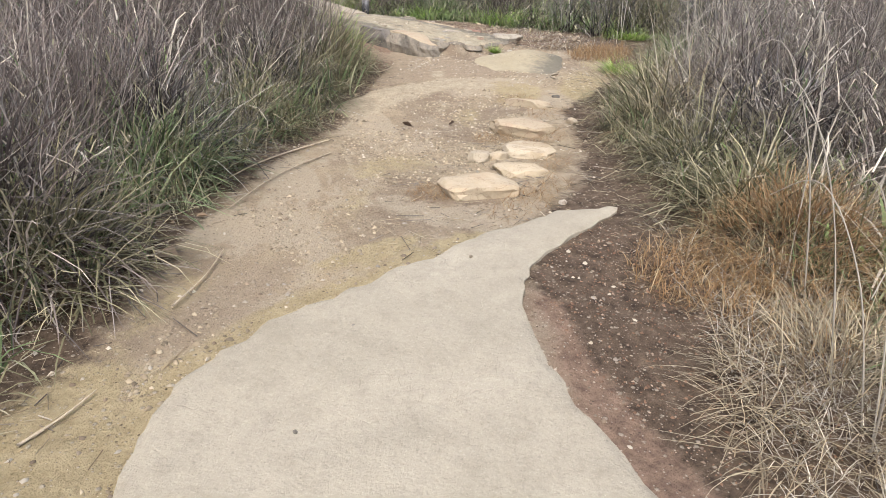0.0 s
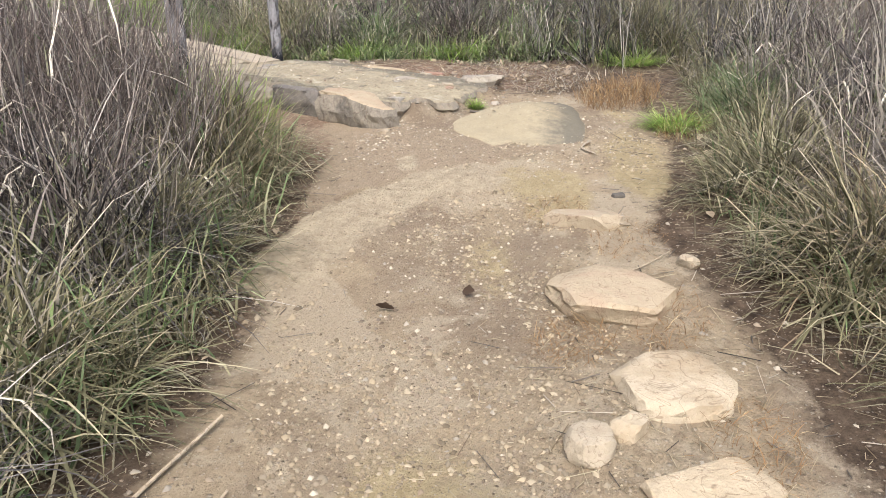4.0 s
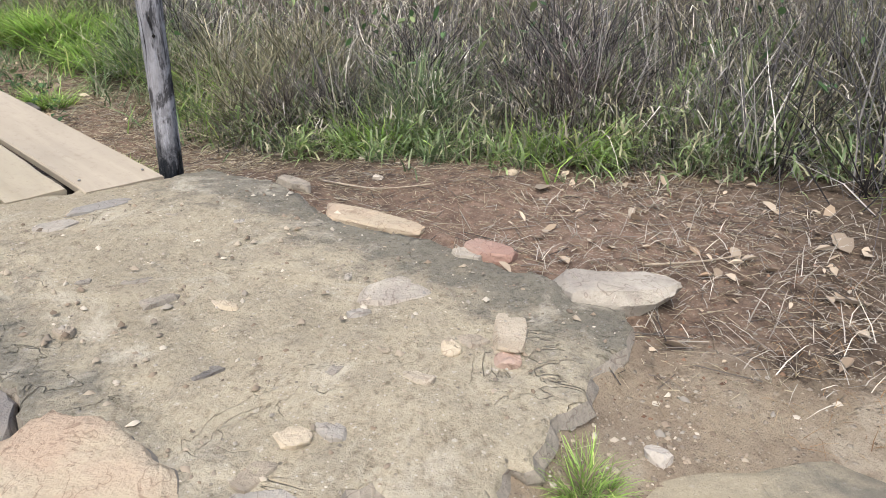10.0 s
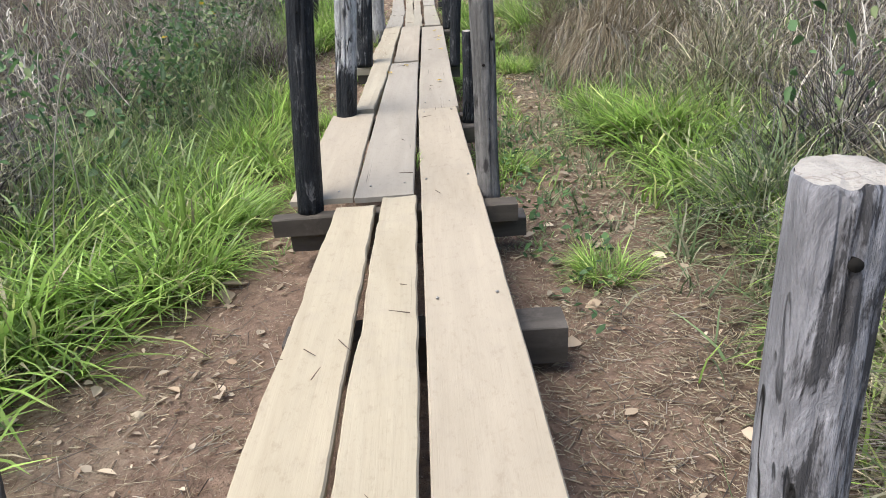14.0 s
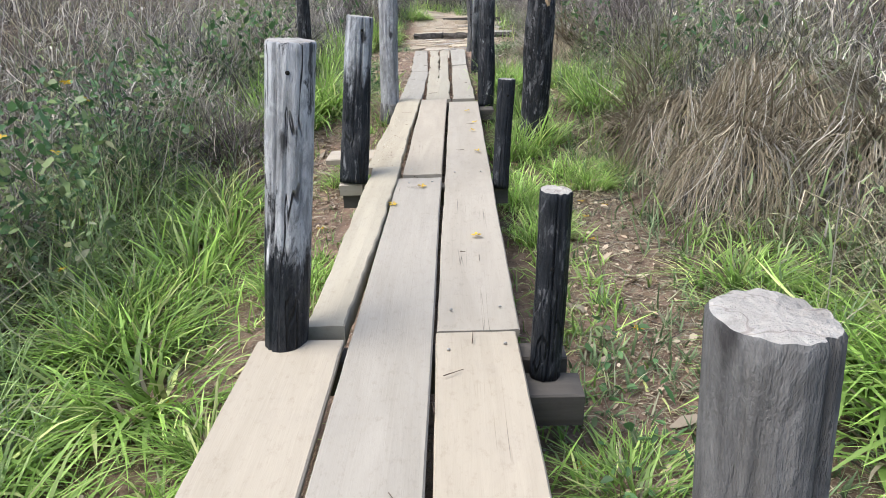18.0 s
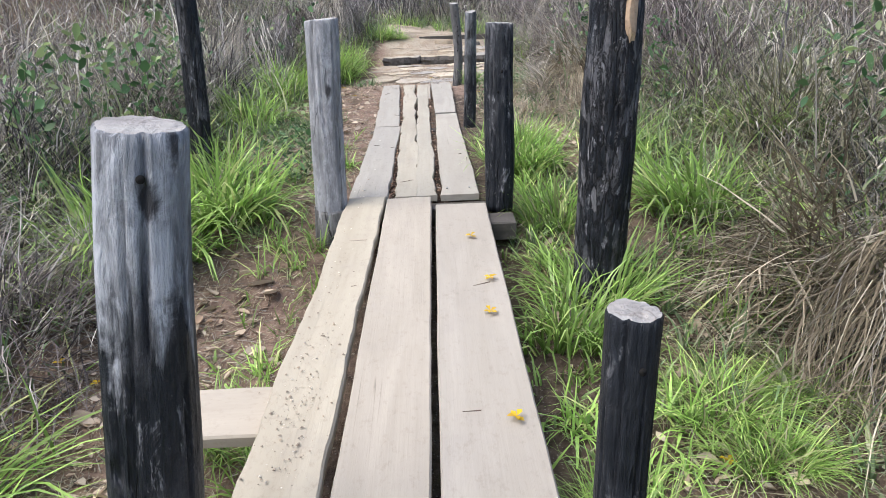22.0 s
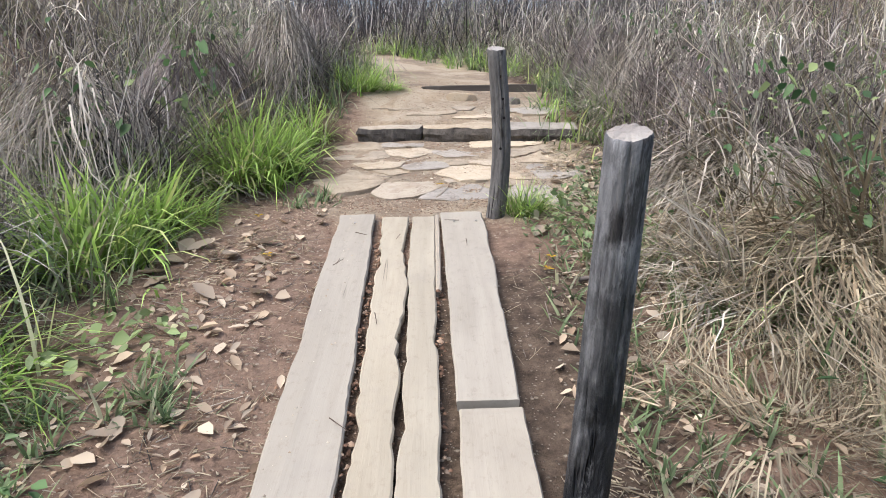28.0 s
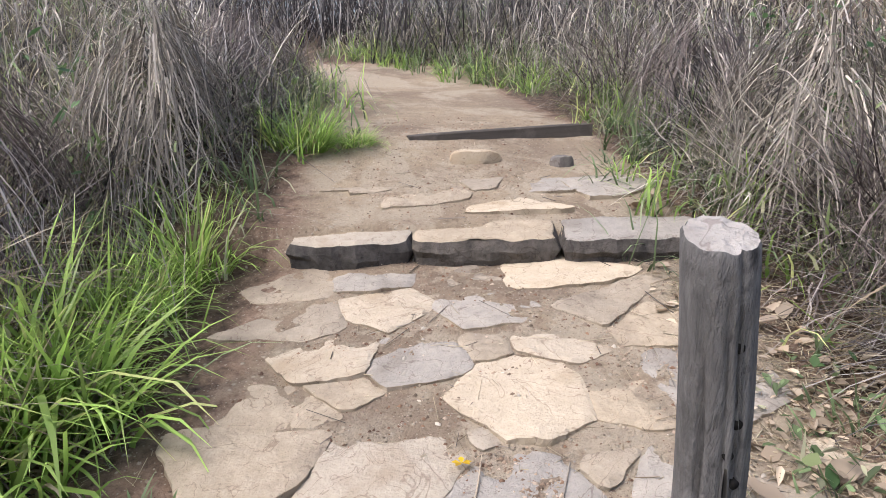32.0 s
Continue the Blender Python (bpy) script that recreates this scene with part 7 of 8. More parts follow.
pebbles("pebbles", trail_xy, size_of(len(trail_xy), 0.003, 0.019), GRIT, "loose grit and small stones on the trail")
red_xy = np.concatenate([scatter(2500, 1.6, -1.6, 1.5, 1.4), scatter(1500, -1.2, 1.8, 0.8, 2.2), scatter(1500, 1.1, 3.0, 0.8, 3.0), scatter(2500, -1.0, 13.5, 0.7, 4.0), scatter(2600, 0.1, 17.3, 1.0, 1.2), scatter(1500, 0.3, 20.0, 1.0, 1.6), scatter(900, -1.4, 8.2, 0.7, 1.8)])
pebbles("pebbles", red_xy, size_of(len(red_xy), 0.003, 0.014), RED_GRIT, "reddish grit on bare earth")

EDGES = [scatter(1500, 1.6, 1.0, 0.8, 2.6), scatter(900, -1.2, 1.4, 0.6, 1.5), scatter(900, -1.4, 9.4, 0.7, 1.3), scatter(600, -1.2, 12.4, 0.5, 1.2), scatter(500, -1.4, 7.0, 0.6, 1.2), scatter(900, 1.4, 2.2, 0.7, 1.8), scatter(700, 1.25, 7.6, 0.5, 1.6), along_line(LEFT_WALL, 1500, -0.5, 0.3, 1.0, True)[0], along_line(RIGHT_WALL, 2200, -0.9, 0.3, 1.0, False)[0], scatter(1800, 1.7, -1.5, 1.5, 1.6), scatter(900, -1.3, 2.0, 0.8, 2.0), scatter(1600, 1.3, 3.5, 0.8, 3.5), scatter(1500, -1.2, 12.5, 0.7, 5.0), scatter(1400, 1.2, 13.5, 0.6, 5.0), scatter(900, -1.5, 8.3, 0.7, 2.2), scatter(700, 1.4, 18.2, 0.35, 2.0), scatter(350, -4.2, -5.3, 1.6, 0.6, 25), scatter(300, 0.4, 17.5, 0.9, 3.0)]
litter = np.concatenate(EDGES + [e + NR.normal(0, 0.12, e.shape) for e in EDGES[2:]])
lying("fallen_straw", litter, size_of(len(litter), 0.02, 0.17), NR.uniform(0.0006, 0.0016, len(litter)), STRAW, "straw and thin dead stems lying on the earth", "litter")
mulch = np.concatenate([scatter(7000, 1.2, 3.0, 0.75, 3.0), scatter(1800, -1.0, 1.4, 0.5, 1.4), scatter(2200, 1.2, 7.4, 0.5, 1.6), scatter(1500, -1.4, 8.8, 0.6, 1.4), scatter(3500, -1.05, 13.6, 0.6, 2.6), scatter(4500, 1.25, 14.3, 0.7, 2.4), scatter(2600, 1.35, 17.3, 0.45, 1.3), scatter(1800, 0.75, 14.6, 0.22, 1.9)])
mulch = mulch[patchy(mulch, 0.5, 5.1) > 0.4]
lying("straw_mulch", mulch, size_of(len(mulch), 0.014, 0.09), NR.uniform(0.001, 0.003, len(mulch)), STRAW, "broken straw and chaff trodden into the earth", "litter", 0.004)
few = litter[::7]
lying("fallen_twigs", few + 0.03, size_of(len(few), 0.05, 0.25), NR.uniform(0.001, 0.0025, len(few)), DRY_DARK, "thin dark twigs lying on the earth", "litter")

beds = np.concatenate([scatter(90, -1.45, 9.6, 0.6, 1.2), scatter(50, 1.3, 9.6, 0.5, 1.4), scatter(60, 1.2, 2.4, 0.5, 1.6), scatter(120, 1.15, 7.4, 0.4, 1.6), scatter(90, -1.3, 9.0, 0.5, 0.9), scatter(240, -1.0, 13.7, 0.55, 2.4), scatter(300, 1.3, 12.6, 0.5, 1.6), scatter(220, 0.85, 14.5, 0.35, 1.2), scatter(160, -1.15, 14.6, 0.45, 1.6), scatter(140, 1.35, 14.4, 0.6, 2.4), scatter(60, 1.2, 17.0, 0.5, 1.0), scatter(160, -1.3, 3.0, 0.6, 1.6), scatter(120, 1.3, 4.8, 0.6, 2.4), scatter(160, -1.3, 9.4, 0.6, 1.5), scatter(160, 1.2, 9.5, 0.6, 3.5), scatter(260, -1.25, 13.5, 0.6, 3.5), scatter(160, 1.2, 12.5, 0.6, 5.0), scatter(170, -1.3, 7.8, 0.7, 2.6), scatter(90, 1.2, 6.0, 0.5, 3.0), scatter(90, -1.2, 2.5, 0.7, 2.0), scatter(60, 1.4, 2.5, 0.8, 2.0), scatter(260, 1.35, 17.4, 0.4, 2.0), scatter(40, 1.8, -1.6, 1.4, 1.4), scatter(60, -1.05, 16.2, 0.4, 1.4), along_line(LEFT_WALL, 40, -0.4, 0.2, 1.0, True)[0]])
bed_z = heights_at(beds) + 0.012
leaves("dead_leaves", np.concatenate([beds, bed_z[:, None]], 1), size_of(len(beds), 0.03, 0.11), DEAD_LEAF, "dry tan and brown leaves scattered on the earth", "leaves")
weeds = np.concatenate([scatter(40, 1.6, 13.8, 0.35, 0.8), scatter(20, 1.35, 16.8, 0.3, 1.0), scatter(350, -1.3, 12.6, 0.4, 1.2), scatter(300, 1.0, 4.5, 0.3, 2.0)])
leaves("weed_leaves", np.concatenate([weeds, heights_at(weeds)[:, None] + NR.uniform(0.02, 0.16, (len(weeds), 1))], 1), NR.uniform(0.03, 0.08, len(weeds)), LEAFY, "low broad-leaved weeds beside the path", "weeds", flat=0.5)
shrub = np.concatenate([scatter(650, -2.85, 7.3, 0.4, 0.9), scatter(700, -3.1, 5.0, 0.8, 2.4), scatter(1000, -3.1, 9.8, 0.7, 2.2), scatter(700, -2.7, 13.0, 0.5, 1.8), scatter(160, 3.2, 3.6, 0.8, 1.4), scatter(120, 3.2, 0.4, 0.9, 1.2), scatter(150, 4.4, -2.4, 0.7, 1.2), scatter(400, 3.2, 11.0, 0.6, 1.2), scatter(260, 2.3, 15.0, 0.3, 2.0), scatter(300, -2.2, 17.6, 0.5, 1.8)])
lump = np.array([0.5 + 0.5 * noise.noise(Vector((x * 1.4, y * 1.4, 7))) for x, y in shrub])
shrub, lump = shrub[lump > 0.42], lump[lump > 0.42]
leaves("shrub_leaves", np.concatenate([shrub, heights_at(shrub)[:, None] + NR.uniform(0.08, 1.0, (len(shrub), 1)) ** 0.8 * (0.4 + 1.3 * lump[:, None])], 1), NR.uniform(0.04, 0.1, len(shrub)), LEAFY, "dark green broad leaves of low shrubs in the scrub", "shrub", flat=0.7)
vines = np.concatenate([scatter(420, -2.7, 9.2, 0.5, 1.6), scatter(260, -2.6, 5.6, 0.5, 1.0), scatter(200, 1.9, 15.6, 0.35, 1.2), scatter(260, -3.0, 8.5, 0.7, 2.5), scatter(160, 2.2, 13.4, 0.3, 0.8), scatter(160, 2.3, 19.2, 0.4, 0.8)])
leaves("vine_leaves", np.concatenate([vines, heights_at(vines)[:, None] + NR.uniform(0.15, 1.1, (len(vines), 1))], 1), NR.uniform(0.03, 0.065, len(vines)), LEAFY, "green vine leaves climbing through dry scrub", "vine", flat=0.6)


# ---- single fallen things ----
YELLOW = blade_material("yellow_petal", (0.75, 0.48, 0.02), (0.85, 0.6, 0.03), (0.8, 0.5, 0.05), 0.2, 0.5)
BROWN_LEAF = blade_material("brown_leaf", (0.1, 0.068, 0.05), (0.15, 0.105, 0.078), (0.18, 0.13, 0.1), 0.2)
CHIP = stone_material("pale_chip", (0.55, 0.5, 0.42), (0.66, 0.61, 0.53), (0.5, 0.43, 0.34))


def flower_mesh(n):
    rng = random.Random(n)
    verts, tris = [], []
    for k in range(5):
        a = 1.2566 * k + rng.uniform(-0.3, 0.3)
        c, s, i = math.cos(a), math.sin(a), len(verts)
        lift = rng.uniform(0.004, 0.022)
        verts += [(0, 0, 0.006), (0.02 * c - 0.011 * s, 0.02 * s + 0.011 * c, lift), (0.036 * c, 0.036 * s, lift * 0.8), (0.02 * c + 0.011 * s, 0.02 * s - 0.011 * c, lift)]
        tris += [(i, i + 3, i + 2), (i, i + 2, i + 1)]
    return raw_mesh("fallen_flower", np.array(verts), np.array(tris), YELLOW, {"along": np.linspace(0, 1, len(verts))}, True)


FLOWERS = [flower_mesh(n) for n in range(3)]
for n, (x, y) in enumerate(((-1.64, 9.68), (-1.92, 9.86), (1.19, 8.16), (1.21, 8.52), (1.4, 8.41), (-0.95, 8.22), (1.17, 6.43), (1.2, 8.9), (1.16, 7.7), (-2.3, 8.62), (-0.99, 15.74), (0.62, 15.45), (0.66, 15.63), (0.68, 5.36), (-1.72, 6.65), (-1.36, 6.08), (0.6, 12.28), (-1.23, 16.47), (0.03, 17.26))):
    ob = new("fallen_flower", FLOWERS[n % 3])
    ob.matrix_world = pose(x, y, ground_height(x, y) + 0.02, 0, 0, 77 * n)
    tagged(ob, "fallen yellow blossom lying on the ground", "flower", "fallen yellow flowers")
for n, (u, v) in enumerate(((0.41, 9.94), (0.35, 10.53), (0.38, 9.58), (-0.22, 7.46), (-0.04, 7.84), (0.4, 8.8), (0.32, 6.86))):
    ob = new("fallen_flower", FLOWERS[n % 3])
    ob.matrix_world = SLOPE @ pose(u, v, 0.012, 0, 0, 51 * n)
    tagged(ob, "yellow blossom lying on a plank", "flower", "fallen yellow flowers")


def big_leaf_mesh(n, mat, name="dead_leaf"):
    rng = random.Random(n)
    rows, verts, quads = 6, [], []
    for i in range(rows + 1):
        f = i / rows
        w = 0.045 * math.sin(3.14 * (0.06 + 0.88 * f)) * rng.uniform(0.8, 1.2)
        z = 0.03 * f * f + rng.uniform(-0.004, 0.004)
        verts += [(-w, 0.16 * f, z + 0.4 * w), (0, 0.16 * f, z), (w, 0.16 * f, z + 0.5 * w)]
    for i in range(rows):
        quads += [(3 * i, 3 * i + 1, 3 * i + 4, 3 * i + 3), (3 * i + 1, 3 * i + 2, 3 * i + 5, 3 * i + 4)]
    return raw_mesh(name, np.array(verts), np.array(quads), mat, {"along": np.full(len(verts), rng.random())}, True)


BIG = [big_leaf_mesh(n, DEAD_LEAF) for n in range(5)]
for n, (x, y) in enumerate(((-1.54, 15.86), (-1.47, 15.7), (-1.18, 15.8), (-1.12, 15.97), (-1.56, 15.37), (-1.13, 15.19), (-1.53, 15.6), (-0.96, 15.27), (-1.51, 15.88), (-1.06, 3.19), (-1.0, 3.42), (-1.76, 2.64), (-1.1, 10.53), (-1.56, 10.1), (-1.84, 10.37), (-0.9, 10.46), (-1.36, 8.34), (-1.1, 8.13), (-1.15, 9.0), (-2.14, 2.53), (1.71, 0.81), (2.27, -2.86), (1.79, -3.03), (2.09, -1.33), (-6.44, -4.75), (1.1, 5.6), (1.3, 7.2), (0.95, 6.2), (1.2, 12.6), (0.7, 14.9), (0.62, 16.0), (1.0, 17.0))):
    ob = new("dead_leaf", BIG[n % 5])
    ob.matrix_world = pose(x, y, rough_ground(x, y) + 0.01, random.uniform(-12, 12), random.uniform(-20, 20), 83 * n)
    tagged(ob, "large curled tan leaf lying on the earth", "leaf", "large fallen leaves")
for n, (x, y) in enumerate(np.concatenate([scatter(22, 1.35, 17.2, 0.35, 1.0), scatter(16, 1.3, 13.0, 0.45, 1.2), scatter(14, -1.0, 13.6, 0.35, 1.6), scatter(10, 1.1, 5.0, 0.3, 2.5), scatter(10, -1.35, 9.6, 0.5, 1.0)]).tolist()):
    ob = new("dead_leaf", BIG[n % 5])
    size = random.uniform(0.55, 0.95)
    ob.matrix_world = pose(x, y, rough_ground(x, y) + 0.01, random.uniform(-15, 15), random.uniform(-25, 25), 57 * n) @ Matrix.Diagonal((size, size, size, 1))
    tagged(ob, "curled tan leaf lying on the earth", "leaf", "large fallen leaves")
for n, (x, y) in enumerate(((-3.26, -3.89), (-2.95, -4.1))):
    ob = new("dead_leaf", big_leaf_mesh(20 + n, BROWN_LEAF))
    ob.matrix_world = pose(x, y, rough_ground(x, y) + 0.01, 14, 50, 60 + 120 * n) @ Matrix.Diagonal((0.6, 0.55, 0.8, 1))
    tagged(ob, "dark crumpled leaf lying on the trail", "leaf")


def stalk(name, points, r, mat, label, group=""):
    """A thin tapering stem through the given places, smoothed."""
    pts = [Vector(p) for p in points]
    fine = []
    for i in range(len(pts) - 1):
        a, b, c, d = pts[max(0, i - 1)], pts[i], pts[i + 1], pts[min(len(pts) - 1, i + 2)]
        for k in range(6):
            f = k / 6
            fine.append(0.5 * (2 * b + (c - a) * f + (2 * a - 5 * b + 4 * c - d) * f * f + (3 * b - a - 3 * c + d) * f ** 3))
    fine.append(pts[-1])
    verts, quads, m = [], [], len(fine)
    for i, p in enumerate(fine):
        t = (fine[min(m - 1, i + 1)] - fine[max(0, i - 1)]).normalized()
        s = t.cross(Vector((0.3, 0.2, 1))).normalized()
        u = s.cross(t)
        k = r * (1 - 0.6 * i / m) * (1.25 if i % 7 == 3 else 1)
        verts += [p + s * k, p + u * k, p - s * k, p - u * k]
    for i in range(m - 1):
        quads += [(4 * i + j, 4 * i + (j + 1) % 4, 4 * i + 4 + (j + 1) % 4, 4 * i + 4 + j) for j in range(4)]
    ends = [(0, 1, 2, 3), (4 * m - 1, 4 * m - 2, 4 * m - 3, 4 * m - 4)]
    me = raw_mesh(name, np.array(verts), np.array(quads + ends), mat, {"along": np.full(len(verts), 0.8), "tint": np.full(len(verts), 0.25)}, True)
    return tagged(new(name, me), label, "twig" if "twig" in name or "stick" in name else "stalk", group)


STICK = stone_material("dry_stick", (0.4, 0.345, 0.265), (0.56, 0.49, 0.39), (0.3, 0.25, 0.19))


def ground_stick(x0, y0, x1, y1, r, label="thin dry stick lying on the trail", bend=0.04, mat=STICK):
    mx, my = (x0 + x1) / 2 + bend * (y1 - y0), (y0 + y1) / 2 - bend * (x1 - x0)
    return stalk("stick", [(x, y, ground_height(x, y) + r + 0.012) for x, y in ((x0, y0), (mx, my), (x1, y1))], r, mat or STRAW, label, "sticks on the ground")


ground_stick(-4.28, -3.82, -6.0, -4.35, 0.008, "long dry reed lying along the trail's edge")
ground_stick(-4.55, -4.12, -5.9, -4.6, 0.006, "dry reed lying along the trail's edge")
ground_stick(-2.03, -2.43, -1.72, -2.36, 0.006)
ground_stick(-1.95, -4.68, -2.05, -4.3, 0.007)
ground_stick(-0.5, -3.98, -0.8, -4.12, 0.014, "pale curved stick lying on the trail", 0.25)
ground_stick(-7.5, -5.68, -7.2, -5.6, 0.007)
ground_stick(-6.7, -5.3, -6.2, -5.0, 0.006)
ground_stick(-0.03, -2.68, 0.0, -2.84, 0.012, "short grey stick below the landing", 0.1, DRY_DARK)
ground_stick(-2.6, -4.75, -2.2, -4.95, 0.006)
ground_stick(0.75, 15.3, 1.05, 15.6, 0.014, "short dead branch beside the planks", 0.2, DRY_DARK)
ground_stick(0.0, 16.95, 0.1, 17.3, 0.005)
ground_stick(1.2, -0.4, 1.6, -0.9, 0.006)
ground_stick(1.5, -2.2, 1.9, -2.5, 0.006)

# long dead stalks leaning out over the trail
for n in range(26):
    rng = random.Random(900 + n)
    f = rng.random()
    x, y = -6.0 + 7.5 * f, -7.95 + 3.0 * f - 0.1 * rng.random()
    z = ground_height(x, y)
    dx, dy, h = rng.uniform(-0.9, 0.9), rng.uniform(0.0, 0.65), rng.uniform(0.7, 1.35)
    stalk("dry_stalk", [(x, y, z - 0.05), (x + 0.3 * dx, y + 0.25 * dy, z + 0.6 * h), (x + 0.7 * dx, y + 0.65 * dy, z + h), (x + 1.2 * dx, y + 1.05 * dy, z + 0.85 * h)], rng.uniform(0.003, 0.006), BENT, "long bleached dead stalk leaning over the trail", "leaning stalks")
for n in range(20):
    rng = random.Random(1200 + n)
    right = n % 2
    y = rng.uniform(3.0, 20.0)
    x = rng.uniform(1.9, 2.5) if right else rng.uniform(-2.7, -2.0)
    z = ground_height(x, y)
    dx, dy, h = (-1 if right else 1) * rng.uniform(0.1, 0.7), rng.uniform(-0.6, 0.6), rng.uniform(0.8, 1.5)
    stalk("dry_stalk", [(x, y, z - 0.05), (x + 0.3 * dx, y + 0.25 * dy, z + 0.6 * h), (x + 0.7 * dx, y + 0.65 * dy, z + h), (x + 1.2 * dx, y + 1.05 * dy, z + 0.8 * h)], rng.uniform(0.003, 0.006), BENT, "bleached dead stalk arching out of the scrub", "leaning stalks")

# loose stones
for n, (x, y, r, mat) in enumerate(((-0.98, -2.35, 0.06, SANDSTONE), (-1.1, -2.45, 0.035, PALESTONE), (0.44, -2.72, 0.05, CHIP), (-1.52, -4.49, 0.05, GREYSTONE), (-4.29, -5.98, 0.035, CHIP), (-4.69, -5.07, 0.03, GREYSTONE), (-2.28, -5.05, 0.07, PALESTONE), (2.05, 0.07, 0.05, SANDSTONE), (2.13, -1.06, 0.045, SANDSTONE), (1.92, 0.01, 0.04, CHIP), (0.1, -3.3, 0.016, COBBLE), (0.35, -3.1, 0.014, COBBLE), (-0.2, -3.0, 0.013, COBBLE), (-6.3, -6.0, 0.015, GREYSTONE), (-5.4, -6.0, 0.015, COBBLE), (-6.9, -6.3, 0.012, GREYSTONE), (1.55, -0.5, 0.04, CHIP), (-1.2, 2.2, 0.04, SANDSTONE), (-1.0, 17.1, 0.05, GREYSTONE))):
    on = 0.1 if (x, y) in ((0.1, -3.3), (0.35, -3.1), (-0.2, -3.0)) else (0.02 if -7 < x < -5 else 0)
    rock("loose_stone", x, y, ground_height(x, y) + on, r, 0.75 * r, 40 * n, 0.6 * r, 0.3 * r, mat, "small loose stone lying on the ground", 500 + n, "loose stones", None, 2.3, 8, 0, 0.06, 2)

# chips and twigs fallen on the planks
rng = random.Random(77)
for n in range(42):
    u, v = rng.uniform(-0.44, 0.44), rng.uniform(0.5, 16.4)
    a, l = rng.uniform(0, 6.28), rng.uniform(0.03, 0.12)
    p = [SLOPE @ Vector((u + k * l * math.cos(a), v + k * l * math.sin(a), 0.02)) for k in (-0.5, 0.1, 0.5)]
    stalk("twig", p, 0.0025, BROWN_LEAF, "thin dark twig fallen on a plank", "twigs on the planks")


# grit on the landing, the hump, the deck and in its gaps
def bits(name, places, size, mat, label):
    n = len(places)
    corners = np.array([(1, 0, 0), (0, 1, 0), (-1, 0, 0), (0, -1, 0), (0, 0, 0.75), (0.6, 0.6, 0.35), (-0.6, -0.6, 0.3)])[None] * NR.uniform(0.6, 1.3, (n, 7, 3))
    a = NR.uniform(0, 6.283, n)
    c, s = np.cos(a)[:, None], np.sin(a)[:, None]
    x, y = corners[..., 0] * c - corners[..., 1] * s * 0.7, corners[..., 0] * s + corners[..., 1] * c * 0.7
    co = np.stack([x, y, corners[..., 2]], 2) * size[:, None, None] + places[:, None]
    b = (np.arange(n) * 7)[:, None]
    tris = np.concatenate([b + np.array([q]) for q in ((0, 5, 4), (5, 1, 4), (1, 2, 4), (2, 6, 4), (6, 3, 4), (3, 0, 4), (0, 1, 5), (2, 3, 6))])
    me = raw_mesh(name, co.reshape(-1, 3), tris, mat, {"along": np.repeat(NR.uniform(0, 1, n), 7)}, False)
    return tagged(new(name, me), label, "pebbles", kind="stuff")


def deck(u, v, w):
    return np.array([tuple(SLOPE @ Vector(p)) for p in zip(u, v, w)])


blades("grass_sprout", deck(NR.normal(0.098, 0.006, 9), NR.normal(4.3, 0.05, 9), np.full(9, -0.05)), NR.uniform(0.07, 0.17, 9), np.full(9, 0.012), NR.uniform(0, 0.3, 9), NR.uniform(0, 0.5, 9), GREEN, "green blades sprouting through a gap between planks", "grass")

xy = np.stack([NR.uniform(-0.65, 0.9, 900), NR.uniform(-2.4, 0.05, 900)], 1)
bits("grit", np.array([(x, y, landing_top(x, y) + 0.003) for x, y in xy]), size_of(900, 0.004, 0.02), GRIT, "pale grit bedded in the landing's cement")
xy = scatter(160, 0.0, -3.2, 0.55, 0.4)
bits("grit", np.array([(x, y, mound_top(x, y) + 0.002) for x, y in xy]), size_of(160, 0.004, 0.015), GRIT, "small stones lying on the cement hump")
k = 1500
gap = np.where(NR.uniform(0, 1, k) < 0.45, -0.165, np.where(NR.uniform(0, 1, k) < 0.5, 0.165, -0.03))
v = NR.uniform(11.45, 16.55, k)
bits("gap_litter", deck(gap + NR.normal(0, 0.02, k) - 0.012 * (v - 11.4), v, NR.uniform(-0.05, -0.02, k)), size_of(k, 0.006, 0.02), RED_GRIT, "earth and bark crumbs filling the gaps between planks")
k = 700
u, v = NR.normal(-0.38, 0.05, k), np.where(NR.uniform(0, 1, k) < 0.6, NR.normal(9.0, 0.35, k), NR.uniform(8.5, 16.5, k))
bits("plank_crumbs", deck(u, v, np.full(k, 0.026)), size_of(k, 0.002, 0.008), GRIT, "dry earth crumbs on the planks")
# brown matted grass beside the flat stones
for cx, cy, rx, ry in ((-4.5, -5.8, 0.35, 0.16), (-4.1, -5.75, 0.3, 0.14), (-4.75, -5.25, 0.2, 0.15), (-3.2, -4.75, 0.22, 0.18), (-2.9, -5.1, 0.3, 0.15), (-2.1, -4.7, 0.3, 0.2), (-1.9, -4.2, 0.25, 0.2), (1.5, -3.1, 0.8, 0.3), (-3.6, -5.5, 0.3, 0.15)):
    xy = scatter(260, cx, cy, rx, ry)
    blades("matted_grass", roots_of(xy, 0.0), NR.uniform(0.05, 0.13, 260), NR.uniform(0.002, 0.004, 260), NR.uniform(0.4, 1.3, 260), NR.uniform(0.3, 1.2, 260), RUSTY, "brown matted dry grass lying on the trail", "dry grass")

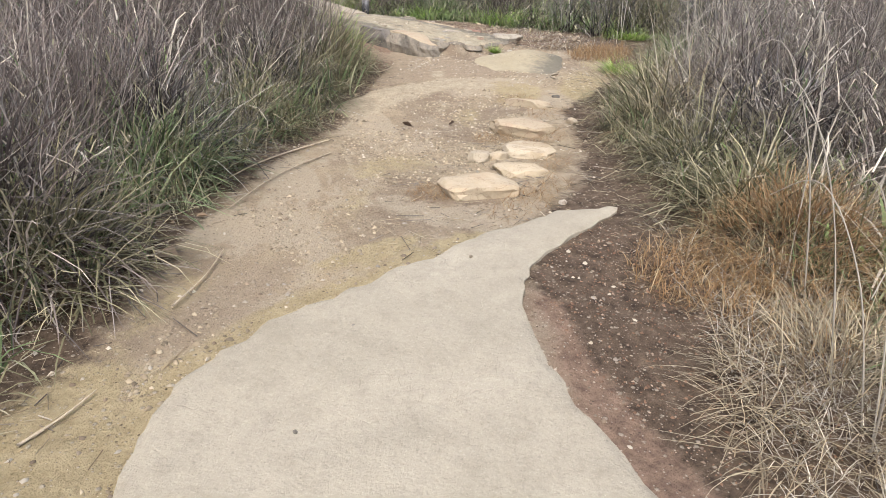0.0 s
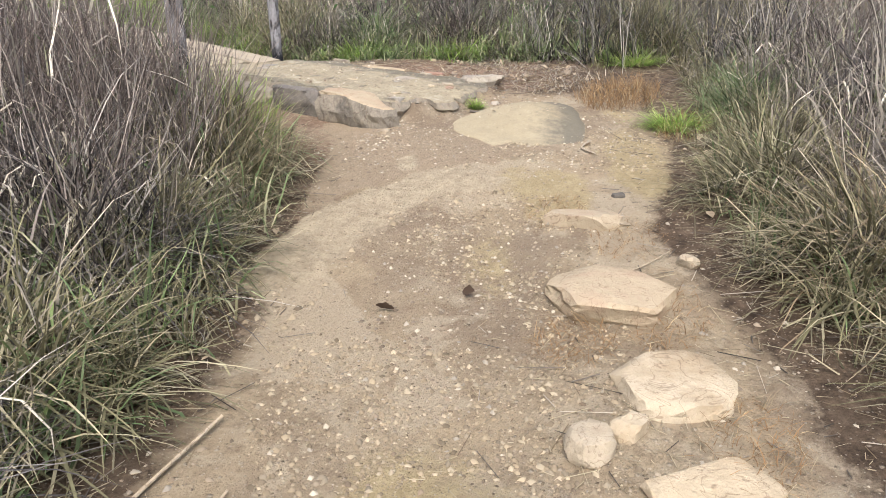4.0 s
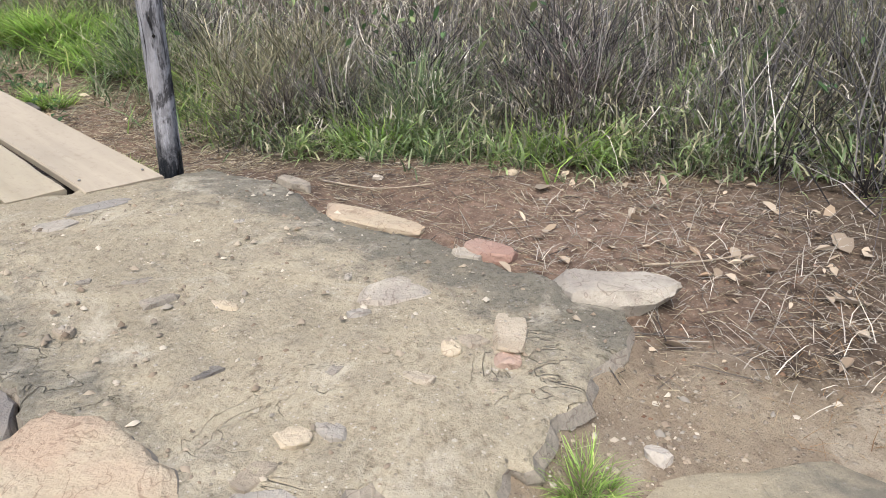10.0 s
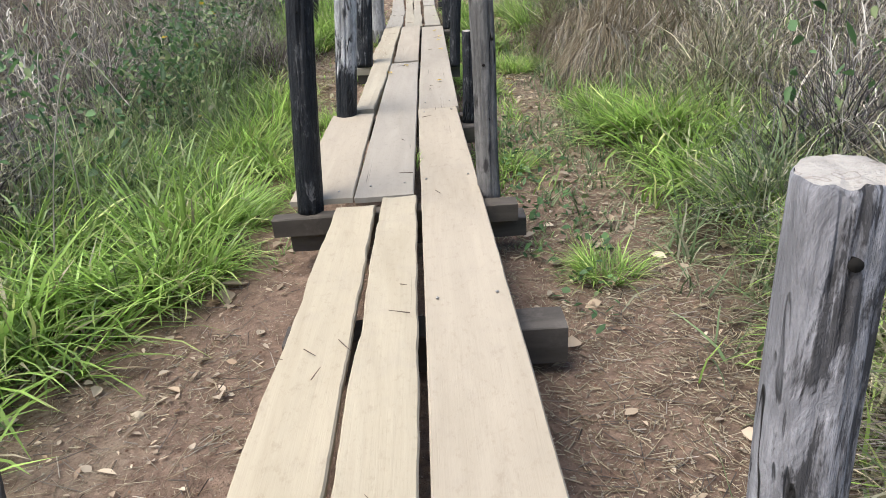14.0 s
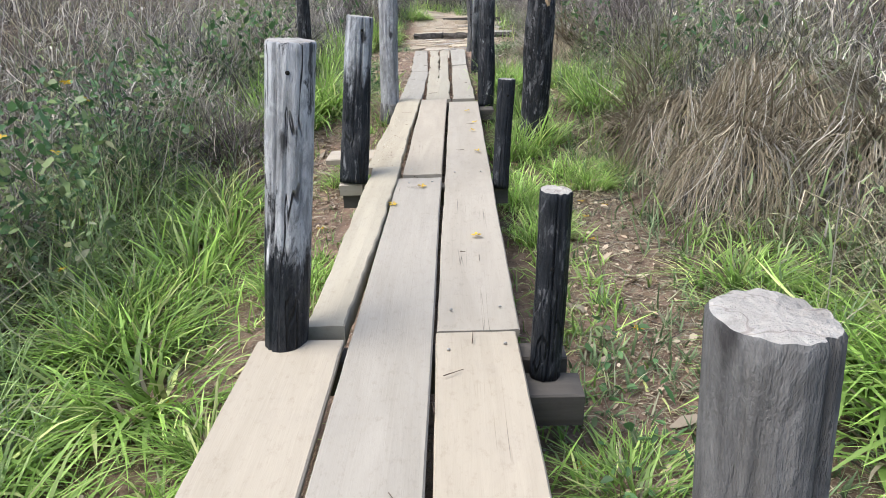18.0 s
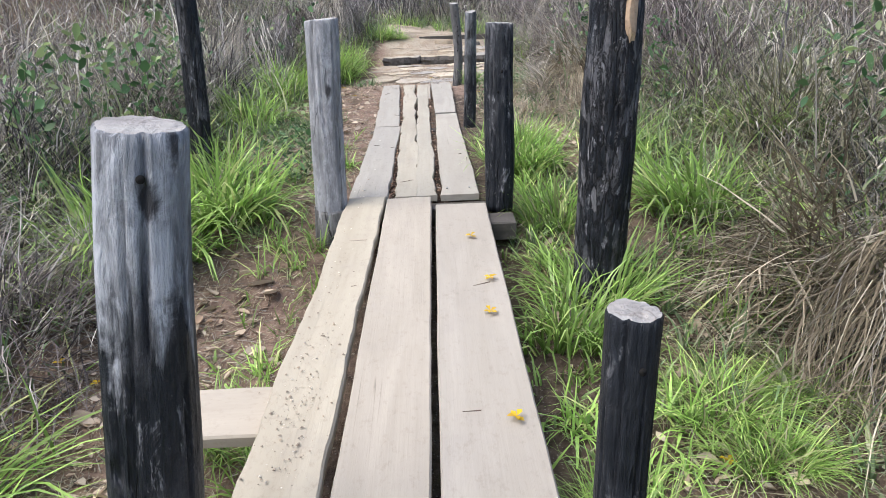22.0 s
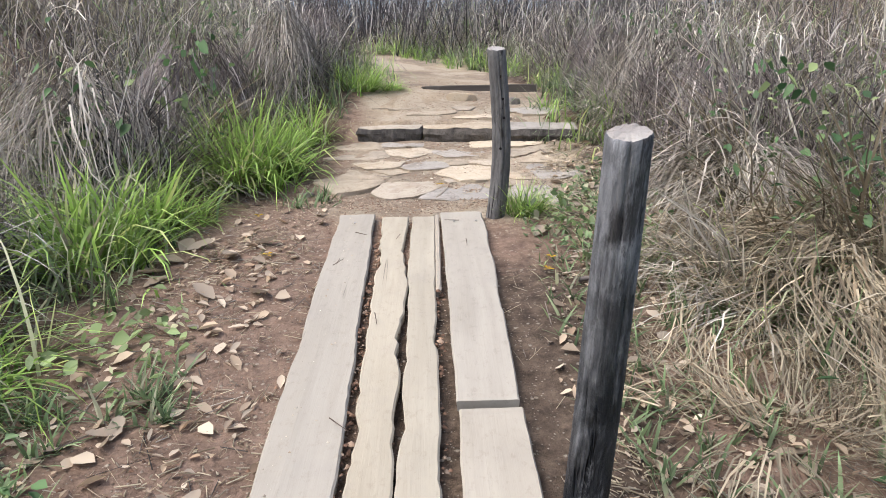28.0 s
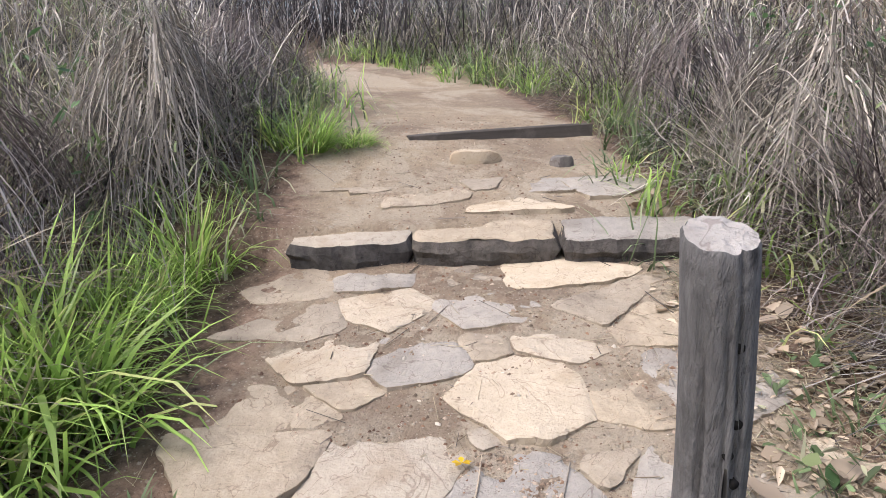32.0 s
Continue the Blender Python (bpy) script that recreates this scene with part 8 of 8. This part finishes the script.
# burnt trunks and a bare sapling standing in the scrub
for x, y, foot, top, r, n in ((3.5, 16.15, 2.7, 5.6, 0.13, 21), (6.19, -3.25, 0.5, 4.2, 0.1, 22)):
    post((x, y, foot), (x + 0.05, y, top), r, 0.85 * r, TRUNK, "dark burnt trunk standing far back in the scrub", n, (), 0.3, 0.02, False, 0.08, 0.045)
sapling = [(3.03, 12.35, 2.05 - 0.2), (3.03 + 0.02, 12.35, 2.05 + 0.4), (3.03 - 0.02, 12.35, 2.05 + 0.9), (3.03 + 0.03, 12.35 + 0.05, 2.05 + 1.5)]
stalk("dry_stalk", sapling, 0.022, GREYBRUSH, "thin bare dark sapling stem in the grass", "leaning stalks")
for n in range(7):
    rng = random.Random(60 + n)
    z, a, l = 2.05 + 0.5 + 0.13 * n, 2.4 * n, rng.uniform(0.25, 0.5)
    stalk("dry_stalk", [(3.03, 12.35, z), (3.03 + 0.5 * l * math.cos(a), 12.35 + 0.5 * l * math.sin(a), z + 0.22 * l), (3.03 + l * math.cos(a), 12.35 + l * math.sin(a), z + 0.6 * l)], 0.006, GREYBRUSH, "thin bare branch of a dark sapling", "leaning stalks")

# tall weeds with yellow blossoms at the edge of the scrub
for n, (x, y, z) in enumerate(((-2.66, 7.0, 1.73), (-2.34, 7.0, 1.64), (-2.12, 7.0, 1.96), (-2.22, 7.0, 2.06), (-2.38, 7.0, 0.89))):
    g = ground_height(x, y)
    stalk("weed_stalk", [(x + 0.06, y, g - 0.03), (x + 0.04, y, g + 0.5 * (z - g)), (x, y, z)], 0.004, DULL_GREEN, "green stalk of a tall weed in the scrub", "tall weeds")
    ob = new("yellow_flower", FLOWERS[n % 3])
    ob.matrix_world = pose(x, y, z + 0.004, 25, 10, 70 * n)
    tagged(ob, "yellow blossom on a tall green weed", "flower", "yellow flowers on weeds")
    k = 26
    up = NR.uniform(0.1, 0.95, k)
    spots = np.stack([x + 0.05 * (1 - up) + NR.normal(0, 0.05, k), y + NR.normal(0, 0.05, k), g + up * (z - g)], 1)
    leaves("weed_leaves", spots, NR.uniform(0.05, 0.11, k), SHOOT, "yellow-green leaves of a tall weed", "weeds", flat=0.5)

# more bleached straw and dead brush leaning in beside the boardwalk's upper part
straw_mound(1.75, 15.4, 0.3, 0.9, 0.4, 350, "bleached straw grass fallen towards the path", 3.3, 0.8)
straw_mound(2.0, 16.5, 0.3, 0.7, 0.65, 350, "bleached straw grass fallen towards the path", 3.4, 0.7)
straw_mound(2.05, 9.9, 0.35, 0.7, 0.8, 800, "bleached straw grass fallen towards the path", 3.4, 0.8)
thatch(-2.15, 9.8, 0.4, 0.6, 0.5, 800, PURPLE, DOME)
thatch(-2.0, 10.5, 0.3, 0.4, 0.35, 400, BENT, PALE_DOME, "dry_clump", "dry grass", (0.3, 0.6), (0.005, 0.01))
more = np.concatenate([scatter(900, 1.25, 15.2, 0.45, 1.4), scatter(500, -1.5, 9.6, 0.5, 0.9), scatter(700, 1.3, 6.9, 0.45, 1.4), scatter(500, 1.4, 9.3, 0.4, 0.9)])
lying("fallen_straw", more, size_of(len(more), 0.03, 0.2), NR.uniform(0.0008, 0.002, len(more)), STRAW, "straw and thin dead stems lying on the earth", "litter")
beds = np.concatenate([scatter(130, 1.9, -2.3, 1.2, 0.9), scatter(140, 1.4, 17.1, 0.4, 0.9), scatter(60, -0.6, -5.0, 1.4, 0.3, 15), scatter(110, 1.15, 15.3, 0.4, 1.2), scatter(60, 1.35, 9.2, 0.4, 0.9), scatter(60, -1.45, 9.5, 0.4, 0.8)])
leaves("dead_leaves", np.concatenate([beds, heights_at(beds)[:, None] + 0.012], 1), size_of(len(beds), 0.03, 0.12), DEAD_LEAF, "dry tan and brown leaves scattered on the earth", "leaves")
weeds = np.concatenate([scatter(110, 1.05, 16.1, 0.3, 0.7), scatter(110, -1.35, 14.6, 0.3, 0.5)])
leaves("weed_leaves", np.concatenate([weeds, heights_at(weeds)[:, None] + NR.uniform(0.02, 0.14, (len(weeds), 1))], 1), NR.uniform(0.03, 0.08, len(weeds)), SHOOT, "low broad-leaved weeds beside the path", "weeds", flat=0.5)
straw_mound(1.5, 15.3, 0.35, 0.7, 0.12, 420, "pale loose straw lying towards the planks", 3.9, 0.7, BENT)
straw_mound(2.0, 16.6, 0.35, 0.7, 1.0, 500, "long pale stems arching down to the path", 3.9, 0.35, BENT)
weeds = np.concatenate([scatter(500, 0.95, 16.1, 0.4, 0.7), scatter(260, 1.35, 16.9, 0.35, 0.8), scatter(300, -1.5, 13.0, 0.4, 1.0)])
leaves("weed_leaves", np.concatenate([weeds, heights_at(weeds)[:, None] + NR.uniform(0.01, 0.13, (len(weeds), 1))], 1), NR.uniform(0.02, 0.06, len(weeds)), DULL_GREEN, "low dull green weeds beside the path", "weeds", flat=0.5)
